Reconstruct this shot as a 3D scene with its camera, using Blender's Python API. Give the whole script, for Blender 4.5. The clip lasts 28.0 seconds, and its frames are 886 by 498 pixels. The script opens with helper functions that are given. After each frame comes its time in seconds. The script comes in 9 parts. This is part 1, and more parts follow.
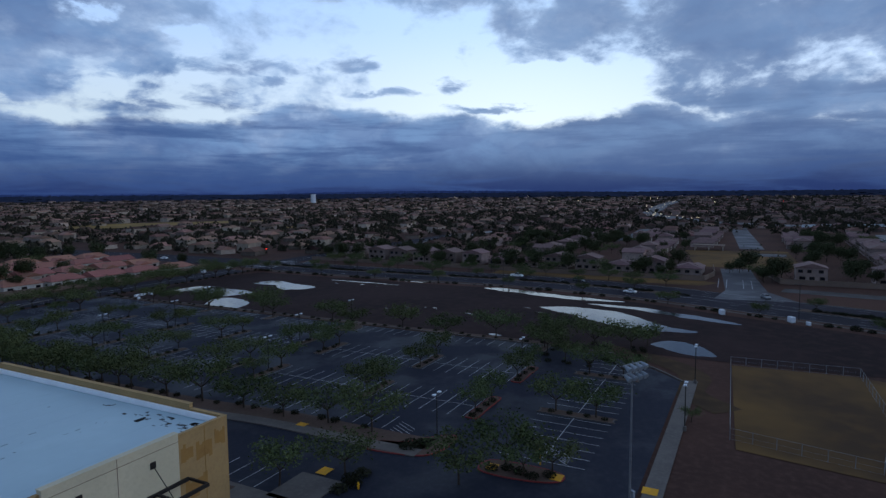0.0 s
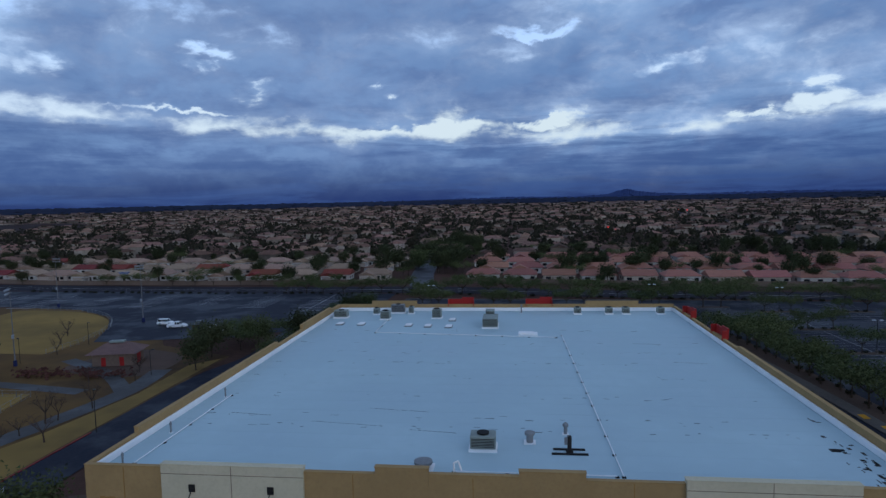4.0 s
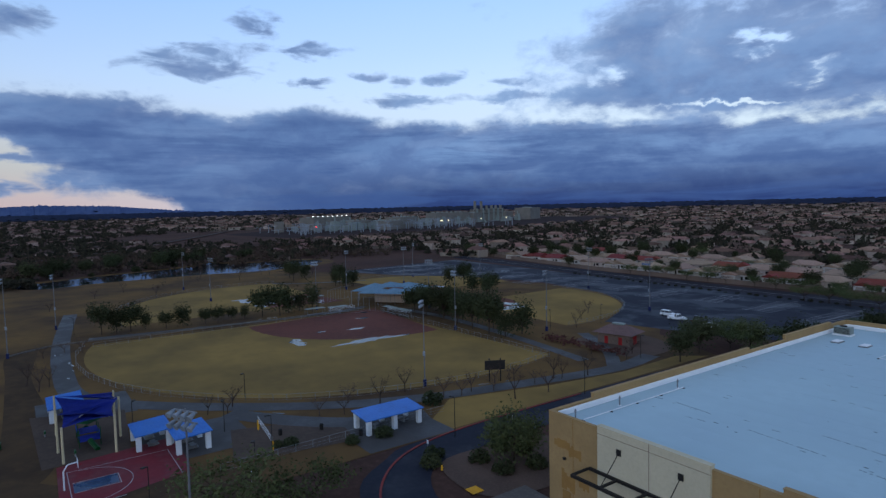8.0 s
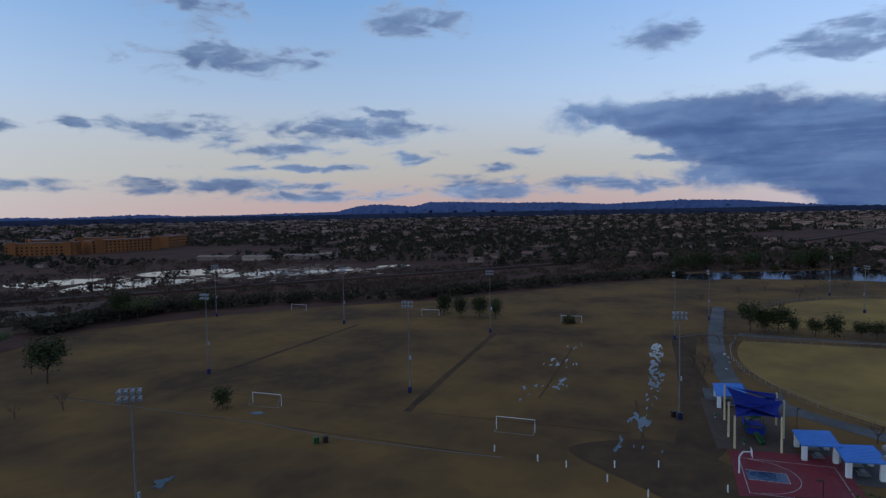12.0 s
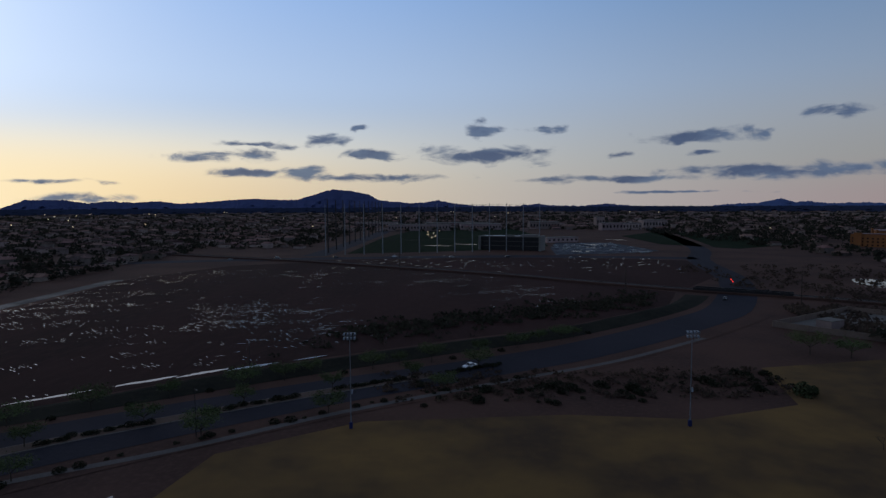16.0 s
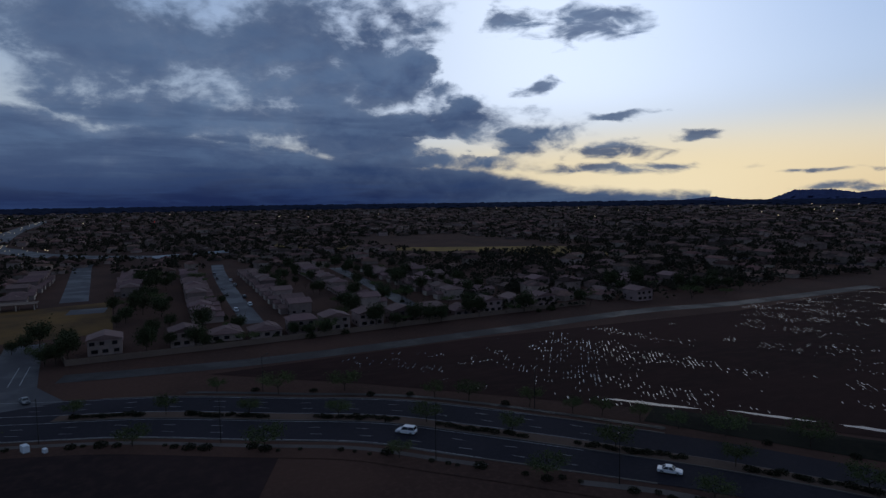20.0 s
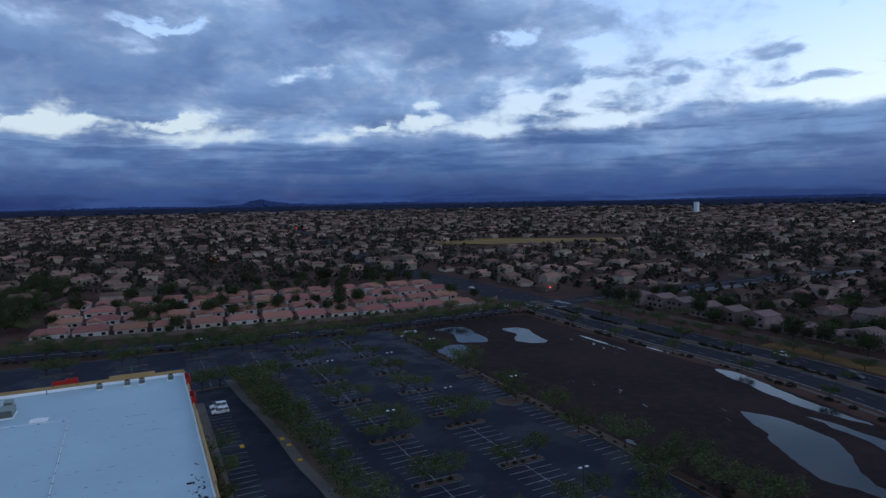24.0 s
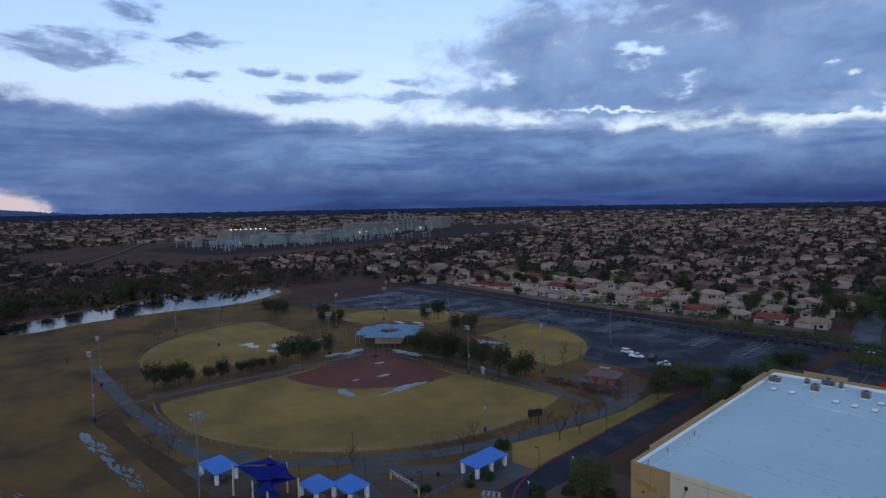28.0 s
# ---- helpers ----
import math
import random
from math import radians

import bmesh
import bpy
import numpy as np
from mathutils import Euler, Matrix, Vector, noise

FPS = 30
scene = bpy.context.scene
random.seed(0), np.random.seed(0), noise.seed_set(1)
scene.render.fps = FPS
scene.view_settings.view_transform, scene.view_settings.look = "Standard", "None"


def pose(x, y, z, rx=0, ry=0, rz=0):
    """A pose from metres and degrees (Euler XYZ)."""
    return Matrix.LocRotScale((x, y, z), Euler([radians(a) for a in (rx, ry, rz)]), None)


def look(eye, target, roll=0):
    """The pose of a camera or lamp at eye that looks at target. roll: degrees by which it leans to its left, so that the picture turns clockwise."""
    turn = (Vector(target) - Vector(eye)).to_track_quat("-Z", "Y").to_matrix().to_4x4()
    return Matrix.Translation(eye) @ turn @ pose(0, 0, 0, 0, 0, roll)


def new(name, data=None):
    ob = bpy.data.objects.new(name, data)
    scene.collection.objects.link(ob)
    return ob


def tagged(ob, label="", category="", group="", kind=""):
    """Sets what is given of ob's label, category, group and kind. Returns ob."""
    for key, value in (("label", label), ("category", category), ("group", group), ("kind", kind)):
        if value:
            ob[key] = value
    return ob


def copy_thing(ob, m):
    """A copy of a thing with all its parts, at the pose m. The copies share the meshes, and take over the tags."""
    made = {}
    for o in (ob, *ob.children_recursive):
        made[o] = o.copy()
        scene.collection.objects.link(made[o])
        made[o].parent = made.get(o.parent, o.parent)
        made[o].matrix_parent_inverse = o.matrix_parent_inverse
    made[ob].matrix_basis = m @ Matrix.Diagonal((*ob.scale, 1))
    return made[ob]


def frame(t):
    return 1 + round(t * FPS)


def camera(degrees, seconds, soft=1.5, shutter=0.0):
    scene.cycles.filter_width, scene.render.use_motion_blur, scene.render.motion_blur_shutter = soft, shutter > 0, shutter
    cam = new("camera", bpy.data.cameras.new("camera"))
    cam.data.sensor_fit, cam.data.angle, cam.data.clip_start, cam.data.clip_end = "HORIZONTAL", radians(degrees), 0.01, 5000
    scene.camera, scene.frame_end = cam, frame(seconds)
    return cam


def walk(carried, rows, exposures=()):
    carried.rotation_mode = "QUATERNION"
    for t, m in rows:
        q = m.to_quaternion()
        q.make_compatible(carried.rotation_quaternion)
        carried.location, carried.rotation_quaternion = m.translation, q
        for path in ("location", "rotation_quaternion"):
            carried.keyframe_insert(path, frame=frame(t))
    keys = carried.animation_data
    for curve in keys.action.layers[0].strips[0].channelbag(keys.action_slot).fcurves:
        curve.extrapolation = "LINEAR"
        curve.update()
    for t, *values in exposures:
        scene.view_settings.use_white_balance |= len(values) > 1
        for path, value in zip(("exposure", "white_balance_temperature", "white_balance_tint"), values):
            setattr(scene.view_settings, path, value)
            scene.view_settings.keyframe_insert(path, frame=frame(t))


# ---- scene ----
cam = camera(72.40, 28.0, 1.4)
PATH = [
    (0.0, (1.75, 2.23, 37.32), -62.74, -5.31, -0.50),
    (0.5, (3.36, 2.36, 37.33), -60.19, -5.32, -0.59),
    (1.0, (5.06, 2.48, 37.25), -53.61, -5.30, -0.73),
    (1.5, (6.90, 2.73, 37.14), -42.28, -5.25, -0.81),
    (2.0, (8.79, 3.10, 36.96), -29.02, -5.13, -1.02),
    (2.5, (10.71, 3.45, 36.71), -17.27, -4.97, -1.29),
    (3.0, (12.43, 3.82, 36.51), -7.57, -4.89, -1.46),
    (3.5, (14.17, 4.21, 36.21), -0.13, -4.70, -1.33),
    (5.5, (20.69, 4.59, 36.40), 26.34, -4.43, -1.42),
    (6.0, (22.25, 4.43, 36.46), 32.52, -4.36, -1.48),
    (6.5, (23.79, 4.24, 36.55), 38.34, -4.21, -1.45),
    (7.0, (25.22, 3.95, 36.81), 44.69, -4.10, -1.41),
    (7.5, (26.66, 3.51, 37.19), 50.36, -4.07, -1.34),
    (8.0, (28.07, 2.86, 37.55), 54.77, -4.06, -1.27),
    (8.5, (29.36, 2.07, 37.91), 58.36, -4.02, -1.25),
    (9.0, (30.58, 1.19, 38.30), 61.78, -3.97, -1.20),
    (9.5, (31.63, 0.31, 38.80), 66.06, -3.93, -1.16),
    (10.0, (32.40, -0.68, 39.32), 71.72, -3.86, -1.14),
    (10.5, (32.91, -1.88, 39.82), 79.78, -3.79, -1.14),
    (11.0, (33.16, -3.08, 40.24), 89.21, -3.66, -1.13),
    (11.5, (33.50, -4.27, 40.69), 99.52, -3.57, -1.06),
    (12.0, (33.59, -5.60, 41.19), 109.59, -3.52, -1.07),
    (12.5, (33.51, -7.14, 41.95), 119.77, -3.59, -0.86),
    (13.0, (33.63, -8.71, 42.74), 130.52, -3.61, -0.90),
    (13.5, (33.79, -10.29, 43.84), 141.02, -3.82, -0.74),
    (15.5, (35.78, -15.05, 47.64), 174.27, -4.05, -0.24),
    (16.0, (36.12, -16.80, 48.44), 178.96, -4.14, -0.28),
    (16.5, (36.52, -18.70, 49.20), 186.83, -4.17, -0.23),
    (17.0, (36.85, -20.85, 49.99), 195.50, -4.26, -0.22),
    (17.5, (37.04, -23.04, 50.66), 203.64, -4.30, -0.26),
    (18.0, (37.25, -25.20, 51.31), 211.11, -4.37, -0.37),
    (18.5, (37.56, -27.38, 52.08), 218.30, -4.48, -0.47),
    (19.0, (38.07, -29.53, 52.98), 225.57, -4.61, -0.54),
    (19.5, (38.62, -31.66, 53.53), 234.08, -4.62, -0.70),
    (20.0, (39.44, -33.60, 54.02), 243.69, -4.61, -0.74),
    (20.5, (40.54, -35.24, 54.60), 254.05, -4.58, -0.78),
    (21.0, (41.79, -36.99, 55.31), 265.57, -4.57, -0.79),
    (21.5, (42.84, -38.73, 56.16), 277.83, -4.57, -0.77),
    (22.0, (43.37, -40.11, 56.97), 289.35, -4.56, -0.88),
    (22.5, (43.56, -41.34, 57.84), 300.91, -4.65, -0.65),
    (24.5, (40.73, -48.39, 60.78), 343.30, -4.54, -1.08),
    (25.0, (39.46, -48.63, 61.17), 352.34, -4.53, -0.91),
    (25.5, (38.17, -48.73, 61.44), 360.43, -4.48, -0.64),
    (26.0, (36.80, -48.98, 61.65), 367.45, -4.45, -0.80),
    (26.5, (35.37, -49.45, 61.83), 374.14, -4.40, -0.77),
    (27.0, (33.80, -49.83, 61.97), 382.73, -4.35, -0.83),
    (27.5, (32.18, -50.13, 62.18), 393.30, -4.30, -0.87),
    (28.0, (30.54, -50.48, 62.45), 405.07, -4.24, -0.98),
]
EXPOSE = [(0.0, 0.05, 6500, 10), (3.0, 0.1, 6500, 10), (8.0, 0.25, 6500, 10), (11.0, 0.15, 6600, 10), (13.0, 0.03, 6650, 10), (15.5, -0.5, 6750, 12), (17.0, -0.93, 6700, 12), (20.0, -0.93, 6600, 12), (21.0, -0.67, 6250, 12), (22.0, -0.25, 6300, 11.5), (25.0, 0.3, 6500, 10.5), (26.0, 0.55, 6550, 11), (27.0, 0.5, 6600, 12), (28.0, 0.35, 6700, 12)]
walk(cam, [(t, pose(*eye, 90 + pitch, 0, yaw) @ pose(0, 0, 0, 0, 0, roll)) for t, eye, yaw, pitch, roll in PATH], EXPOSE)

# ---- sky: dusk gradient, afterglow and clouds by direction ----
world = bpy.data.worlds.new("world")
scene.world = world
world.use_nodes = True
wt = world.node_tree
wt.nodes.clear()


class Nodes:
    """Short-hand for building node trees."""

    def __init__(self, tree):
        self.t = tree

    def add(self, kind):
        return self.t.nodes.new(kind)

    def link(self, a, b):
        self.t.links.new(a, b)

    def put(self, sock, v):
        if isinstance(v, bpy.types.NodeSocket):
            self.link(v, sock)
        else:
            sock.default_value = v

    def math(self, op, a, b=0.0, c=0.0, clamp=False):
        n = self.add("ShaderNodeMath")
        n.operation, n.use_clamp = op, clamp
        self.put(n.inputs[0], a)
        self.put(n.inputs[1], b)
        self.put(n.inputs[2], c)
        return n.outputs[0]

    def vmath(self, op, a, b=(0, 0, 0)):
        n = self.add("ShaderNodeVectorMath")
        n.operation = op
        self.put(n.inputs[0], a)
        self.put(n.inputs[1], b)
        return n.outputs[0]

    def ramp01(self, x, lo, hi, smooth=True):
        n = self.add("ShaderNodeMapRange")
        n.interpolation_type, n.clamp = "SMOOTHSTEP" if smooth else "LINEAR", True
        self.put(n.inputs[0], x)
        self.put(n.inputs[1], lo)
        self.put(n.inputs[2], hi)
        return n.outputs[0]

    def mix(self, f, a, b):
        n = self.add("ShaderNodeMix")
        n.data_type = "RGBA"
        self.put(n.inputs[0], f)
        self.put(n.inputs[6], a if isinstance(a, bpy.types.NodeSocket) else (*a, 1))
        self.put(n.inputs[7], b if isinstance(b, bpy.types.NodeSocket) else (*b, 1))
        return n.outputs[2]

    def noise(self, vec, scale, detail=4, rough=0.55, distort=0.0):
        n = self.add("ShaderNodeTexNoise")
        if vec is not None:
            self.link(vec, n.inputs["Vector"])
        n.inputs["Scale"].default_value = scale
        n.inputs["Detail"].default_value = detail
        n.inputs["Roughness"].default_value = rough
        n.inputs["Distortion"].default_value = distort
        return n.outputs[0]


W = Nodes(wt)
way = W.add("ShaderNodeTexCoord").outputs["Generated"]
sep = W.add("ShaderNodeSeparateXYZ")
W.link(way, sep.inputs[0])
sx, sy, sz = sep.outputs
# azimuth in degrees to the left of +y, elevation in degrees
az = W.math("MULTIPLY", W.math("ARCTAN2", W.math("MULTIPLY", sx, -1.0), sy), 57.29578)
el = W.math("ADD", W.math("MULTIPLY", W.math("ARCSINE", sz), 57.29578), 0.3)


def away(a0):
    """Distance in azimuth from a0, -180 to 180."""
    return W.math("WRAP", W.math("SUBTRACT", az, a0), 180.0, -180.0)


up = W.math("MAXIMUM", el, 0.0)


def bell(a0, width):
    """1 at azimuth a0, falling off over some degrees."""
    u = W.math("DIVIDE", away(a0), width)
    return W.math("EXPONENT", W.math("MULTIPLY", W.math("MULTIPLY", u, u), -1.0))


glow, pink = bell(218.0, 38.0), bell(108.0, 58.0)
high = W.ramp01(up, 2.0, 19.0, False)
clear = W.mix(high, (0.66, 0.82, 1.00), (0.36, 0.58, 1.00))
clear = W.mix(W.math("MULTIPLY", bell(130.0, 50.0), 0.9), clear, W.mix(high, (0.50, 0.57, 0.64), (0.165, 0.335, 0.62)))
low_pink = W.mix(W.ramp01(up, 0.3, 4.5), (0.47, 0.34, 0.35), (0.43, 0.43, 0.42))
low_glow = W.mix(W.ramp01(up, 0.0, 7.0), (1.12, 0.88, 0.52), (1.22, 1.18, 0.98))
clear = W.mix(W.math("MULTIPLY", W.math("SUBTRACT", 1.0, W.ramp01(up, 3.0, 12.0)), pink), clear, low_pink)
clear = W.mix(W.math("MULTIPLY", W.math("SUBTRACT", 1.0, W.ramp01(up, 2.5, 10.0)), glow), clear, low_glow)
clear = W.mix(W.math("MULTIPLY", W.math("MULTIPLY", bell(236.0, 22.0), 0.85), W.ramp01(up, 2.0, 10.0)), clear, (1.30, 1.52, 1.85))
clear = W.mix(W.math("MULTIPLY", W.math("SUBTRACT", 1.0, W.ramp01(up, 2.0, 8.0)), bell(226.0, 21.0)), clear, (1.45, 1.32, 0.96))
clear = W.mix(W.math("MULTIPLY", bell(292.0, 22.0), 0.8), clear, W.mix(W.ramp01(up, 5.0, 17.0), (0.98, 1.12, 1.22), (0.56, 0.80, 1.16)))
clear = W.mix(W.math("MULTIPLY", W.math("SUBTRACT", 1.0, W.ramp01(up, 7.0, 15.0)), bell(0.0, 50.0)), clear, (0.60, 0.72, 0.80))

# clouds: masses and gaps by azimuth and elevation, broken up by noise
squash = W.vmath("MULTIPLY", way, (1.0, 1.0, 1.9))
flat = W.vmath("MULTIPLY", way, (1.0, 1.0, 9.0))
billow = W.noise(squash, 8.0, 9, 0.56, 0.25)
above = W.noise(W.vmath("ADD", squash, (0.0, 0.0, 0.034)), 8.0, 6, 0.56, 0.25)
streak = W.noise(flat, 4.6, 7, 0.58, 0.3)
wisp = W.noise(squash, 30.0, 6, 0.62, 0.4)
fleck = W.noise(W.vmath("MULTIPLY", way, (1.0, 1.0, 3.0)), 17.0, 7, 0.54, 0.5)
broad = W.noise(squash, 3.6, 3, 0.5, 0.2)
soft = W.noise(W.vmath("MULTIPLY", way, (1.0, 1.0, 2.6)), 13.0, 5, 0.5, 0.6)

# the masses' outlines are pushed about by turbulence, finer than themselves
push = W.add("ShaderNodeTexNoise")
W.link(squash, push.inputs["Vector"])
for key, v in (("Scale", 13.0), ("Detail", 7.0), ("Roughness", 0.55), ("Distortion", 0.3)):
    push.inputs[key].default_value = v
pushed = W.add("ShaderNodeSeparateXYZ")
W.link(W.vmath("SUBTRACT", push.outputs["Color"], (0.5, 0.5, 0.5)), pushed.inputs[0])
strength = W.math("ADD", 0.35, W.math("MULTIPLY", W.ramp01(up, 1.0, 8.0, False), 0.65))
turn = away(334.0)
az_small = W.math("ADD", az, W.math("MULTIPLY", W.math("MULTIPLY", pushed.outputs[0], strength), 6.0))
lift_small = W.math("ADD", el, W.math("MULTIPLY", W.math("MULTIPLY", pushed.outputs[1], strength), 2.3))
az_great = W.math("ADD", az, W.math("MULTIPLY", W.math("MULTIPLY", pushed.outputs[0], strength), 11.0))
lift_great = W.math("ADD", el, W.math("MULTIPLY", W.math("MULTIPLY", pushed.outputs[1], strength), 5.0))


def mass(a0, e0, da, de, weight=0.8, small=False):
    """Positive inside an ellipse in azimuth and elevation, negative outside."""
    grow = 1.3 if small else 1.15
    u = W.math("DIVIDE", W.math("WRAP", W.math("SUBTRACT", az_small if small else az_great, a0), 180.0, -180.0), da * grow)
    v = W.math("DIVIDE", W.math("SUBTRACT", lift_small if small else lift_great, e0), de * grow)
    r = W.math("SQRT", W.math("ADD", W.math("MULTIPLY", u, u), W.math("MULTIPLY", v, v)))
    return W.math("MULTIPLY", W.math("SUBTRACT", 1.0, r), weight)


def by_turn(points, scale):
    """A value given at some azimuths (degrees from 334), straight in between."""
    n = W.add("ShaderNodeValToRGB")
    W.link(W.math("DIVIDE", W.math("ADD", turn, 180.0), 360.0), n.inputs[0])
    cr = n.color_ramp
    cr.interpolation = "EASE"
    while len(cr.elements) < len(points):
        cr.elements.new(1.0)
    for e, (a, v) in zip(cr.elements, sorted(((((a - 334.0 + 180.0) % 360.0) / 360.0), v) for a, v in points)):
        e.position = a
        e.color = (v / scale,) * 3 + (1.0,)
    return W.math("MULTIPLY", n.outputs[0], scale)


# the last mass is added mostly above the view, to dim puddle reflections
GREAT = [(352, 16, 36, 6.5, 1.5), (15.9, 11.5, 18.6, 4.4, 1.3), (352, 10.2, 33, 3.8, 1.2), (32.6, 14.0, 8.4, 4.0, 1.2), (258.1, 12.8, 6.7, 5.2, 1.3), (248.4, 12.1, 4.6, 4.3, 1.2), (245.5, 7.3, 11.0, 1.55, 1.1), (236.5, 6.2, 4.3, 1.5, 1.1), (250, 3.9, 13.4, 1.2, 1.0), (284.9, 15.2, 6.6, 3.1, 1.1), (271.5, 13.7, 8.7, 4.3, 1.3), (269, 8.5, 7.2, 2.4, 1.2), (272.3, 14.3, 12, 2.2, 1.2), (327.7, 12.7, 8.2, 2.7, 1.0), (328.2, 9.2, 5.7, 1.4, 0.9), (89, 8.3, 7.0, 1.9, 1.0), (83.5, 4.2, 3.4, 2.2, 1.1), (30, 12.5, 14, 5.0, 1.6), (258, 7.6, 9, 2.2, 1.2), (252, 5.6, 10, 2.0, 1.1), (296, 21.5, 24, 4.0, 1.2)]
SOUTHERN = [(195.4, 5.7, 2.7, 0.25), (175, 5.0, 4.9, 0.62), (189.2, 6.2, 1.6, 0.45), (199.7, 4.6, 2.6, 0.34), (195.7, 4.6, 2.0, 0.5), (185.8, 5.1, 2.4, 0.31), (196.7, 3.2, 2.9, 0.3), (192, 3.3, 1.8, 0.46), (185.9, 2.9, 6.2, 0.31), (186.4, 7.4, 0.9, 0.2), (175.2, 7.3, 2.0, 0.46), (169.6, 7.1, 1.4, 0.3), (156.6, 6.1, 3.0, 0.38), (155.9, 4.8, 1.0, 0.19), (151.7, 6.3, 0.8, 0.37), (162.5, 4.7, 0.9, 0.2), (148, 7.7, 1.0, 0.3), (145.8, 7.5, 1.3, 0.35), (149.5, 3.0, 8.0, 0.41), (162.8, 2.6, 6.3, 0.25), (211.3, 2.3, 2.5, 0.15), (158, 1.4, 3.7, 0.1)]
GLOWING = [(235.1, 10.4, 1.4, 0.6), (230.2, 15.6, 3.3, 1.2), (237, 16.4, 2.2, 1.0), (227.7, 7.7, 2.1, 0.35), (221, 5.7, 1.3, 0.36), (227.8, 4.7, 3.4, 0.67), (228.5, 3.0, 6.0, 0.4), (210.3, 1.0, 4.4, 0.3)]
WESTERN = [(128.5, 13.7, 5.6, 0.97), (121.8, 14.9, 1.8, 0.48), (130.9, 17.6, 2.5, 1.16), (111.9, 17.5, 3.6, 1.17), (89.9, 15.1, 2.0, 0.98), (132.6, 7.9, 5.0, 0.85), (118.7, 8.0, 6.0, 1.02), (124.5, 6.1, 4.4, 0.51), (112.6, 5.4, 1.6, 0.46), (122.5, 4.5, 5.7, 0.26), (131.2, 3.0, 5.6, 0.66), (122, 2.9, 2.1, 0.36), (120.9, 1.9, 5.7, 0.42), (105.5, 2.4, 4.0, 0.86), (101.8, 5.9, 2.2, 0.34), (104.5, 4.5, 1.5, 0.45), (93.3, 2.6, 5.0, 0.6), (88.9, 4.7, 1.9, 0.2), (139.9, 8.3, 0.9, 0.43), (146.8, 7.6, 1.6, 0.42), (115.1, 9.7, 2.1, 0.3)]
NORTHERN = [(75.9, 12.9, 3.7, 1.24), (71.6, 16.3, 1.5, 0.85), (65.2, 14.3, 2.3, 0.44), (61.6, 12.2, 0.9, 0.39), (58.6, 11.6, 1.3, 0.4), (66.5, 11.6, 1.5, 0.32), (47.9, 11.5, 2.4, 0.39), (48.2, 10.3, 4.0, 0.39), (57.7, 10.1, 3.9, 0.4), (54.0, 11.8, 1.4, 0.42)]
EASTERN = [(305.8, 11.7, 1.9, 0.6), (304.4, 9.4, 2.7, 0.33), (295.8, 9.9, 1.3, 0.52), (312.7, 10.2, 1.2, 0.38), (292.6, 8.0, 2.4, 0.27), (314.8, 11.4, 4.3, 0.61), (316.4, 8.5, 2.4, 0.86), (322.3, 8.1, 1.5, 0.46)]
GAPS = [(23.2, 10.0, 2.6, 0.8), (12.2, 10.2, 1.2, 0.4), (357.2, 15.2, 4.5, 0.6), (346.5, 11.6, 2.6, 0.7), (8.1, 6.9, 8.5, 0.6), (357.4, 7.5, 3.1, 0.4), (334.6, 7.8, 3.6, 0.75), (339.5, 7.0, 1.6, 0.35), (325, 9.0, 3.0, 1.0), (320.4, 10.1, 3.6, 1.6), (318.9, 13.3, 2.1, 1.0), (326.7, 14.8, 2.6, 0.6), (39.1, 11.2, 2.2, 1.1), (27.7, 13.2, 2.0, 0.85)]
CHINKS = [(29.9, 8.3, 4.7, 0.3), (240.5, 4.6, 2.5, 0.35), (241.3, 12.4, 2.9, 2.4), (287, 10.3, 4.1, 1.5), (243.4, 5.2, 2.2, 0.5)]
TOPS = [(154, 0.0), (206, 0.0), (214, 0.4), (220, 0.7), (230, 1.5), (237, 2.6), (244, 3.9), (252, 4.9), (262, 6.0), (272, 6.8), (279, 7.9), (283, 7.6), (289, 6.7), (301, 7.5), (311.5, 8.4), (317, 7.1), (325, 6.9), (334, 6.8), (342, 6.4), (351, 5.8), (0, 6.4), (12, 6.2), (22, 6.8), (34, 7.6), (46, 8.1), (60, 8.2), (66, 9.6), (73, 8.8), (80, 9.7), (93, 10.2), (99, 9.4), (108, 8.0)]
FEET = [(154, 20.0), (214, 20.0), (222, 0.0), (75, 0.0), (79, 4.0), (84, 5.0), (86.5, 7.2), (91, 8.6), (94, 10.2), (97, 11.6), (100, 13.0), (106, 20.0)]
shape = W.math("ADD", -0.85, 0.0)
for m0 in GREAT:
    shape = W.math("MAXIMUM", shape, mass(*m0))
shape = W.math("MINIMUM", shape, 0.70)
for g0 in GAPS + CHINKS:
    shape = W.math("SUBTRACT", shape, W.math("MAXIMUM", mass(*g0, 1.15), 0.0))
# the long bank of rain cloud round the northern horizon, tapering to a tip in the west and in the south, and an unseen
# grey ceiling added overhead to hold down the ground light
foot = W.math("SUBTRACT", by_turn(FEET, 20.0), 3.0)
bank = W.math("MINIMUM", W.math("DIVIDE", W.math("SUBTRACT", by_turn(TOPS, 12.0), W.math("ADD", el, W.math("MULTIPLY", W.math("SUBTRACT", lift_great, el), 0.45))), 1.3), W.math("DIVIDE", W.math("SUBTRACT", lift_great, foot), 1.2))
shape = W.math("MINIMUM", W.math("MAXIMUM", shape, bank), 1.25)
shape = W.math("MAXIMUM", shape, W.math("ADD", -0.85, W.math("MULTIPLY", W.ramp01(up, 19.0, 32.0), 1.3)))
dens = W.math("ADD", shape, W.math("ADD", W.math("MULTIPLY", W.math("SUBTRACT", billow, 0.5), 2.7), W.math("MULTIPLY", W.math("SUBTRACT", wisp, 0.5), 0.7)))
bits = W.math("ADD", -1.2, 0.0)
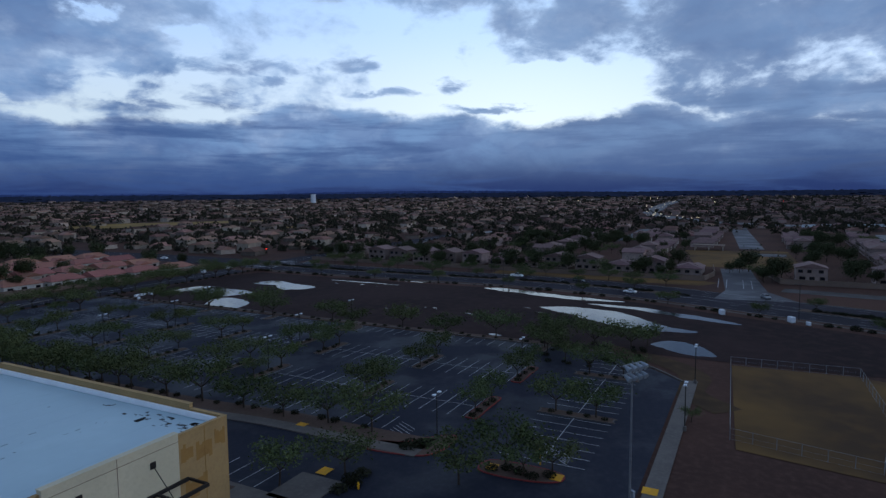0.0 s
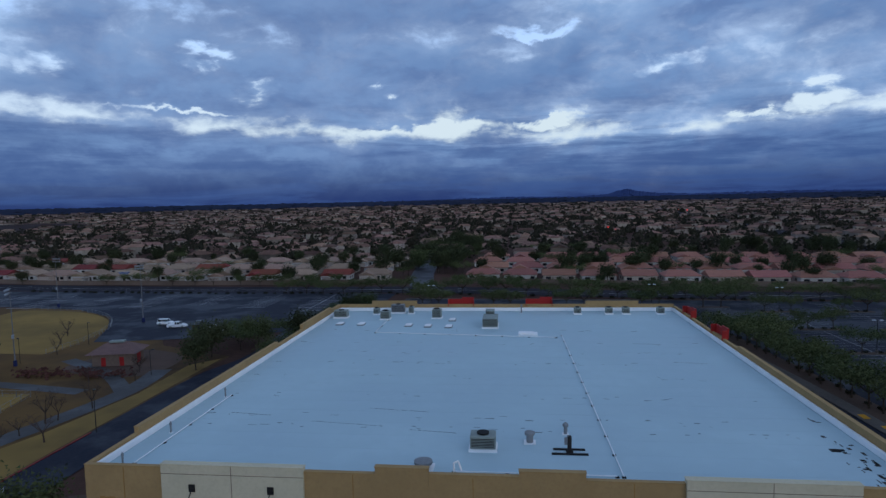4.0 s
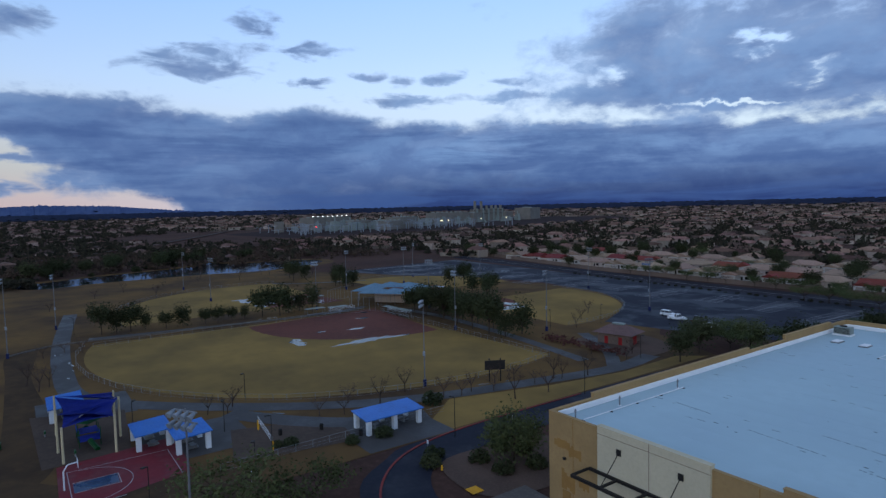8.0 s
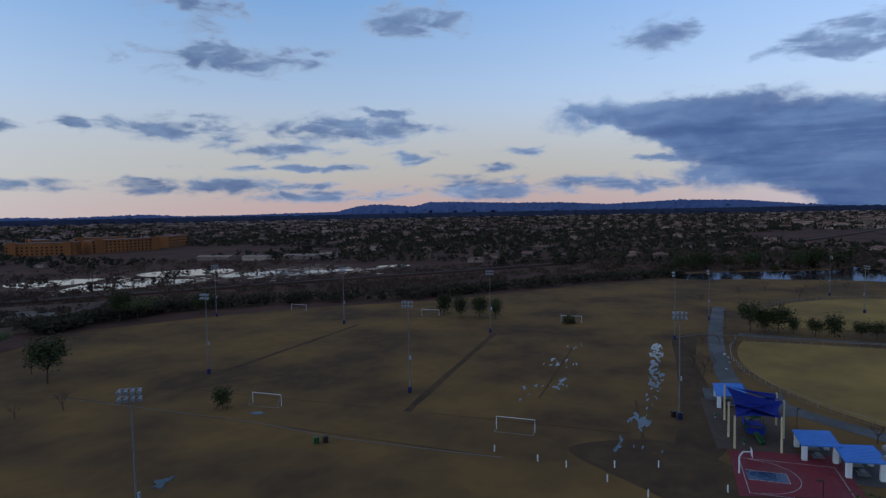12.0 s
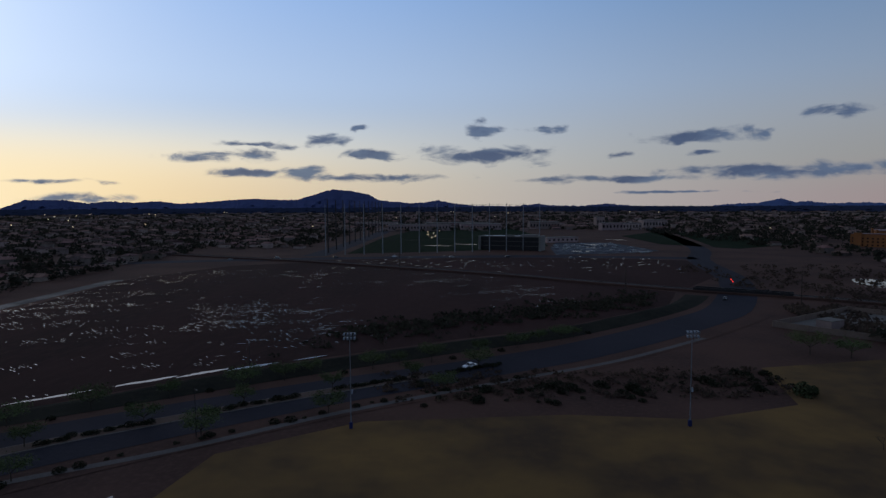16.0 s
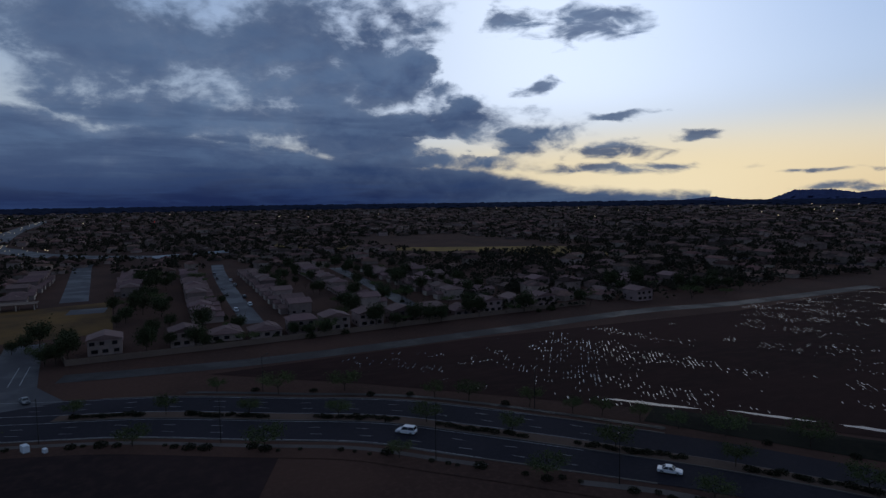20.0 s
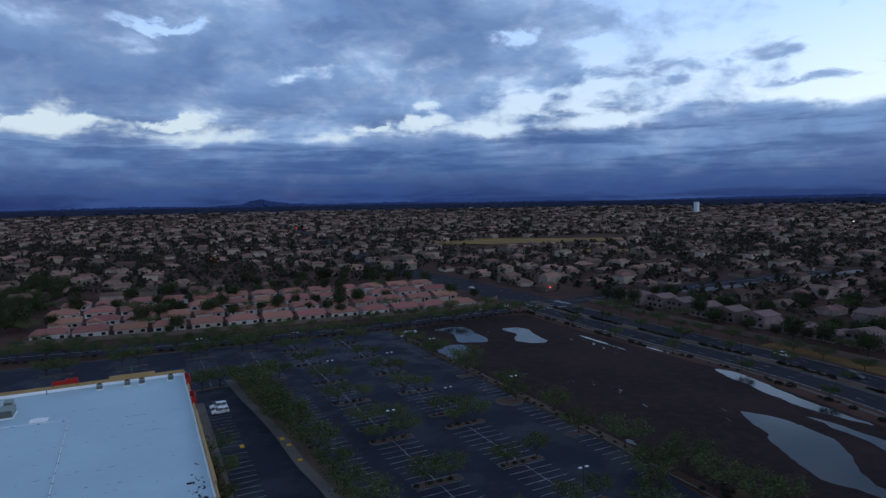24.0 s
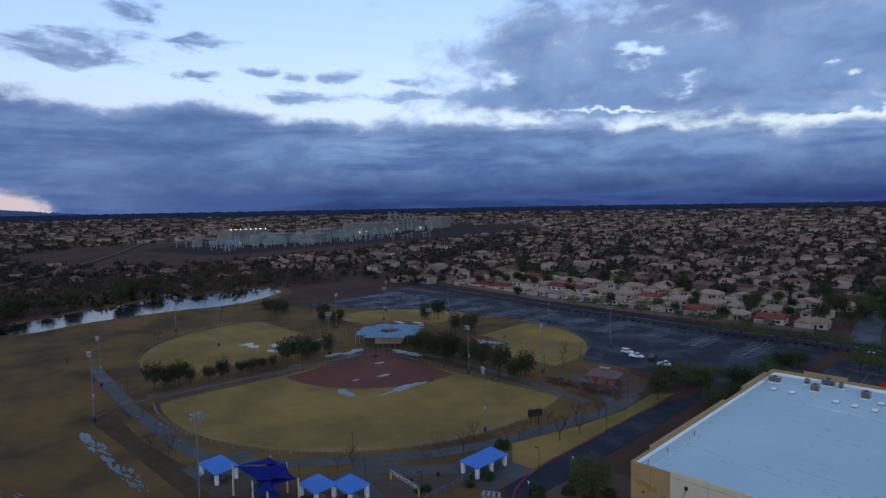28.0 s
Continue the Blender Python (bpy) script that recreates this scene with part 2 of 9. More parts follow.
for m0 in SOUTHERN + GLOWING + WESTERN + NORTHERN + EASTERN:
    bits = W.math("MAXIMUM", bits, mass(*m0, 1.0, True))
bits = W.math("ADD", W.math("MINIMUM", bits, 0.62), W.math("ADD", W.math("MULTIPLY", W.math("SUBTRACT", fleck, 0.5), 3.0), W.math("MULTIPLY", W.math("SUBTRACT", wisp, 0.5), 0.6)))
mask = W.math("MAXIMUM", W.ramp01(dens, -0.28, 0.46), W.math("MULTIPLY", W.ramp01(bits, -0.25, 0.62), 0.94))
dens = W.math("MAXIMUM", dens, W.math("MULTIPLY", bits, 0.8))
thick = W.ramp01(dens, 0.0, 1.15)
relief = W.ramp01(W.math("ADD", W.math("SUBTRACT", billow, above), W.math("MULTIPLY", W.math("SUBTRACT", wisp, 0.5), 0.22)), -0.10, 0.14)
cloud = W.mix(thick, (0.40, 0.55, 0.80), (0.125, 0.215, 0.43))
cloud = W.mix(W.math("MULTIPLY", relief, 0.45), cloud, (0.215, 0.39, 0.68))
cloud = W.mix(W.math("MULTIPLY", W.ramp01(soft, 0.46, 0.66), 0.35), cloud, (0.26, 0.40, 0.66))
cloud = W.mix(W.math("MULTIPLY", W.ramp01(broad, 0.44, 0.64), 0.38), cloud, (0.040, 0.095, 0.26))
cloud = W.mix(W.math("MULTIPLY", W.ramp01(W.math("SUBTRACT", 12.0, up), 0.0, 7.0), W.math("MULTIPLY", W.ramp01(streak, 0.44, 0.64), 0.62)), cloud, (0.024, 0.064, 0.21))
# towards the afterglow the clouds are backlit and slatey, low down they sink into rain
cloud = W.mix(W.math("MULTIPLY", bell(165.0, 74.0), 0.9), cloud, W.mix(W.math("MULTIPLY", W.ramp01(dens, 0.55, 0.0), 0.8), W.mix(relief, (0.060, 0.105, 0.23), (0.125, 0.195, 0.34)), (0.26, 0.32, 0.43)))
cloud = W.mix(W.math("MULTIPLY", bell(78.0, 24.0), 0.40), cloud, (0.055, 0.105, 0.27))
cloud = W.mix(W.math("MULTIPLY", bell(250.0, 15.0), 0.40), cloud, W.mix(relief, (0.048, 0.092, 0.225), (0.125, 0.195, 0.36)))
cloud = W.mix(W.math("MULTIPLY", bell(24.0, 21.0), 0.55), cloud, W.mix(relief, (0.085, 0.155, 0.34), (0.145, 0.24, 0.45)))
cloud = W.mix(W.math("MULTIPLY", bell(280.0, 18.0), 0.35), cloud, (0.20, 0.30, 0.49))
round_north = W.math("SUBTRACT", 1.0, W.ramp01(W.math("ABSOLUTE", turn), 78.0, 116.0))
sink = W.math("SUBTRACT", 1.0, W.ramp01(up, 0.3, 5.2))
cloud = W.mix(W.math("MULTIPLY", W.math("MULTIPLY", sink, 0.90), round_north), cloud, W.mix(W.ramp01(streak, 0.40, 0.62), (0.009, 0.022, 0.115), (0.030, 0.066, 0.21)))
# unseen zenith cloud, its brightness chosen to balance the light on the ground
cloud = W.mix(W.ramp01(up, 24.0, 48.0), cloud, W.mix(billow, (0.155, 0.22, 0.36), (0.245, 0.31, 0.44)))
sky = W.mix(mask, clear, cloud)
sky = W.vmath("MULTIPLY", sky, W.mix(bell(200.0, 42.0), (1.0, 1.0, 1.0), W.mix(W.ramp01(up, 2.0, 12.0), (1.16, 1.10, 1.0), (1.42, 1.42, 1.42))))
ground_side = W.ramp01(el, -4.0, -0.2)
sky = W.mix(ground_side, (0.03, 0.03, 0.035), sky)
back = W.add("ShaderNodeBackground")
W.link(sky, back.inputs[0])
back.inputs[1].default_value = 1.0
W.link(back.outputs[0], W.add("ShaderNodeOutputWorld").inputs[0])

# the sun has just set: a faint broad warm light from the afterglow
sun = new("sun", bpy.data.lights.new("sun", "SUN"))
sun.data.energy, sun.data.angle, sun.data.color = 0.12, radians(30), (1.0, 0.80, 0.55)
sun.matrix_world = look((0, 0, 100), (-math.sin(radians(214)) * -300, math.cos(radians(214)) * -300, 40))

# ---- materials ----
def surface(name, tones, rough=0.85, grain=1.0, patch=0.08, bump=0.0, metal=0.0, per_object=0.0, per_island=0.0, stretch=None, wet=0.0, spec=0.2):
    """Base colours mixed by noise at two scales (grain and patch: waves a metre), with roughness, relief, and chance differences between objects or islands."""
    m = bpy.data.materials.new(name)
    m.use_nodes = True
    N = Nodes(m.node_tree)
    bsdf = m.node_tree.nodes["Principled BSDF"]
    vec = N.add("ShaderNodeTexCoord").outputs["Object"]
    if stretch:
        vec = N.vmath("MULTIPLY", vec, stretch)
    fine, broad = N.noise(vec, grain, 5, 0.6), N.noise(vec, patch, 4, 0.6)
    col = N.mix(N.ramp01(broad, 0.35, 0.65), tones[0], tones[1])
    col = N.mix(N.math("MULTIPLY", N.ramp01(fine, 0.40, 0.72), 0.6), col, tones[2] if len(tones) > 2 else tones[1])
    if per_object or per_island:
        info = N.add("ShaderNodeObjectInfo").outputs["Random"] if per_object else N.add("ShaderNodeNewGeometry").outputs["Random Per Island"]
        k = N.math("ADD", 1.0 - (per_object or per_island), N.math("MULTIPLY", info, 2 * (per_object or per_island)))
        hsv = N.add("ShaderNodeHueSaturation")
        N.link(k, hsv.inputs["Value"])
        N.link(N.math("ADD", 0.485, N.math("MULTIPLY", N.math("FRACT", N.math("MULTIPLY", info, 7.3)), 0.03)), hsv.inputs["Hue"])
        N.link(col, hsv.inputs["Color"])
        col = hsv.outputs[0]
    N.link(col, bsdf.inputs["Base Color"])
    bsdf.inputs["Metallic"].default_value = metal
    bsdf.inputs["Specular IOR Level"].default_value = spec
    if wet:
        N.link(N.math("SUBTRACT", rough, N.math("MULTIPLY", N.ramp01(broad, 0.42, 0.62), wet)), bsdf.inputs["Roughness"])
    else:
        N.link(N.math("ADD", rough - 0.06, N.math("MULTIPLY", fine, 0.12)), bsdf.inputs["Roughness"])
    if bump:
        b = N.add("ShaderNodeBump")
        b.inputs["Strength"].default_value = 0.6
        b.inputs["Distance"].default_value = bump
        N.link(fine, b.inputs["Height"])
        N.link(b.outputs[0], bsdf.inputs["Normal"])
    return m


def glowing(name, col, power):
    m = bpy.data.materials.new(name)
    m.use_nodes = True
    b = m.node_tree.nodes["Principled BSDF"]
    b.inputs["Base Color"].default_value = (*col, 1)
    b.inputs["Emission Color"].default_value = (*col, 1)
    b.inputs["Emission Strength"].default_value = power
    return m


EARTH = surface("earth", ((0.0777, 0.0427, 0.033), (0.0515, 0.0301, 0.025), (0.0924, 0.0524, 0.041)), 0.95, 0.8, 0.02, 0.05, spec=0.03)
FIELD = surface("wet_field", ((0.042, 0.0213, 0.019), (0.0294, 0.0165, 0.015), (0.0515, 0.0272, 0.024)), 0.95, 0.35, 0.015, 0.08, stretch=(1, 0.35, 1), spec=0.02)
LOT = surface("dark_wet_lot", ((0.0357, 0.0223, 0.022), (0.0221, 0.015, 0.0155), (0.0504, 0.031, 0.028)), 0.9, 0.3, 0.02, 0.05, spec=0.03)
GRASS = surface("dormant_grass", ((0.265, 0.168, 0.0538), (0.1537, 0.103, 0.0403), (0.212, 0.1366, 0.0493)), 0.95, 0.3, 0.03, 0.03, spec=0.05)
GRASS2 = surface("worn_grass", ((0.1537, 0.0898, 0.0333), (0.0615, 0.039, 0.024), (0.1116, 0.065, 0.0292)), 0.95, 0.2, 0.028, 0.04, spec=0.05)
BARE = surface("worn_bare_ground", ((0.0736, 0.048, 0.0288), (0.0496, 0.0336, 0.0232), (0.096, 0.0608, 0.032)), 0.95, 0.3, 0.06, 0.04, spec=0.03)
CLAY = surface("red_clay", ((0.135, 0.050, 0.038), (0.102, 0.041, 0.033), (0.155, 0.062, 0.046)), 0.88, 0.7, 0.05, 0.02, spec=0.08)
SAND = surface("play_sand", ((0.085, 0.062, 0.05), (0.066, 0.05, 0.042), (0.10, 0.075, 0.06)), 0.95, 1.2, 0.1, 0.02, spec=0.05)
GRAVEL = surface("landscape_gravel", ((0.105, 0.070, 0.056), (0.078, 0.054, 0.045), (0.13, 0.09, 0.07)), 0.95, 3.0, 0.1, 0.03, spec=0.05)
ASPHALT = surface("asphalt", ((0.017, 0.0195, 0.0316), (0.0105, 0.0126, 0.0219), (0.024, 0.026, 0.0398)), 0.84, 1.2, 0.07, 0.01, wet=0.30, spec=0.12)
ROADWAY = surface("road_asphalt", ((0.028, 0.026, 0.0337), (0.02, 0.0191, 0.0255), (0.033, 0.0307, 0.0388)), 0.9, 0.9, 0.02, 0.01, spec=0.05)
WETROAD = surface("wet_street", ((0.0377, 0.0366, 0.0452), (0.0279, 0.0275, 0.0351), (0.0451, 0.0435, 0.0527)), 0.7, 0.9, 0.05, 0.01, wet=0.2, spec=0.25)
CONCRETE = surface("concrete", ((0.125, 0.110, 0.100), (0.092, 0.082, 0.076), (0.145, 0.13, 0.115)), 0.9, 2.0, 0.15, 0.01)
PAVING = surface("wet_concrete_path", ((0.0527, 0.0496, 0.0496), (0.0372, 0.0353, 0.0372), (0.062, 0.0589, 0.057)), 0.75, 1.5, 0.12, 0.01, wet=0.2, spec=0.25)
TAN = surface("tan_stucco", ((0.36, 0.235, 0.105), (0.315, 0.205, 0.092), (0.285, 0.185, 0.088)), 0.9, 3.0, 0.25, 0.004)
STAIN = surface("patched_tan_paint", ((0.30, 0.165, 0.050), (0.26, 0.14, 0.045), (0.33, 0.19, 0.065)), 0.9, 2.0, 0.5, 0.004)
CREAM = surface("cream_stucco", ((0.56, 0.50, 0.36), (0.51, 0.455, 0.325), (0.465, 0.415, 0.30)), 0.9, 3.0, 0.2, 0.004)
WHITE = surface("white_coating", ((0.80, 0.81, 0.82), (0.72, 0.74, 0.76), (0.76, 0.77, 0.78)), 0.7, 1.5, 0.2)
RED = surface("red_paint", ((0.33, 0.016, 0.014), (0.26, 0.014, 0.013), (0.28, 0.02, 0.018)), 0.6, 3.0, 0.3)
WATER = surface("water", ((0.010, 0.013, 0.016), (0.008, 0.010, 0.012), (0.012, 0.015, 0.018)), 0.10, 0.25, 0.02, 0.01, spec=0.22)
DUSTY = surface("dusty_house_stucco", ((0.2625, 0.1892, 0.17), (0.189, 0.1406, 0.13), (0.315, 0.2377, 0.21)), 0.9, 3.0, 0.3, 0.004, per_object=0.4)
POLE = surface("weathered_pole", ((0.1522, 0.1522, 0.162), (0.1189, 0.1203, 0.1305), (0.1812, 0.1812, 0.1905)), 0.75, 2.0, 0.3)
FLOODHEAD = surface("grey_flood_housing", ((0.24, 0.27, 0.31), (0.19, 0.22, 0.25), (0.28, 0.31, 0.35)), 0.5, 4.0, 0.8)
PAINT = surface("road_paint", ((0.4462, 0.4462, 0.4584), (0.3042, 0.3042, 0.3198), (0.2434, 0.2434, 0.2558)), 0.7, 1.5, 0.3)
YELLOW = surface("yellow_paint", ((0.66, 0.33, 0.015), (0.56, 0.28, 0.015), (0.50, 0.25, 0.03)), 0.7, 2.0, 0.4)
STEEL = surface("galvanised_steel", ((0.22, 0.23, 0.24), (0.17, 0.18, 0.19), (0.25, 0.26, 0.27)), 0.6, 4.0, 0.6, metal=0.3)
LAMPWHITE = surface("pale_lamp_housing", ((0.62, 0.66, 0.70), (0.54, 0.58, 0.62), (0.58, 0.62, 0.66)), 0.5, 4.0, 0.8)
DARK = surface("dark_bronze_metal", ((0.022, 0.019, 0.018), (0.016, 0.014, 0.014), (0.028, 0.025, 0.024)), 0.55, 5.0, 0.8)
UNIT = surface("grey_green_unit", ((0.22, 0.26, 0.24), (0.17, 0.20, 0.19), (0.25, 0.28, 0.26)), 0.6, 3.0, 0.7)
BLACK = surface("black_rubber", ((0.010, 0.010, 0.011), (0.014, 0.014, 0.014), (0.018, 0.018, 0.018)), 0.8, 5.0, 0.6)
GLASS = surface("dark_window_glass", ((0.014, 0.017, 0.022), (0.010, 0.012, 0.016), (0.018, 0.02, 0.025)), 0.08, 2.0, 0.3, spec=0.6)
BLUE = surface("blue_metal_roof", ((0.028, 0.16, 0.52), (0.022, 0.13, 0.44), (0.035, 0.18, 0.56)), 0.45, 1.5, 0.3, spec=0.4)
CANVAS = surface("blue_shade_canvas", ((0.008, 0.022, 0.26), (0.006, 0.017, 0.20), (0.012, 0.03, 0.30)), 0.8, 2.0, 0.4)
GREEN = surface("green_plastic", ((0.0072, 0.063, 0.0175), (0.006, 0.0495, 0.015), (0.0096, 0.072, 0.0225)), 0.5, 2.0, 0.4)
CREAMPOST = surface("cream_painted_post", ((0.52, 0.45, 0.29), (0.46, 0.40, 0.26), (0.42, 0.36, 0.24)), 0.6, 3.0, 0.4)
COURT = surface("red_court", ((0.150, 0.016, 0.024), (0.105, 0.013, 0.020), (0.17, 0.024, 0.032)), 0.7, 1.0, 0.15, wet=0.2, spec=0.15)
COURTBLUE = surface("blue_court_key", ((0.012, 0.045, 0.11), (0.01, 0.035, 0.09), (0.02, 0.055, 0.12)), 0.45, 1.0, 0.15, wet=0.25, spec=0.4)
BARK = surface("bark", ((0.060, 0.045, 0.035), (0.042, 0.032, 0.026), (0.075, 0.058, 0.046)), 0.95, 6.0, 0.8, 0.01, spec=0.05)
LEAF = surface("desert_tree_leaves", ((0.0696, 0.0865, 0.035), (0.0527, 0.066, 0.0282), (0.0853, 0.0985, 0.0418)), 0.9, 1.4, 0.25, per_object=0.22, spec=0.05)
PINE = surface("dark_evergreen_leaves", ((0.042, 0.050, 0.024), (0.030, 0.037, 0.019), (0.056, 0.062, 0.030)), 0.9, 1.4, 0.25, per_object=0.25, spec=0.05)
TWIG = surface("bare_twigs", ((0.070, 0.050, 0.042), (0.055, 0.040, 0.034), (0.085, 0.06, 0.05)), 0.95, 2.0, 0.3, per_object=0.2, spec=0.05)
SHRUB = surface("dark_shrub", ((0.026, 0.028, 0.016), (0.020, 0.022, 0.014), (0.036, 0.036, 0.022)), 0.95, 1.5, 0.3, per_object=0.3, spec=0.05)
CARWHITE = surface("white_car_paint", ((0.72, 0.73, 0.75), (0.68, 0.69, 0.71), (0.70, 0.71, 0.73)), 0.3, 2.0, 0.4, spec=0.5)
CARGREY = surface("silver_car_paint", ((0.22, 0.23, 0.24), (0.19, 0.20, 0.21), (0.24, 0.25, 0.26)), 0.3, 2.0, 0.4, metal=0.4, spec=0.5)
CARDARK = surface("dark_car_paint", ((0.02, 0.021, 0.024), (0.016, 0.017, 0.02), (0.024, 0.025, 0.028)), 0.3, 2.0, 0.4, spec=0.5)
PINKTILE = surface("pink_clay_tile", ((0.2772, 0.1172, 0.0878), (0.2352, 0.0983, 0.0752), (0.3024, 0.1361, 0.1045)), 0.85, 2.5, 0.25, 0.02, per_object=0.18, stretch=(1, 3, 1))
TANTILE = surface("tan_clay_tile", ((0.2838, 0.1913, 0.1364), (0.2322, 0.1573, 0.1144), (0.3182, 0.2167, 0.1584)), 0.85, 2.5, 0.25, 0.02, per_object=0.2, stretch=(1, 3, 1))
REDTILE = surface("red_clay_tile", ((0.17, 0.036, 0.026), (0.13, 0.030, 0.023), (0.20, 0.046, 0.032)), 0.85, 2.5, 0.25, 0.02, per_object=0.15, stretch=(1, 3, 1))
BROWNTILE = surface("grey_brown_tile", ((0.1688, 0.1024, 0.0966), (0.1295, 0.08, 0.0777), (0.2025, 0.1268, 0.1208)), 0.85, 2.5, 0.25, 0.02, per_object=0.2, stretch=(1, 3, 1))
STUCCO = surface("house_stucco", ((0.3744, 0.3096, 0.2592), (0.3312, 0.2736, 0.2304), (0.4032, 0.3384, 0.288)), 0.9, 3.0, 0.3, 0.004, per_object=0.15)
STUCCO2 = surface("white_house_stucco", ((0.4752, 0.4464, 0.4104), (0.432, 0.4032, 0.3744), (0.504, 0.4752, 0.4392)), 0.9, 3.0, 0.3, 0.004, per_object=0.10)
WALLTAN = surface("boundary_block_wall", ((0.17, 0.12, 0.095), (0.14, 0.10, 0.08), (0.19, 0.14, 0.11)), 0.95, 2.0, 0.1, 0.01)
ORANGE = surface("orange_stucco", ((0.2496, 0.0936, 0.0312), (0.2028, 0.078, 0.0281), (0.2808, 0.1131, 0.039)), 0.9, 1.0, 0.06)
PLANT = surface("pale_plant_cladding", ((0.19, 0.175, 0.155), (0.15, 0.14, 0.125), (0.215, 0.20, 0.175)), 0.8, 0.6, 0.05)
FARM = surface("green_turf", ((0.0136, 0.021, 0.011), (0.0096, 0.0161, 0.0085), (0.0168, 0.0252, 0.0127)), 0.95, 0.3, 0.02, stretch=(4, 0.3, 1), spec=0.01)
# one range rock, three tones: haze blue and dusk dimming painted into the colour
HILL = surface("haze_tinted_hills", ((0.068, 0.100, 0.205), (0.056, 0.084, 0.18), (0.076, 0.11, 0.215)), 1.0, 0.01, 0.002, spec=0.0)
DUSKHILL = surface("dusk_tinted_hills", ((0.0575, 0.0728, 0.1568), (0.045, 0.0585, 0.1288), (0.0675, 0.0832, 0.1736)), 1.0, 0.02, 0.004, spec=0.0)
RAINHILL = surface("rain_dimmed_hill_tint", ((0.040, 0.060, 0.150), (0.032, 0.050, 0.130), (0.045, 0.067, 0.162)), 1.0, 0.01, 0.002, spec=0.0)
BANK = surface("dark_bank", ((0.026, 0.025, 0.019), (0.018, 0.017, 0.014), (0.034, 0.030, 0.022)), 0.95, 0.6, 0.06, 0.04, spec=0.02)
TRACK = surface("wet_earth_track", ((0.033, 0.029, 0.029), (0.023, 0.020, 0.020), (0.040, 0.035, 0.034)), 0.8, 0.5, 0.05, 0.02, wet=0.2, spec=0.16)
FARROOF = surface("far_roofs", ((0.1418, 0.0776, 0.064), (0.0578, 0.0407, 0.039), (0.189, 0.1086, 0.089)), 0.9, 0.3, 0.004, per_island=0.6, spec=0.05)
FARWALL = surface("far_walls", ((0.231, 0.1727, 0.145), (0.1365, 0.1048, 0.095), (0.315, 0.2425, 0.21)), 0.9, 0.3, 0.01, per_island=0.65, spec=0.05)
PINKROOF = surface("far_pink_roofs", ((0.205, 0.1148, 0.0886), (0.0861, 0.0558, 0.0459), (0.2542, 0.1558, 0.1189)), 0.9, 0.3, 0.004, per_island=0.6, spec=0.05)
PALEWALL = surface("far_pale_walls", ((0.2952, 0.2378, 0.1927), (0.1804, 0.1476, 0.123), (0.3772, 0.3157, 0.2624)), 0.9, 0.3, 0.01, per_island=0.6, spec=0.05)
FARTREE = surface("far_trees", ((0.0305, 0.0281, 0.019), (0.0199, 0.0194, 0.014), (0.042, 0.034, 0.022)), 0.95, 0.2, 0.006, per_island=0.4, spec=0.03)
LIT = glowing("lit_window", (1.0, 0.78, 0.45), 1.6)
FLOOD = glowing("bright_flood_lamp", (1.0, 0.97, 0.9), 3.0)
REDLAMP = glowing("red_signal_lamp", (1.0, 0.03, 0.02), 3.0)
SHADE = surface("pale_blue_fabric", ((0.12, 0.21, 0.29), (0.09, 0.17, 0.24), (0.14, 0.24, 0.32)), 0.8, 2.0, 0.3)
GRAVEL2 = surface("grey_ballast", ((0.10, 0.088, 0.082), (0.08, 0.07, 0.066), (0.12, 0.105, 0.1)), 0.95, 2.0, 0.2, 0.03, spec=0.05)
REDBRUSH = surface("red_brush", ((0.085, 0.036, 0.030), (0.058, 0.027, 0.023), (0.10, 0.045, 0.036)), 0.95, 0.8, 0.05, per_island=0.3, spec=0.03)
DRYSCRUB = surface("dry_scrub", ((0.0565, 0.0382, 0.0273), (0.0396, 0.0283, 0.0228), (0.0708, 0.0473, 0.0328)), 0.95, 0.5, 0.02, per_island=0.35, spec=0.03)
# horizon land carries its bluish distance haze in the base colour
FARHAZE = surface("haze_tinted_land", ((0.026, 0.033, 0.058), (0.020, 0.026, 0.048), (0.030, 0.037, 0.064)), 1.0, 0.02, 0.003, spec=0.0)
# white coating with the sky's reflected blue mixed into its base colour
ROOF = surface("sky_tinted_roof_coating", ((0.3906, 0.5208, 0.57), (0.3301, 0.4511, 0.5035), (0.3627, 0.4883, 0.5367)), 0.7, 0.6, 0.06, wet=0.25, spec=0.3)

# ---- mesh helpers ----
def mesh_of(bm, name):
    me = bpy.data.meshes.new(name)
    bm.normal_update()
    bm.to_mesh(me)
    bm.free()
    return me


def part(name, bm, material, parent=None, label="", kind=""):
    """Links a bmesh as one mesh object, under a thing or part if one is given."""
    me = mesh_of(bm, name)
    me.materials.append(material)
    ob = new(name, me)
    ob.parent = parent
    return tagged(ob, label=label, kind=kind)


def share(name, me, parent, m=None, label=""):
    """One more object on a mesh that exists."""
    ob = new(name, me)
    ob.parent = parent
    if m is not None:
        ob.matrix_local = m
    return tagged(ob, label=label)


def thing(name, label, category, m=None, group="", kind=""):
    ob = new(name)
    if m is not None:
        ob.matrix_basis = m
    return tagged(ob, label, category, group, kind)


def box(bm, x0, x1, y0, y1, z0, z1, bevel=0.0):
    vs = [bm.verts.new((x, y, z)) for z in (z0, z1) for x, y in ((x0, y0), (x1, y0), (x1, y1), (x0, y1))]
    fs = [(3, 2, 1, 0), (4, 5, 6, 7), (0, 1, 5, 4), (1, 2, 6, 5), (2, 3, 7, 6), (3, 0, 4, 7)]
    faces = [bm.faces.new([vs[i] for i in f]) for f in fs]
    if bevel:
        bmesh.ops.bevel(bm, geom=list({e for f in faces for e in f.edges}), offset=bevel, segments=1, affect="EDGES")
    return bm


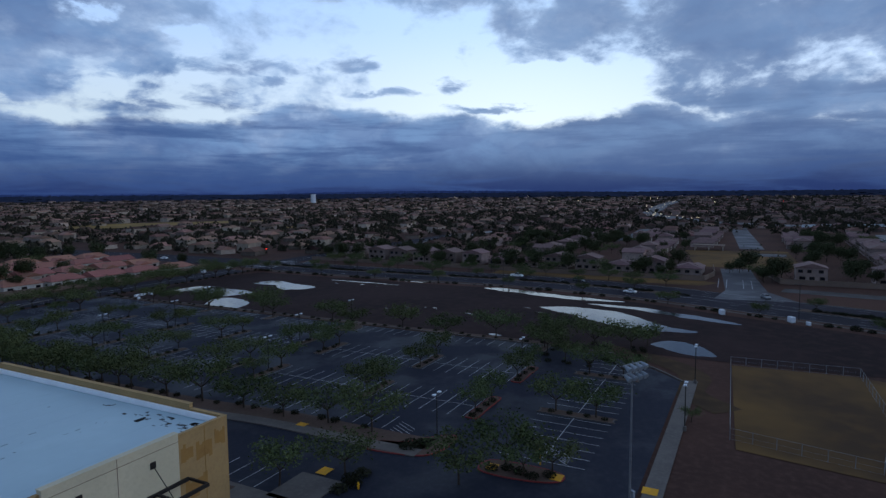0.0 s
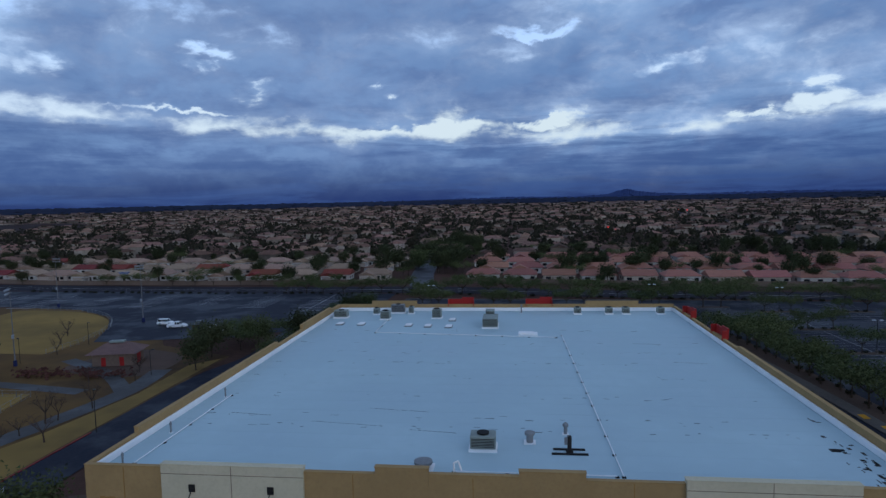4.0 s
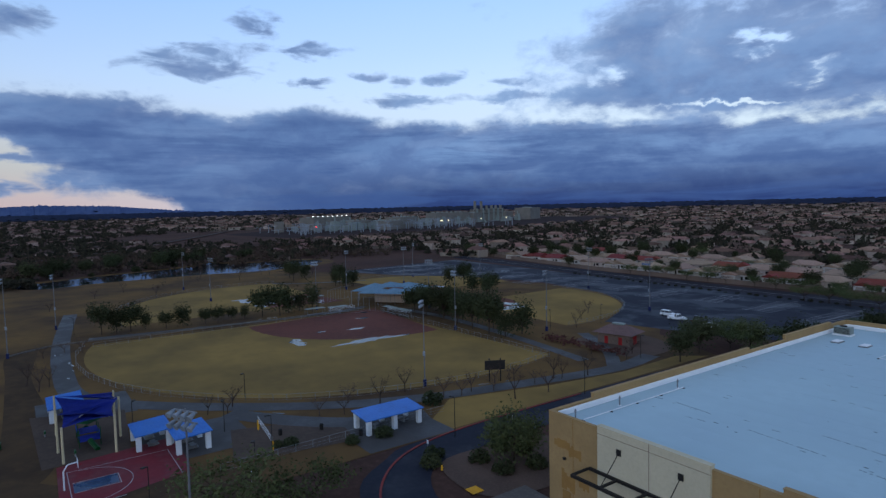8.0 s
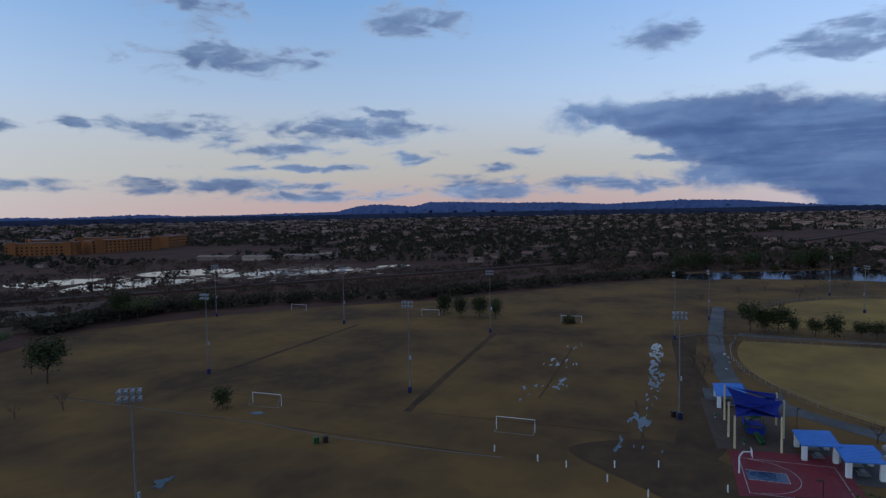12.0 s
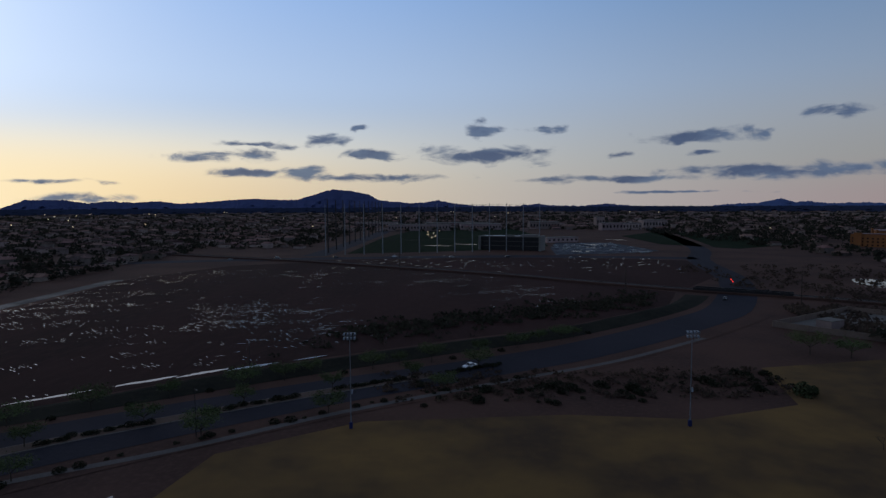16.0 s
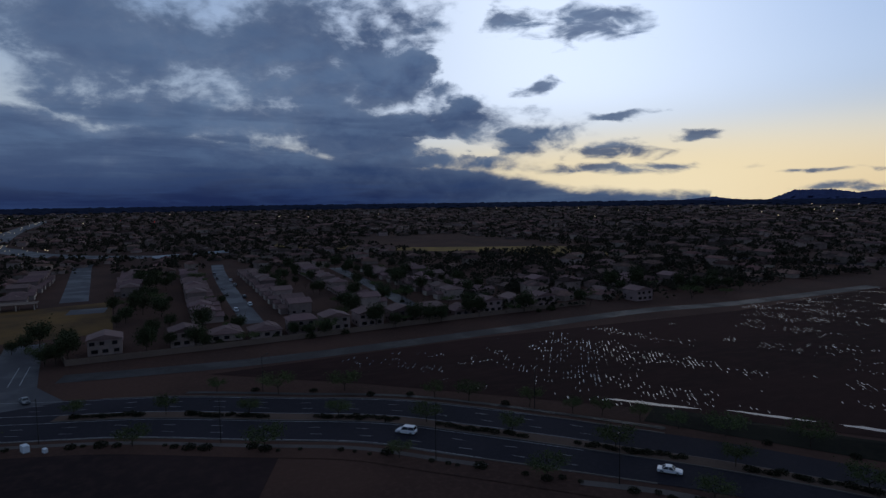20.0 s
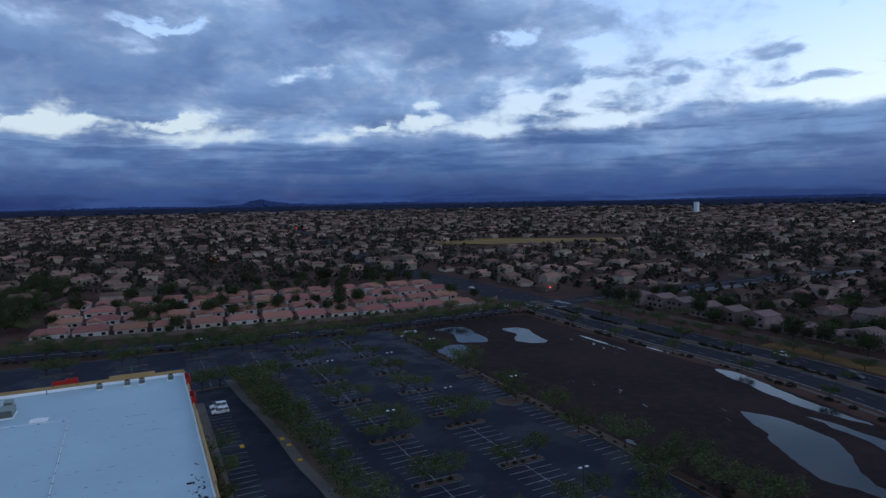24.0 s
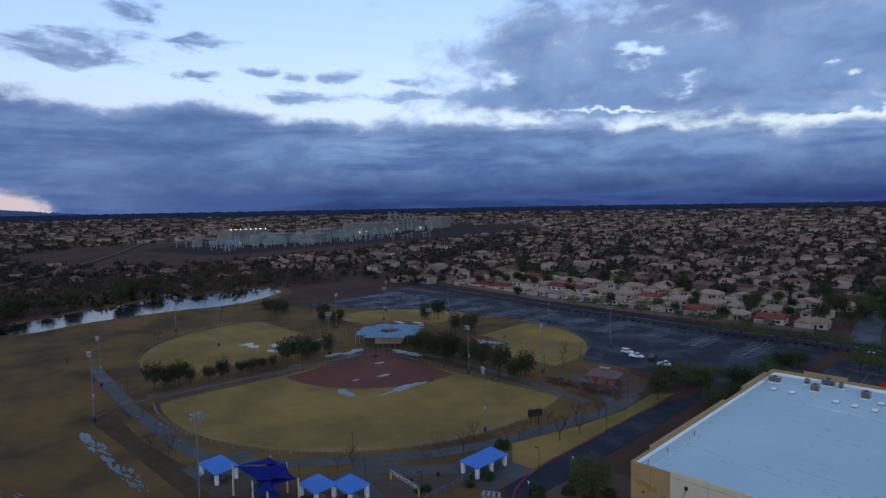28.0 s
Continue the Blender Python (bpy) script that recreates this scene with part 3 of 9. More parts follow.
def boxes(*dims, bevel=0.0):
    bm = bmesh.new()
    for d in dims:
        box(bm, *d, bevel=bevel)
    return bm


def tube(bm, a, b, r0, r1=None, sides=8):
    """A tapered tube from a to b."""
    a, b = Vector(a), Vector(b)
    r1 = r0 if r1 is None else r1
    turn = (b - a).to_track_quat("Z", "Y").to_matrix()
    rings = []
    for p, r in ((a, r0), (b, r1)):
        rings.append([bm.verts.new(p + turn @ Vector((r * math.cos(k * math.tau / sides), r * math.sin(k * math.tau / sides), 0))) for k in range(sides)])
    for k in range(sides):
        bm.faces.new((rings[0][k], rings[0][(k + 1) % sides], rings[1][(k + 1) % sides], rings[1][k]))
    bm.faces.new(rings[1])
    bm.faces.new(rings[0][::-1])
    return bm


def curve(pts, steps=8, closed=False):
    """A smooth line through points."""
    n, out = len(pts), []
    for i in range(n if closed else n - 1):
        p = [Vector(pts[j % n] if closed else pts[min(max(j, 0), n - 1)]) for j in (i - 1, i, i + 1, i + 2)]
        for s in range(steps):
            t = s / steps
            out.append(0.5 * (2 * p[1] + (p[2] - p[0]) * t + (2 * p[0] - 5 * p[1] + 4 * p[2] - p[3]) * t * t + (3 * p[1] - p[0] - 3 * p[2] + p[3]) * t ** 3))
    if not closed:
        out.append(Vector(pts[-1]))
    return out


def beside(line, d):
    """The line moved d metres to its left."""
    out = []
    for i, p in enumerate(line):
        w = (line[min(i + 1, len(line) - 1)] - line[max(i - 1, 0)]).normalized()
        o = d(p) if callable(d) else d
        out.append(Vector((p.x - w.y * o, p.y + w.x * o)))
    return out


def sheet(pts, z):
    """A flat sheet at z."""
    bm = bmesh.new()
    top = [bm.verts.new((p[0], p[1], z)) for p in pts]
    f = bm.faces.new(top)
    f.normal_update()
    if f.normal.z < 0:
        f.normal_flip()
    bmesh.ops.triangulate(bm, faces=[f])
    return bm


def ribbon(line, d0, d1, z, z1=None):
    """A strip along a line between two offsets; with z1, a raised strip with sides."""
    a, b = beside(line, d0), beside(line, d1)
    bm = bmesh.new()
    rows = [[bm.verts.new((p.x, p.y, h)) for p in side] for side, h in ((a, z), (b, z))]
    for i in range(len(line) - 1):
        bm.faces.new((rows[0][i], rows[1][i], rows[1][i + 1], rows[0][i + 1]))
    if z1 is not None:
        low = [[bm.verts.new((p.x, p.y, z1)) for p in side] for side in (a, b)]
        for i in range(len(line) - 1):
            bm.faces.new((rows[0][i], rows[0][i + 1], low[0][i + 1], low[0][i]))
            bm.faces.new((rows[1][i + 1], rows[1][i], low[1][i], low[1][i + 1]))
    bmesh.ops.recalc_face_normals(bm, faces=bm.faces)
    return bm


def patch(name, pts, z, material, smooth=True, label="", category="ground", steps=6):
    ob = part(name, sheet(curve(pts, steps, True) if smooth else pts, z), material, kind="structure")
    return tagged(ob, label, category)


# ---- ground, roads and lots ----
bm = bmesh.new()
hub = bm.verts.new((0, 0, -0.05))
rings = []
for r in (60, 150, 300, 500, 800, 1200, 1800, 2600, 3600, 4850):
    rings.append([bm.verts.new((r * math.cos(k * math.tau / 64), r * math.sin(k * math.tau / 64), -0.05)) for k in range(64)])
for k in range(64):
    bm.faces.new((hub, rings[0][k], rings[0][(k + 1) % 64]))
    for a, b in zip(rings, rings[1:]):
        bm.faces.new((a[k], b[k], b[(k + 1) % 64], a[(k + 1) % 64]))
tagged(part("ground", bm, EARTH, kind="structure"), "bare brown desert earth reaching to the horizon", "ground")

artery = curve([(246, 245), (242, 205), (241.5, 140), (242.5, 82), (233.5, 32), (219, -6), (208, -34), (192, -61), (178, -84), (162, -100), (137, -122), (112, -142), (66, -171), (22, -194), (-17, -217), (-69, -259), (-108, -302), (-157, -400), (-194, -532), (-270, -720), (-420, -1300)], 6)
artery_n = curve([(415, 1770), (340, 1200), (290, 850), (246, 480), (246, 330), (246, 245)], 6)
cross = curve([(-330, 270), (-127, 249), (-20, 246), (54, 234), (136, 227), (215, 230), (246, 233), (330, 236), (520, 240)], 6)


def kerb_at(side, more=0.0):
    """Offset of the arterial road's edge, which narrows towards the underpass, and so many metres outside it."""
    return lambda p: side * (15.0 - 5.5 * max(0.0, min(1.0, (-100.0 - p.y) / 90.0)) + more)


tagged(part("road_1", ribbon(artery, kerb_at(-1), kerb_at(1), 0.03), ROADWAY, kind="structure"), "wide dark wet asphalt arterial road with a planted median", "road")
tagged(part("road_2", ribbon(artery_n, -14, 14, 0.03), ROADWAY, kind="structure"), "arterial road running on past the junction", "road")
tagged(part("road_3", ribbon(cross, -8.5, 8.5, 0.036), ROADWAY, kind="structure"), "two-way asphalt road past the parking lot", "road")
side_street = [Vector(p) for p in ((230, 1), (250, 4), (285, 7), (318, 9.5))]
tagged(part("road_4", ribbon(side_street, lambda p: -6.5 - max(0, 252 - p.x) * 0.3, lambda p: 6.5 + max(0, 252 - p.x) * 0.3, 0.042), WETROAD, kind="structure"), "grey side street into the houses", "road")
for k, pts in enumerate(([(430, 3), (520, 8), (624, 14), (680, 16)], [(318, -76), (420, -79), (528, -84), (600, -90)], [(322, -155), (365, -160), (445, -167), (520, -172)], [(470, 91), (540, 93), (620, 97)], [(330, 222), (440, 224), (545, 226)])):
    tagged(part("road_%d" % (5, 6, 12, 13, 14)[k], ribbon(curve(pts, 4), -4.8 if k else -7.0, 4.8 if k else 7.0, 0.02), WETROAD, kind="structure"), "wet pale residential street between houses", "road")
tagged(part("road_7", ribbon(curve([(258, -8), (250, -60), (249, -110), (251, -170), (254, -247), (246, -305), (245, -420)], 5), -4.8, 4.8, 0.024), TRACK, kind="structure"), "wet earthen track beside the ploughed field", "road")
freeway = curve([(722, -40), (790, 50), (930, 118), (1085, 158), (1786, 222), (3000, 278), (4400, 330)], 4)
tagged(part("road_8", ribbon(freeway, -16, 16, 0.05), WETROAD, kind="structure"), "distant freeway running to the horizon", "road")
tagged(part("road_9", ribbon(curve([(420, -500), (330, -530), (212, -562), (80, -580), (-30, -584), (-110, -574), (-200, -552)], 5), -12, 12, 0.03), ROADWAY, kind="structure"), "distant road behind the ploughed field", "road")
tagged(part("road_10", ribbon(curve([(150, -600), (136, -840), (122, -1300), (127, -2333)], 5), -12, 12, 0.02), ROADWAY, kind="structure"), "distant road running to the mountains", "road")

patch("lot_east", [(55.5, 14), (126, 14), (134, 22), (139.5, 34), (141.5, 46), (141.5, 214), (100, 217), (61, 219), (-24, 223), (-26, 148), (55.5, 148)], 0.05, ASPHALT, False, "dark wet asphalt parking lot with painted stalls", "parking lot")
patch("lot_west", [(-310, 252), (-30, 236), (-32, 178), (-60, 160), (-97, 153), (-105, 170), (-117, 188), (-138, 201), (-180, 208), (-225, 198), (-250, 178), (-300, 158)], 0.054, ASPHALT, False, "empty dark wet asphalt parking lot", "parking lot")
patch("park_road", [(46, -8), (50, 13), (62, 20), (62, 46), (54, 50), (20, 48), (-20, 44), (-40, 48), (-44, 62), (-44, 100), (-44, 140), (-36, 178), (-42, 190), (-50, 190), (-48, 142), (-52, 120), (-52, 60), (-49, 46), (-36, 36), (10, 34), (40, 24)], 0.058, ASPHALT, True, "wet asphalt drive past the store with a red kerb", "road")
patch("dirt_lot", [(145, 44), (146, 212), (200, 218), (222, 210), (226, 150), (226, 100), (220, 44), (203, -2), (192, -32), (174, -60), (150, -50), (145.5, -20), (144.5, 8)], 0.02, LOT, False, "dark wet vacant dirt lot with puddles", "ground")
patch("field", [(241, -50), (208, -90), (152, -148), (107, -184), (78, -204), (29, -232), (-14, -252), (-78, -304), (-98, -345), (-59, -384), (19, -449), (74, -487), (143, -535), (200, -510), (240, -416), (232, -285), (243, -150)], 0.015, FIELD, False, "wet ploughed brown field with rows of puddles", "field")
patch("field_far", [(-112, -362), (-59, -396), (19, -461), (74, -499), (143, -547), (205, -548), (80, -566), (-30, -570), (-110, -560), (-185, -530), (-165, -430)], 0.015, FIELD, False, "bare wet brown field beyond the railway", "field")
patch("park_grass", [(-52, 28), (-52, 140), (-75, 150), (-110, 203), (-180, 205), (-240, 180), (-290, 160), (-318, 146), (-342, 110), (-345, 20), (-308, -36), (-231, -100), (-190, -160), (-130, -204), (-61, -191), (-52, -158), (-24, -149), (5, -153), (52, -150), (79, -133), (84, -110), (60, -60), (40, -20), (-20, 10)], 0.02, GRASS2, False, "worn olive-brown winter grass of the park", "grass")
patch("verge", [(-53, 46), (-53, 138), (-58, 132), (-57, 112), (-60, 92), (-66, 70), (-58, 60)], 0.026, GRASS, False, "dry yellow grass beside the park drive", "grass")
patch("dog_park_grass", [(96, 3.5), (142.5, 5.5), (144, -17), (140, -27), (112, -27), (93, -14)], 0.024, GRASS2, False, "dry yellow winter grass behind a chain fence", "grass")
patch("school_field", [(324, 27), (410, 41), (420, -16), (327, -20)], 0.03, GRASS2, False, "dry yellow lawn in front of the houses", "grass")
patch("verge", [(257, 20), (260, 110), (271, 110), (271, 20), (268, 14)], 0.03, GRASS2, False, "dry yellow grass verge along the boundary wall", "grass")

# ---- the store ----
store = thing("store_building", "large tan and cream stucco store with a flat white roof", "building")
part("wall", boxes((-25.5, 51.3, 56.5, 142.5, 0, 10.5)), TAN, store)
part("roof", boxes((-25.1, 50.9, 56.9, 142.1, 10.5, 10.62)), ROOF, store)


def parapets(side, runs):
    """Parapet lengths along one side: from, to, top, material, how proud of the wall."""
    for a, b, top, material, proud in runs:
        d = {"s": (a, b, 56.5 - proud, 56.9, 10.5, top), "n": (a, b, 142.1, 142.5 + proud, 10.5, top),
             "e": (50.9, 51.3 + proud, a, b, 10.5, top), "w": (-25.5 - proud, -25.1, a, b, 10.5, top)}[side]
        p = part("parapet", boxes(d), material, store)
        cap = (d[0] - 0.05, d[1] + 0.05, d[2] - 0.05, d[3] + 0.05, top, top + 0.07)
        part("coping", boxes(cap), material, p)


parapets("s", [(-25.5, -17.5, 11.55, TAN, 0.0), (-3.6, 3.1, 11.5, TAN, 0.0), (3.1, 8.0, 12.2, TAN, 0.12), (8.0, 16.1, 11.65, TAN, 0.0), (16.1, 21.9, 12.2, TAN, 0.12), (21.9, 30.3, 11.5, TAN, 0.0), (44.3, 51.3, 11.55, TAN, 0.0)])
parapets("n", [(-25.1, -17.3, 12.1, TAN, 0.0), (-17.3, -6.7, 12.9, TAN, 0.1), (-6.7, 31.8, 12.1, TAN, 0.0), (31.8, 43.3, 12.8, TAN, 0.1), (43.3, 50.9, 12.1, TAN, 0.0)])
parapets("e", [(56.9, 62.3, 11.55, TAN, 0.0), (62.3, 103.4, 12.1, TAN, 0.12), (103.4, 142.1, 11.7, TAN, 0.0)])
parapets("w", [(56.9, 64.5, 11.55, TAN, 0.0), (64.5, 104.0, 12.2, TAN, 0.12), (104.0, 116.6, 11.7, TAN, 0.0), (116.6, 135.2, 12.6, TAN, 0.12), (135.2, 142.1, 12.1, TAN, 0.0)])
for x0, x1 in ((-17.5, -3.6), (30.3, 44.3)):
    p = part("cream_panel", boxes((x0, x1, 56.2, 56.9, 0, 11.95)), CREAM, store, "cream stucco wall panel")
    part("coping", boxes((x0 - 0.05, x1 + 0.05, 56.15, 56.95, 11.95, 12.02)), CREAM, p)
    mid = (x0 + x1) / 2
    part("joint", boxes((mid - 0.03, mid + 0.03, 56.18, 56.2, 0, 11.95), (x0, x1, 56.18, 56.2, 11.05, 11.10)), WALLTAN, p)
# white flashing along the inside of the parapets
for d in ((-25.1, -24.75, 57.3, 142.1, 10.62, 11.35), (50.55, 50.9, 57.3, 142.1, 10.62, 11.35), (-24.75, 50.55, 141.75, 142.1, 10.62, 11.4), (-24.75, 50.55, 56.9, 57.2, 10.62, 10.85)):
    part("flashing", boxes(d, bevel=0.08), WHITE, store, "white flashing strip")
# vertical panel joints and patched paint on the tan wall
for x in (-21.5, 1.0, 12.0, 26.0, 48.0):
    part("joint", boxes((x - 0.04, x + 0.04, 56.47, 56.5, 0, 11.4)), STAIN, store)
for x0, x1, z0, z1 in ((-24.6, -22.0, 7.2, 8.6), (-22.2, -20.2, 6.5, 8.3), (-23.4, -21.2, 2.0, 5.0), (-20.6, -19.0, 3.2, 4.6), (-2.8, -0.4, 7.0, 9.0), (-0.2, 0.8, 6.8, 7.6), (44.8, 46.4, 8.0, 10.4), (46.8, 49.0, 7.4, 10.2), (49.4, 50.9, 8.4, 10.6), (45.2, 48.2, 3.8, 6.2)):
    bm = bmesh.new()
    steps = [(x0 + (x1 - x0) * k / 5, z0 + (z1 - z0) * random.uniform(0, 0.25), z1 - (z1 - z0) * random.uniform(0, 0.3)) for k in range(6)]
    for (xa, la, ha), (xb, lb, hb) in zip(steps, steps[1:]):
        box(bm, xa, xb, 56.485, 56.5, la, ha)
    part("paint_patch", bm, STAIN, store, "darker patch of repainted stucco")
part("door", boxes((-23.2, -21.9, 56.42, 56.5, 0, 2.2)), STAIN, store, "tan steel service door")
part("wall_lamp", boxes((-23.0, -22.6, 56.2, 56.5, 6.1, 6.4), bevel=0.04), DARK, store)
# entrance canopies: a flat steel frame hung on rods
for x0, x1 in ((-18.6, -2.6), (29.3, 45.3)):
    canopy = part("canopy", boxes((x0, x1, 52.9, 53.2, 6.4, 6.75), (x0, x1, 55.9, 56.18, 6.4, 6.75), *[(x0 + (x1 - x0) * k / 4 - 0.12, x0 + (x1 - x0) * k / 4 + 0.12, 53.2, 55.9, 6.45, 6.7) for k in range(5)]), DARK, store, "dark steel canopy frame over an entrance")
    for k in (0.26, 0.74):
        x = x0 + (x1 - x0) * k
        rod = part("rod", tube(bmesh.new(), (x, 53.05, 6.7), (x, 56.15, 9.7), 0.05, sides=6), DARK, canopy)
        part("plate", boxes((x - 0.3, x + 0.3, 56.08, 56.2, 9.4, 10.1)), DARK, canopy, "black fixing plate")


def sign_frame(m):
    """A red open sign frame standing above the parapet."""
    t = thing("roof_sign", "red painted steel sign structure on the parapet", "sign", m)
    part("back", boxes((-3, 3, -0.1, 0.1, 0.5, 1.9)), RED, t)
    part("fin", boxes((-3.0, -2.85, -1.0, -0.1, 0.2, 1.9)), RED, t)
    part("fin", boxes((2.85, 3.0, -1.0, -0.1, 0.2, 1.9)), RED, t)
    part("top_step", boxes((0.2, 3, -0.12, 0.12, 1.9, 2.3)), RED, t)
    for x in (-2.7, 2.7):
        part("leg", boxes((x - 0.07, x + 0.07, -0.07, 0.07, -1.0, 0.5)), RED, t)
    return t


f0 = sign_frame(pose(3.6, 142.9, 11.4))
tagged(f0, group="sign frames on the parapet")
for m in (pose(21.4, 142.9, 11.4), pose(51.75, 131.5, 11.2, 0, 0, -90), pose(51.75, 113.2, 11.2, 0, 0, -90)):
    copy_thing(f0, m)


def rooftop_unit(name, label, x, y, w, d, h, material, fan=True):
    t = thing(name, label, "rooftop unit", pose(x, y, 10.62))
    part("curb", boxes((-w / 2 - 0.15, w / 2 + 0.15, -d / 2 - 0.15, d / 2 + 0.15, 0, 0.28)), WHITE, t)
    body = part("housing", boxes((-w / 2, w / 2, -d / 2, d / 2, 0.28, h), bevel=0.05), material, t)
    part("louvre", boxes(*[(-w / 2 + 0.15, w / 2 - 0.15, -d / 2 - 0.03, -d / 2, z, z + 0.07) for z in np.arange(0.5, h - 0.2, 0.16)]), BLACK, body)
    if fan:
        part("fan_ring", tube(bmesh.new(), (0, 0, h), (0, 0, h + 0.18), min(w, d) * 0.33, sides=16), BLACK, body)
    return t


rooftop_unit("air_conditioner", "grey-green packaged air conditioner on a white curb", 12.5, 65.0, 2.6, 1.9, 1.6, UNIT)
rooftop_unit("air_conditioner", "boxy grey-green air conditioner on a white curb", -24.0 + 1.6, 134.0, 2.9, 1.8, 1.7, UNIT)
rooftop_unit("air_conditioner", "dark-fronted cooler unit on the roof", -12.0, 132.2, 2.0, 1.8, 1.9, UNIT)
rooftop_unit("air_conditioner", "small dark cooler unit on the roof", -15.2, 137.6, 1.3, 1.3, 1.5, UNIT)
rooftop_unit("air_conditioner", "pale metal plant box near the parapet", -10.6, 139.6, 3.0, 1.6, 2.0, STEEL)
rooftop_unit("air_conditioner", "slim dark unit beside the plant box", -7.4, 138.6, 1.1, 1.2, 1.7, UNIT)
rooftop_unit("air_conditioner", "dark-fronted cooler unit on the roof", -0.9, 133.6, 2.0, 1.9, 2.0, UNIT)
rooftop_unit("air_conditioner", "long grey-green air handler on the roof", 11.0, 125.5, 3.0, 5.2, 2.0, UNIT, False)
rooftop_unit("air_handler", "tall grey-green air handler end", 10.8, 129.6, 1.8, 2.4, 2.6, UNIT, False)
for x in (29.6, 36.3, 39.9, 47.2):
    rooftop_unit("air_conditioner", "small grey cooler unit near the far parapet", x, 138.4, 1.5, 1.4, 1.5, UNIT)
for x, y in ((-20.6, 126.8), (-16.0, 126.6), (-5.8, 125.6), (-1.7, 124.9), (2.6, 124.4), (2.7, 131.2)):
    t = thing("skylight", "white domed skylight set in the roof", "skylight", pose(x, y, 10.62), group="skylights on the roof")
    part("frame", boxes((-0.75, 0.75, -1.2, 1.2, 0, 0.16), bevel=0.03), STEEL, t)
    part("dome", boxes((-0.65, 0.65, -1.1, 1.1, 0.16, 0.34), bevel=0.12), WHITE, t)
t = thing("roof_hatch", "white roof hatch with a pale lid", "hatch", pose(18.3, 118.0, 10.62))
part("curb", boxes((-1.8, 1.8, -1.1, 1.1, 0, 0.25)), WHITE, t)
part("lid", boxes((-1.7, 1.0, -1.0, 1.0, 0.25, 0.4), bevel=0.04), WHITE, t)


def duct(x, y, label, h, r, cap):
    t = thing("roof_vent", label, "vent", pose(x, y, 10.62))
    part("flange", boxes((-r * 1.7, r * 1.7, -r * 1.7, r * 1.7, 0, 0.08)), WHITE, t)
    part("vent_pipe", tube(bmesh.new(), (0, 0, 0.05), (0, 0, h), r, sides=14), STEEL, t)
    part("cap", tube(tube(bmesh.new(), (0, 0, h), (0, 0, h + 0.25), r * cap, r * cap, 14), (0, 0, h + 0.25), (0, 0, h + 0.45), r * cap, 0.05, 14), STEEL, t)


duct(17.3, 66.8, "round galvanised exhaust vent on the roof", 0.9, 0.36, 1.5)
duct(21.2, 69.3, "slim galvanised vent pipe with a cap", 0.9, 0.2, 1.6)
duct(7.0, 60.0, "squat round turbine vent behind the parapet", 0.5, 0.6, 1.5)
duct(17.4, 139.4, "tall white vent pipe by the parapet", 1.6, 0.15, 1.6)
for x, y in ((-22.9, 67.0), (-22.6, 79.5), (-23.0, 58.6)):
    duct(x, y, "thin white vent pipe near the edge", 0.9, 0.1, 1.3)
t = thing("dish_mount", "dark ballasted mast and cross-shaped foot", "mast", pose(21.2, 64.6, 10.62))
part("foot", boxes((-1.8, 1.8, -0.75, -0.5, 0, 0.15), (-1.6, 1.6, 0.4, 0.65, 0, 0.15), (-0.35, 0.35, -0.5, 0.4, 0, 0.15)), BLACK, t)
part("mast", boxes((-0.2, 0.2, -0.2, 0.2, 0.15, 1.7), bevel=0.04), DARK, t)
part("vane", boxes((-0.5, -0.2, -0.12, 0.12, 0.8, 1.5)), STEEL, t)
# pipe runs on small blocks
for a, b in (((-11.2, 118.6), (23.4, 115.0)), ((-11.2, 118.6), (-11.2, 130.5)), ((24.5, 117.0), (25.6, 59.2)), ((-22.0, 58.9), (-22.0, 80.0)), ((10.0, 59.2), (25.0, 59.2)), ((-4.5, 58.2), (1.5, 58.2))):
    a, b = Vector((*a, 10.78)), Vector((*b, 10.78))
    t = thing("pipe_run", "thin white conduit on small roof blocks", "pipe")
    part("pipe", tube(bmesh.new(), a, b, 0.06, sides=6), WHITE, t)
    n = max(2, int((b - a).length / 4.5))
    for k in range(n + 1):
        c = a.lerp(b, k / n)
        part("block", boxes((c.x - 0.18, c.x + 0.18, c.y - 0.12, c.y + 0.12, 10.62, 10.74)), BLACK, t)
t = thing("pipe_bend", "white goose-neck pipe behind the front parapet", "pipe")
part("pipe", tube(tube(tube(bmesh.new(), (10.2, 57.6, 10.62), (10.2, 57.6, 12.3), 0.09), (10.2, 57.6, 12.3), (10.6, 57.6, 12.5), 0.09), (10.6, 57.6, 12.5), (10.9, 57.6, 11.6), 0.09), WHITE, t)
# worn roof: dark scuffs, patches and ponding marks, thin on the coating
bm = bmesh.new()
for k in range(150):
    row = random.choice((70.0, 73.5, 81.0, 90.0, 97.5, 104.0, 110.5, 121.0))
    x, y = random.uniform(-24, 49), row + random.gauss(0, 0.5)
    w, d = random.uniform(0.15, 1.1), random.uniform(0.05, 0.16)
    box(bm, x, x + w, y, y + d, 10.62, 10.625)
for x0, y0, n in ((-8, 71.5, 16), (-2, 76.2, 14), (4, 69.5, 10), (-19, 73.8, 10), (36, 111, 9), (40, 99, 9)):
    for k in range(n):
        x = x0 + 0.55 * k + random.uniform(-0.1, 0.1)
        box(bm, x, x + random.uniform(0.2, 0.5), y0 - 0.07 * k, y0 - 0.07 * k + 0.12, 10.62, 10.625)
tagged(part("roof_scuffs", bm, DARK), "dark scuffs and lifted seams on the white roof", "scuffs", kind="stuff")
bm = bmesh.new()
for k in range(46):
    x = 49.8 - abs(random.gauss(0, 1.3))
    y = 58 + abs(random.gauss(0, 7))
    box(bm, x - random.uniform(0.1, 0.5), x, y, y + random.uniform(0.1, 0.9), 10.62, 10.626)
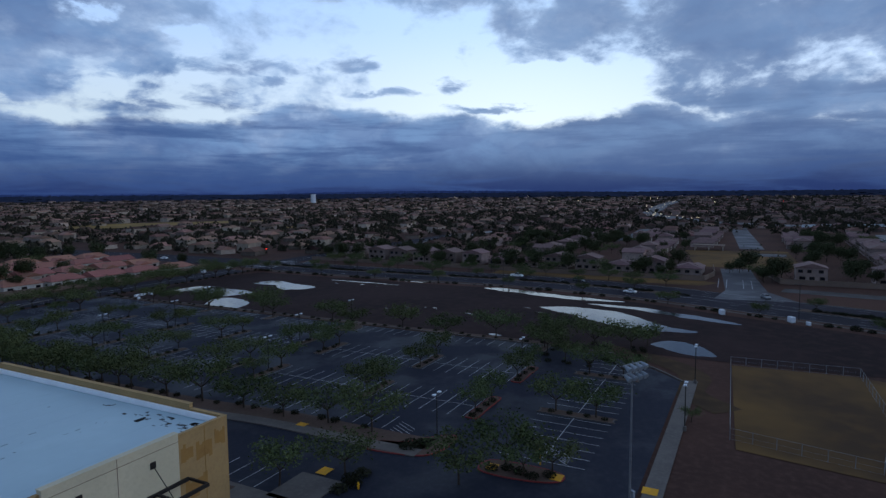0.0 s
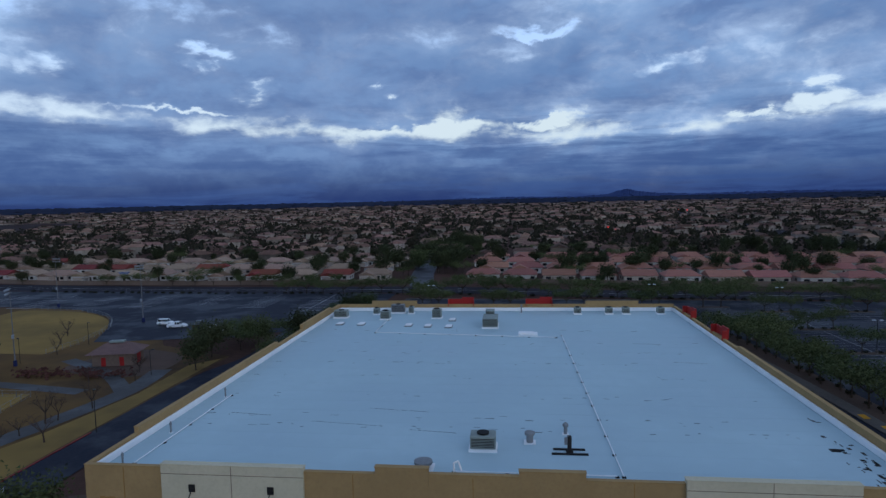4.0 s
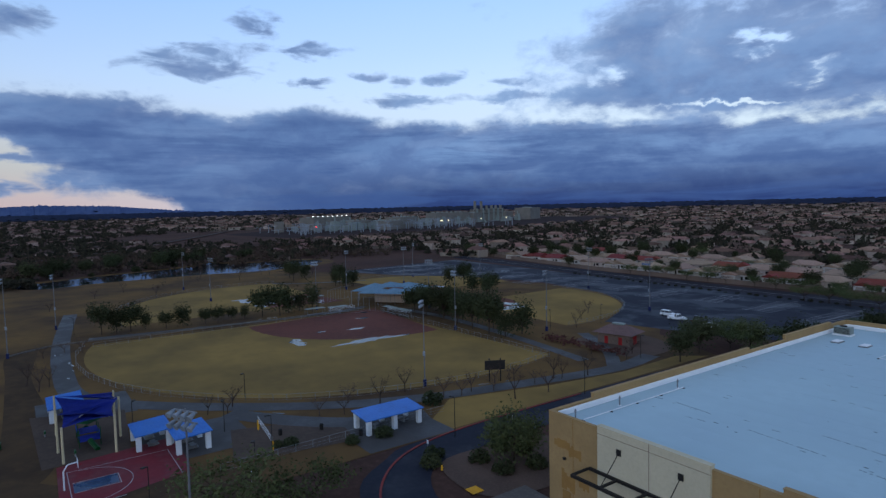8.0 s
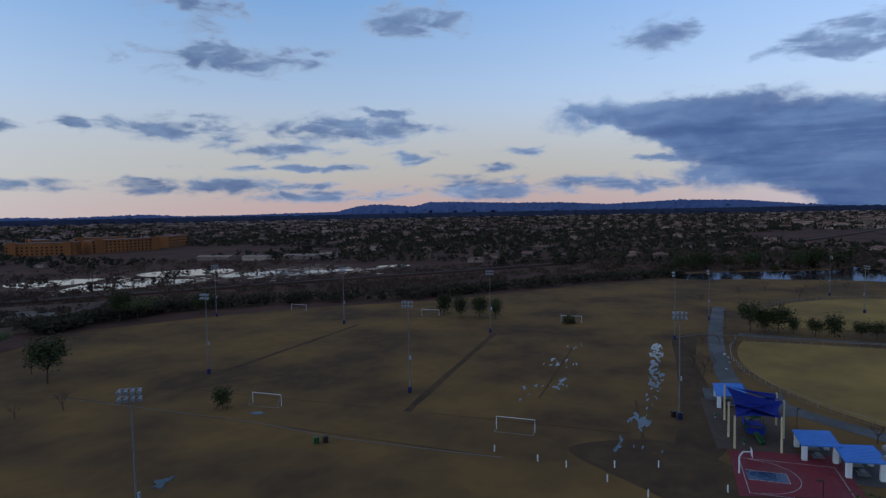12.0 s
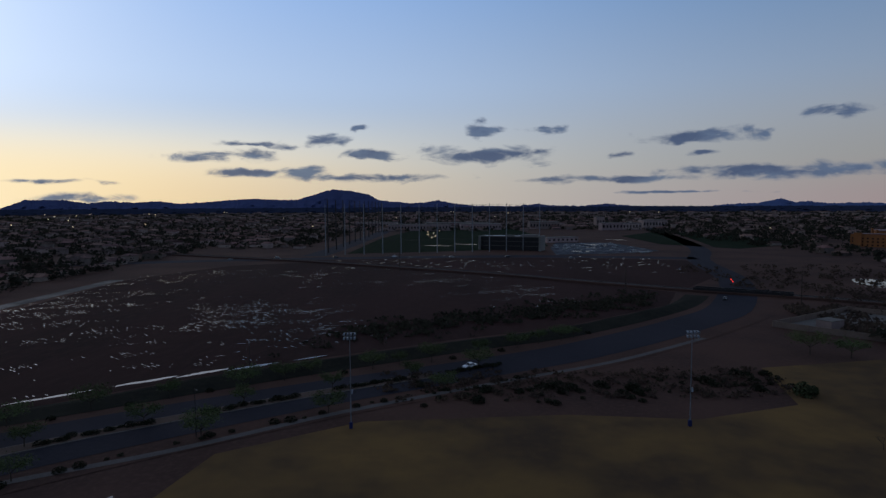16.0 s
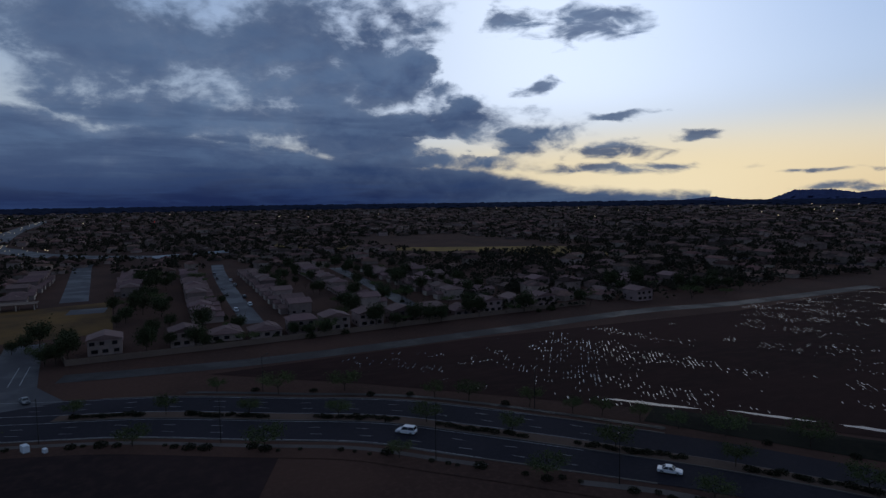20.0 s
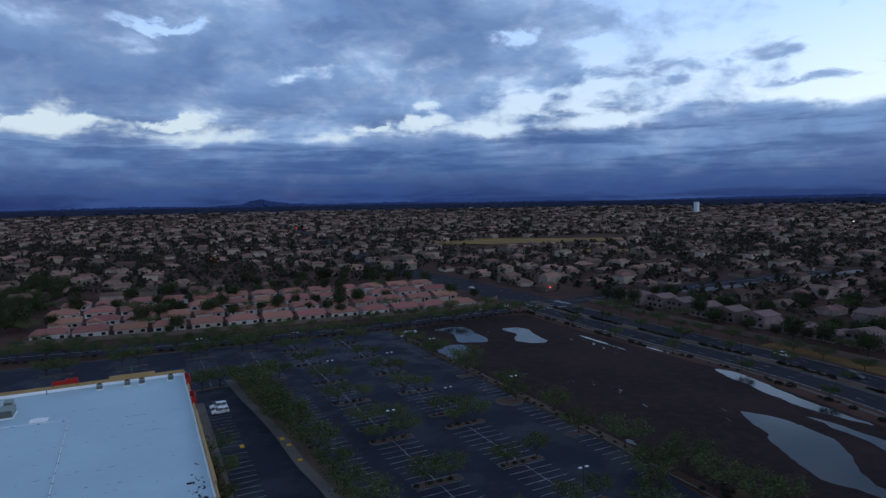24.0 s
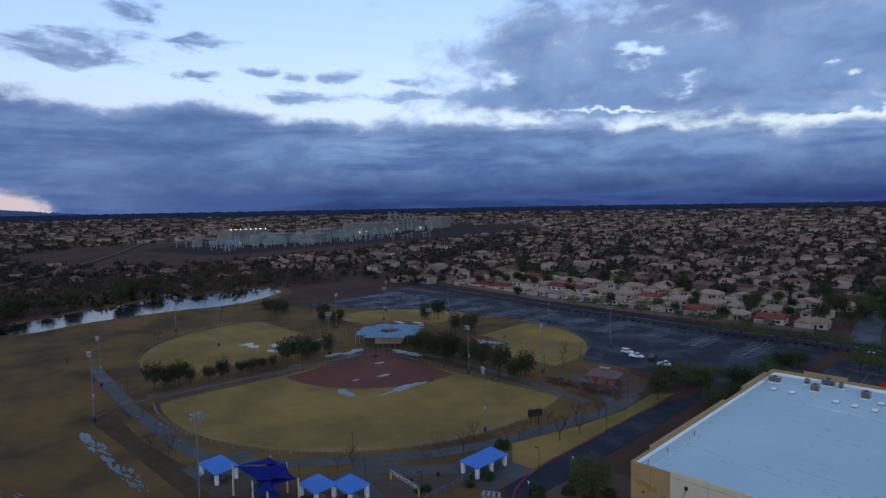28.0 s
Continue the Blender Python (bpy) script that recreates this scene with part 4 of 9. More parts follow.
tagged(part("roof_damage", bm, DARK), "peeled dark patches at the roof corner", "scuffs", kind="stuff")
t = thing("roof_tarp", "dark scrap lying on the roof", "scrap", pose(47.3, 66.6, 10.62))
part("scrap", boxes((-0.5, 0.4, -0.3, 0.35, 0, 0.08), (-0.2, 0.8, -0.1, 0.2, 0, 0.12)), BLACK, t)
# seams of the roof membrane
bm = bmesh.new()
for k in range(22):
    y = 60.5 + 3.7 * k
    box(bm, -24.6, 50.4, y, y + 0.05, 10.62, 10.628)
tagged(part("roof_seams", bm, ROOF, store), "welded membrane seams")

# ---- plants ----
def leaf_mesh(name, n, inside, size, flat=0.5, seed=1):
    """A crown of n small leaf clumps (a ragged triangle each) at places drawn by inside(rng)."""
    rng = np.random.default_rng(seed)
    verts, faces = [], []
    for k in range(n):
        p = inside(rng)
        a = rng.normal(size=3)
        a[2] *= flat
        a /= np.linalg.norm(a)
        b = np.cross(a, rng.normal(size=3))
        b /= np.linalg.norm(b)
        s = size * rng.uniform(0.6, 1.4)
        i = len(verts)
        verts += [p - a * s * 0.5, p + b * s * 0.5, p + a * s * 0.5 - b * s * 0.2]
        faces += [(i, i + 1, i + 2)]
    me = bpy.data.meshes.new(name)
    me.from_pydata([tuple(v) for v in verts], [], faces)
    return me


def limbs(h, spread, n, seed, r=0.16, fork=0.35, twigs=0):
    """A tapered trunk that forks into limbs, with smaller branches; returns the mesh and the limb ends."""
    rng = random.Random(seed)
    bm = bmesh.new()
    base = Vector((0, 0, -0.1))
    knee = Vector((rng.uniform(-0.2, 0.2), rng.uniform(-0.2, 0.2), h * fork))
    tube(bm, base, knee, r, r * 0.75, 7)
    ends = []
    for k in range(n):
        a = math.tau * (k + rng.uniform(-0.3, 0.3)) / n
        mid = knee + Vector((math.cos(a) * spread * 0.4, math.sin(a) * spread * 0.4, h * 0.25))
        end = mid + Vector((math.cos(a + rng.uniform(-0.5, 0.5)) * spread * 0.4, math.sin(a + rng.uniform(-0.5, 0.5)) * spread * 0.4, h * rng.uniform(0.15, 0.33)))
        tube(bm, knee, mid, r * 0.55, r * 0.35, 5)
        tube(bm, mid, end, r * 0.35, r * 0.1, 5)
        ends += [mid.lerp(end, 0.5), end]
        for j in range(twigs):
            s = mid.lerp(end, rng.uniform(0, 1))
            w = Vector((rng.gauss(0, 1), rng.gauss(0, 1), rng.uniform(0.2, 1.3))).normalized()
            tip = s + w * spread * rng.uniform(0.25, 0.5)
            tube(bm, s, tip, r * 0.16, r * 0.05, 3)
            for i in range(3):
                q = s.lerp(tip, rng.uniform(0.4, 0.95))
                v = (w + Vector((rng.gauss(0, 0.8), rng.gauss(0, 0.8), rng.gauss(0, 0.5)))).normalized()
                tube(bm, q, q + v * spread * 0.2, r * 0.09, r * 0.04, 3)
    return bm, ends


def crown_of(ends, width, thick):
    pts = [np.array(e) for e in ends]

    def inside(rng):
        c = pts[rng.integers(len(pts))]
        v = rng.normal(size=3) * np.array((width, width, thick))
        return c + v
    return inside


def tree_kind(name, label, category, h, spread, n, leaves, size, material, seed, width=0.6, thick=0.4, r=0.16, fork=0.35, twigs=0, droop=0.0):
    """A tree thing with a trunk part and a crown part, parked below the ground plan until copied."""
    t = thing(name, label, category)
    bm, ends = limbs(h, spread, n, seed, r, fork, twigs)
    part("trunk", bm, BARK if leaves else TWIG, t)
    if leaves:
        inside = crown_of(ends, width, thick)
        if droop:
            base_inside = inside

            def inside(rng):
                p = base_inside(rng)
                return p - np.array((0, 0, droop * rng.uniform(0, 1) ** 2))
        me = leaf_mesh("crown", leaves, inside, size, seed=seed)
        me.materials.append(material)
        share("crown", me, t)
    return t


RNG = random.Random(5)


class Grove:
    """Tree kinds: the first use places the original, later uses copy it."""

    def __init__(self):
        self.kinds, self.used, self.count, self.rest = {}, set(), {}, {}

    def add(self, key, t):
        self.kinds[key] = t

    def put(self, key, x, y, s=1.0, z=0.0, group=""):
        t = self.kinds[key]
        m = pose(x, y, z, 0, 0, RNG.uniform(0, 360))
        name = t.name.split(".")[0]
        self.count[name] = self.count.get(name, 0) + 1
        if self.count[name] > 215 or (name == "shrub" and math.hypot(x - 40, y) > 260 and key != "shrub2"):
            self.rest.setdefault(key, []).append(m @ Matrix.Diagonal((s, s, s * RNG.uniform(0.9, 1.1), 1)))
            return None
        if key in self.used:
            t.scale = (1, 1, 1)
            t = copy_thing(t, m @ Matrix.Diagonal((s, s, s * RNG.uniform(0.9, 1.1), 1)))
        else:
            self.used.add(key)
            t.matrix_basis = m
        if group:
            tagged(t, group=group)
        return t


    def join_rest(self):
        """What is past a few hundred of a kind, in one mesh each."""
        for key, places in self.rest.items():
            for child in self.kinds[key].children:
                n = len(child.data.vertices)
                co = np.empty(n * 3)
                child.data.vertices.foreach_get("co", co)
                co = np.c_[co.reshape(-1, 3), np.ones(n)]
                faces = [tuple(p.vertices) for p in child.data.polygons]
                vs, fs = [], []
                for k, m in enumerate(places):
                    vs.append((co @ np.array(m).T)[:, :3])
                    fs += [tuple(i + k * n for i in f) for f in faces]
                me = bpy.data.meshes.new("more_plants")
                me.from_pydata(np.concatenate(vs).tolist(), [], fs)
                me.materials.append(child.data.materials[0])
                tagged(new("more_plants", me), "further " + self.kinds[key]["label"], "plants", kind="stuff")


G = Grove()
for k in range(4):
    G.add("palo%d" % k, tree_kind("desert_tree", "spreading green desert tree with a thin forked trunk", "tree", 5.2 + 0.3 * k, 4.3 + 0.3 * k, 7, 1350, 0.42, LEAF, 10 + k, 0.95, 0.46))
for k in range(2):
    G.add("thin%d" % k, tree_kind("desert_tree", "sparse small desert tree with visible limbs", "tree", 4.8, 2.9, 5, 1100, 0.36, LEAF, 20 + k, 0.7, 0.45, 0.13))
    G.add("bare%d" % k, tree_kind("bare_tree", "leafless winter tree with a tangle of twigs", "tree", 4.4 + k, 2.2, 5, 0, 0, TWIG, 30 + k, twigs=10, r=0.13, fork=0.3))
    G.add("dense%d" % k, tree_kind("evergreen_tree", "dense dark green tree with an uneven crown", "tree", 8.0 + k, 3.0, 8, 1800, 0.62, PINE, 40 + k, 0.95, 1.25, 0.2, 0.3))
G.add("willow", tree_kind("willow_tree", "large drooping olive-green tree by the drive", "tree", 7.4, 3.9, 8, 4200, 0.42, LEAF, 50, 0.95, 0.8, 0.26, 0.3, droop=3.4))
for k in range(2):
    G.add("slim%d" % k, tree_kind("evergreen_tree", "slim upright dark tree leafy almost to the ground", "tree", 7.6 + k, 1.7, 7, 1500, 0.5, PINE, 60 + k, 0.8, 1.3, 0.16, 0.2, droop=1.6))


def shrub_kind(key, label, r, h, n, material, seed):
    t = thing("shrub", label, "shrub")
    bm = bmesh.new()
    rng = random.Random(seed)
    for k in range(5):
        tube(bm, (0, 0, -0.05), (rng.uniform(-r, r) * 0.7, rng.uniform(-r, r) * 0.7, h * 0.7), 0.03, 0.01, 4)
    part("stem", bm, BARK, t)

    def inside(g):
        a, q = g.uniform(0, math.tau), math.sqrt(g.uniform(0, 1))
        z = g.uniform(0.05, 1) * h * math.sqrt(max(0.05, 1 - 0.8 * q * q))
        return np.array((math.cos(a) * q * r, math.sin(a) * q * r, z))
    me = leaf_mesh("foliage", n, inside, 0.3 * max(1, r), seed=seed)
    me.materials.append(material)
    share("foliage", me, t)
    G.add(key, t)


shrub_kind("shrub0", "low dark rounded shrub", 0.7, 0.8, 110, SHRUB, 3)
shrub_kind("shrub1", "broad low grey-green shrub", 1.3, 1.1, 220, SHRUB, 4)
shrub_kind("shrub2", "large dark green bush on the grass", 2.0, 2.4, 420, PINE, 5)

# ---- east parking lot: kerbed islands, stalls, lamps ----
def island(pts, label="kerbed gravel island with low shrubs", red=False, paved=False):
    """A raised planting island: a kerb ring with gravel inside."""
    t = thing("traffic_island", label, "island", kind="structure")
    line = curve([(p[0], p[1]) for p in pts], 4, True)
    c = sum((Vector((p.x, p.y)) for p in line), Vector((0, 0))) / len(line)
    inner = [c + (p - c) * (1 - 0.22 / max(0.3, (p - c).length)) for p in line]
    bm = bmesh.new()
    rows = [[bm.verts.new((p.x, p.y, z)) for p in ring] for ring, z in ((line, 0.04), (line, 0.19), (inner, 0.20), (inner, 0.1))]
    for a, b in zip(rows, rows[1:]):
        for k in range(len(a)):
            bm.faces.new((a[k], a[(k + 1) % len(a)], b[(k + 1) % len(a)], b[k]))
    bmesh.ops.recalc_face_normals(bm, faces=bm.faces)
    part("kerb", bm, REDKERB if red else CONCRETE, t, "red painted kerb" if red else "")
    part("planting_bed", sheet([(p.x, p.y) for p in inner], 0.17), CONCRETE if paved else GRAVEL, t)
    return t


REDKERB = surface("red_kerb_paint", ((0.22, 0.026, 0.022), (0.16, 0.022, 0.02), (0.19, 0.05, 0.045)), 0.7, 3.0, 0.3)


def bar_island(x0, x1, y0, y1, red=False):
    r = min(x1 - x0, y1 - y0) * 0.3
    return island([(x0 + r, y0), ((x0 + x1) / 2, y0), (x1 - r, y0), (x1, y0 + r), (x1, y1 - r), (x1 - r, y1), ((x0 + x1) / 2, y1), (x0 + r, y1), (x0, y1 - r), (x0, y0 + r)], red=red)


lines = bmesh.new()


def stripe(x0, y0, x1, y1, w=0.11, z=0.062):
    d = Vector((x1 - x0, y1 - y0)).normalized()
    n = Vector((-d.y, d.x)) * w / 2
    lines.faces.new([lines.verts.new((x + sx * n.x, y + sx * n.y, z)) for x, y, sx in ((x0, y0, -1), (x1, y1, -1), (x1, y1, 1), (x0, y0, 1))])


ISLES = (43.0, 65.6, 92.3, 102.0, 124.6, 147.0, 172.0, 197.0)
for cx in (95.8, 117.0):
    for k, y in enumerate(ISLES):
        bar_island(cx - 5.7, cx + 5.9, y - 1.1, y + 1.1, red=y < 50)
        for dx in (-3.4, 3.6):
            kind = RNG.choice(("palo0", "palo1", "palo2", "thin0", "thin1")) if y > 50 else "thin%d" % RNG.randint(0, 1)
            G.put(kind, cx + dx + RNG.uniform(-0.8, 0.8), y + RNG.uniform(-0.3, 0.3), RNG.uniform(0.85, 1.1), 0.15, "trees on the parking islands")
        for j in range(4):
            G.put("shrub0", cx - 4.6 + 2.6 * j + RNG.uniform(-0.4, 0.4), y + RNG.uniform(-0.4, 0.4), RNG.uniform(0.7, 1.0), 0.15, "shrubs on the parking islands")
    for y0, y1 in zip(ISLES, ISLES[1:] + (219.0,)):
        if y1 - y0 < 12:
            continue
        a, b = y0 + 1.6, min(y1, 214) - 1.6
        n = round((b - a) / 2.85)
        stripe(cx, a, cx, b)
        for k in range(n + 1):
            y = a + (b - a) * k / n
            stripe(cx - 5.6, y, cx + 5.6, y)
for y0, y1 in ((48, 71), (74.5, 98), (106, 130), (133.5, 157), (160.5, 184), (187.5, 210)):
    n = round((y1 - y0) / 2.85)
    for k in range(n + 1):
        stripe(135.8, y0 + (y1 - y0) * k / n, 141.3, y0 + (y1 - y0) * k / n)
for y in (46, 72.7, 102, 131.7, 158.7, 185.7):
    bar_island(133.5 if y == 102 else 135.5, 141.4, y - (3.6 if y == 102 else 1.1), y + (3.6 if y == 102 else 1.1))
    G.put("palo%d" % RNG.randint(0, 3), 139.5, y, RNG.uniform(0.9, 1.1), 0.15, "trees on the parking islands")
# south bay
stripe(79, 27.6, 133, 27.6)
for k in range(20):
    x = 80.0 + 2.85 * k
    if 97.5 < x < 100.6 or 121.0 < x < 124.4:
        continue
    stripe(x, 21.4, x, 33.8)
for cx in (99.0, 122.6):
    bar_island(cx - 1.1, cx + 1.1, 21.4, 33.9)
    for y in (24.4, 31.2):
        G.put("palo%d" % RNG.randint(0, 3), cx + 0.4, y, 0.95, 0.15, "trees on the parking islands")
    for k in range(4):
        G.put("shrub0", cx + RNG.uniform(-0.5, 0.5), 22.8 + 3 * k, 0.8, 0.15, "shrubs on the parking islands")
for k in range(6):
    stripe(80.4 + 0.5 * k, 24.0, 83.6 + 0.5 * k, 28.4)
# stalls along the store and the walk
for k in range(33):
    y = 58.0 + 2.75 * k
    if not 104 < y < 107.5:
        stripe(56.6, y, 62.2, y)
for k in range(34):
    y = 54.0 + 2.85 * k
    if not (64 < y < 68 or 89 < y < 92 or 100 < y < 107):
        stripe(80.4, y, 85.8, y)
for k in range(7):
    stripe(76.6 + 0.9 * k, 48.8, 78.6 + 0.9 * k, 52.4)
# back lot rows
for cx in (-12.0, 12.0, 36.0, 60.0, 79.0):
    for y in (160.0, 205.0):
        bar_island(cx - 5, cx + 5, y - 1.1, y + 1.1)
        for dx in (-3, 2.5):
            G.put(RNG.choice(("palo0", "palo1", "palo2", "palo3")), cx + dx, y, RNG.uniform(1.0, 1.3), 0.15, "trees behind the store")
    stripe(cx, 161.6, cx, 203.4)
    for k in range(15):
        y = 161.8 + 2.97 * k
        stripe(cx - 5.4, y, cx + 5.4, y)
# west lot stalls, long faint rows
for cx in range(-296, -40, 22):
    y0 = 172 + 34 * max(0, 1 - abs(cx + 140) / 130) + (12 if cx > -100 else 0)
    stripe(cx, y0 + 4, cx, 234, 0.2)
    for k in range(int((230 - y0) / 2.9)):
        stripe(cx - 5.2, y0 + 4 + 2.9 * k, cx + 5.2, y0 + 4 + 2.9 * k, 0.26)
tagged(part("parking_lines", lines, PAINT), "worn white painted stall lines on asphalt", "road marking", kind="stuff")

# planted walk between the stalls and the store drive
walk_line = curve([(74.5, 44), (74.2, 56), (74.0, 72), (72.2, 89), (71.2, 111), (69.5, 130), (67.7, 146), (66, 168)], 5)
tagged(part("pavement", ribbon(walk_line, -1.3, 1.3, 0.2, 0.04), CONCRETE, kind="structure"), "pale concrete walk along the store drive", "pavement")
tagged(part("planting_strip", ribbon(walk_line, -5.4, -1.3, 0.17, 0.04), GRAVEL, kind="structure"), "gravel planting strip beside the walk", "planting")
for k in range(26):
    y = 55 + 4.3 * k + RNG.uniform(-1, 1)
    x = 77.6 - max(0, y - 70) * 0.075 + RNG.uniform(-0.8, 0.8)
    if k % 2 == 0 or y > 105:
        G.put(RNG.choice(("palo0", "palo1", "palo2", "palo3")), x, y, RNG.uniform(0.95, 1.2), 0.15, "trees along the store drive")
    G.put("shrub0", x + 0.9, y + 2, RNG.uniform(0.8, 1.2), 0.15, "shrubs along the store drive")
island([(72.5, 52), (73.5, 44), (76, 41.6), (80, 41.0), (82.6, 42.2), (80, 45.6), (77, 48), (75.5, 52)], "kerbed corner island with a clipped bush", True)
G.put("shrub1", 77.2, 44.6, 1.5, 0.15)
G.put("shrub1", 75.8, 46.2, 1.2, 0.15)
island([(73.8, 34.4), (73, 31), (73.6, 26), (75.2, 23.2), (77.4, 24), (77.8, 30), (77, 34)], "kerbed island with desert trees and a ramp", True)
for x, y, k in ((76.8, 31.5, "palo1"), (76.6, 24.8, "thin0"), (74.6, 28.1, "thin1")):
    G.put(k, x, y, 1.0, 0.15)
for k in range(5):
    G.put("shrub1", 75.2 + RNG.uniform(-0.8, 0.8), 25 + 1.9 * k, 0.7, 0.15)
tagged(part("pavement", boxes((51.35, 56.2, 50, 146, 0, 0.2), (55.5, 62.5, 48.5, 55, 0, 0.2), (-30, 51.3, 50, 56.4, 0, 0.2)), CONCRETE, kind="structure"), "concrete pavement round the store", "pavement")
tagged(part("planting_bed", boxes((-24, -8, 46.5, 49.9, 0, 0.16), (52.6, 55.3, 60, 100, 0.2, 0.28)), GRAVEL, kind="structure"), "gravel planting bed by the store", "planting")
for x, y, k, s in ((58.2, 55.2, "thin0", 1.1), (64.6, 49.6, "palo2", 0.9), (68.8, 34.8, "palo1", 1.0), (53.8, 101, "palo3", 1.1), (54.0, 88, "palo1", 1.0), (53.5, 75, "thin1", 1.0)):
    G.put(k, x, y, s, 0.1)
for x, y in ((63.5, 48.0), (65.5, 47.4), (62.6, 46.8), (60.5, 47.6)):
    G.put("shrub1", x, y, 0.9, 0.05)
for y in (90.2, 93.0, 96.0, 62, 66, 70, 80, 84):
    G.put("shrub0", 54.0, y, 1.0, 0.25)
# tactile ramps
for x, y, w, d in ((64.0, 52.5, 2.0, 1.6), (75.1, 32.8, 1.9, 1.5), (75.9, 24.0, 1.9, 1.5), (77.4, 12.6, 1.8, 1.9), (75.6, 66.2, 1.3, 1.7), (61.5, 105.9, 1.0, 2.0), (71.3, 105.9, 1.1, 2.0), (72.0, 101.2, 1.1, 1.5), (72.4, 90.9, 1.1, 1.5), (-33, 50.2, 1.8, 1.8)):
    bm = boxes((-w / 2, w / 2, -d / 2, d / 2, 0, 0.02))
    for i in range(7):
        for j in range(6):
            px, py = -w / 2 + w * (i + 0.5) / 7, -d / 2 + d * (j + 0.5) / 6
            box(bm, px - 0.03, px + 0.03, py - 0.03, py + 0.03, 0.02, 0.035)
    t = thing("tactile_paving", "bright yellow tactile paving at a kerb ramp", "tactile paving", pose(x, y, 0.2), "tactile ramps")
    part("panel", bm, YELLOW, t)
tagged(part("kerb", ribbon(curve([(126, 13.6), (134.3, 21.6), (139.8, 33.8), (141.8, 46), (141.8, 214.4), (100, 217.4), (61, 219.4), (-24, 223.4)], 5), -0.2, 0.2, 0.2, 0.02), CONCRETE, kind="structure"), "concrete kerb round the parking lot", "kerb")
tagged(part("planting_strip", ribbon(curve([(142.0, 46), (142.0, 214)], 12), -3.2, -0.2, 0.12, 0.0), GRAVEL, kind="structure"), "gravel strip beside the vacant lot", "planting")
tagged(part("pavement", ribbon([Vector((60, 12.2)), Vector((100, 12.2)), Vector((127, 12.2))], -1.2, 1.2, 0.16, 0.0), CONCRETE, kind="structure"), "concrete path along the lot's edge", "pavement")
tagged(part("footpath", ribbon(curve([(112, 5), (120, 12), (131, 12), (140, 20), (147, 34)], 5), -3, 3, 0.03), BARE, kind="structure"), "gravel ground beside the lot", "planting")
for k in range(44):
    G.put("shrub0", 143.4 + RNG.uniform(-0.8, 0.8), 48 + 3.8 * k + RNG.uniform(-0.8, 0.8), RNG.uniform(0.6, 1.1), 0.1, "shrubs along the vacant lot")
for x, y, k, s in ((143.6, 35, "palo1", 1.1), (148, 45.5, "palo2", 1.15), (150.5, 24, "thin0", 1.1), (146, 27, "palo0", 1.2), (143.2, 60, "palo3", 1.2), (143.5, 88, "palo0", 1.1), (143.2, 112, "palo1", 1.1), (143.2, 139, "palo2", 1.25), (143, 163, "palo3", 1.1), (143, 182, "palo0", 1.0), (131, 38.5, "thin1", 1.1), (135, 44, "palo3", 1.0), (104.5, 10.2, "thin0", 0.5)):
    G.put(k, x, y, s, 0.05)
for k in range(22):
    G.put("shrub0", RNG.uniform(128, 152), RNG.uniform(24, 44), RNG.uniform(0.7, 1.2), 0.05, "shrubs along the vacant lot")


def lamp_post(x, y, h=7.5, arms=1, turn=0):
    t = thing("parking_lamp", "dark parking lot lamp on a concrete base", "lamp post", pose(x, y, 0.05, 0, 0, turn), "parking lot lamps")
    part("base", tube(bmesh.new(), (0, 0, 0), (0, 0, 0.75), 0.3, 0.28, 12), CONCRETE, t)
    part("pole", tube(bmesh.new(), (0, 0, 0.75), (0, 0, h), 0.085, 0.07, 8), DARK, t)
    for s in ((-1, 1) if arms == 2 else (1,)):
        part("arm", tube(bmesh.new(), (0, 0, h - 0.1), (s * 0.6, 0, h), 0.04, sides=6), DARK, t)
        part("lamp_head", boxes((min(s * 0.45, s * 1.15), max(s * 0.45, s * 1.15), -0.25, 0.25, h - 0.04, h + 0.14), bevel=0.04), LAMPWHITE, t)


for x, y in ((79.2, 43.4), (95.8, 92.3), (117.0, 43.6), (117, 102), (95.8, 147), (117, 147), (95.8, 197), (139, 102), (139, 158.7), (125.6, 11.4), (100.0, 10.8), (12, 160), (-12, 205), (60, 205)):
    lamp_post(x, y, 7.5, 2)
t = thing("hydrant", "yellow fire hydrant at the kerb", "hydrant", pose(62.0, 45.6, 0.1))
part("barrel", tube(tube(bmesh.new(), (0, 0, 0), (0, 0, 0.75), 0.13, 0.12, 10), (0, 0, 0.75), (0, 0, 0.95), 0.15, 0.05, 10), YELLOW, t)
part("nozzle", tube(bmesh.new(), (-0.25, 0, 0.5), (0.25, 0, 0.5), 0.07, sides=8), YELLOW, t)
t = thing("marker_post", "yellow marker post with a sign plate", "post", pose(78.7, 27.2, 0.1))
part("post", tube(bmesh.new(), (0, 0, 0), (0, 0, 1.6), 0.09), YELLOW, t)
part("plate", boxes((-0.05, 0.05, -0.2, 0.2, 1.6, 2.3)), YELLOW, t)

# ---- the ball fields ----
def fan(cx, cy, a0, a1, r0, r1, n=28):
    """A ball field: home at (cx, cy), foul lines at angles a0 and a1 of length r0, centre field r1."""
    out = [(cx, cy)]
    for k in range(n + 1):
        f = k / n
        r = r0 + (r1 - r0) * math.sin(math.pi * f)
        a = radians(a0 + (a1 - a0) * f)
        out.append((cx + r * math.cos(a), cy + r * math.sin(a)))
    return out


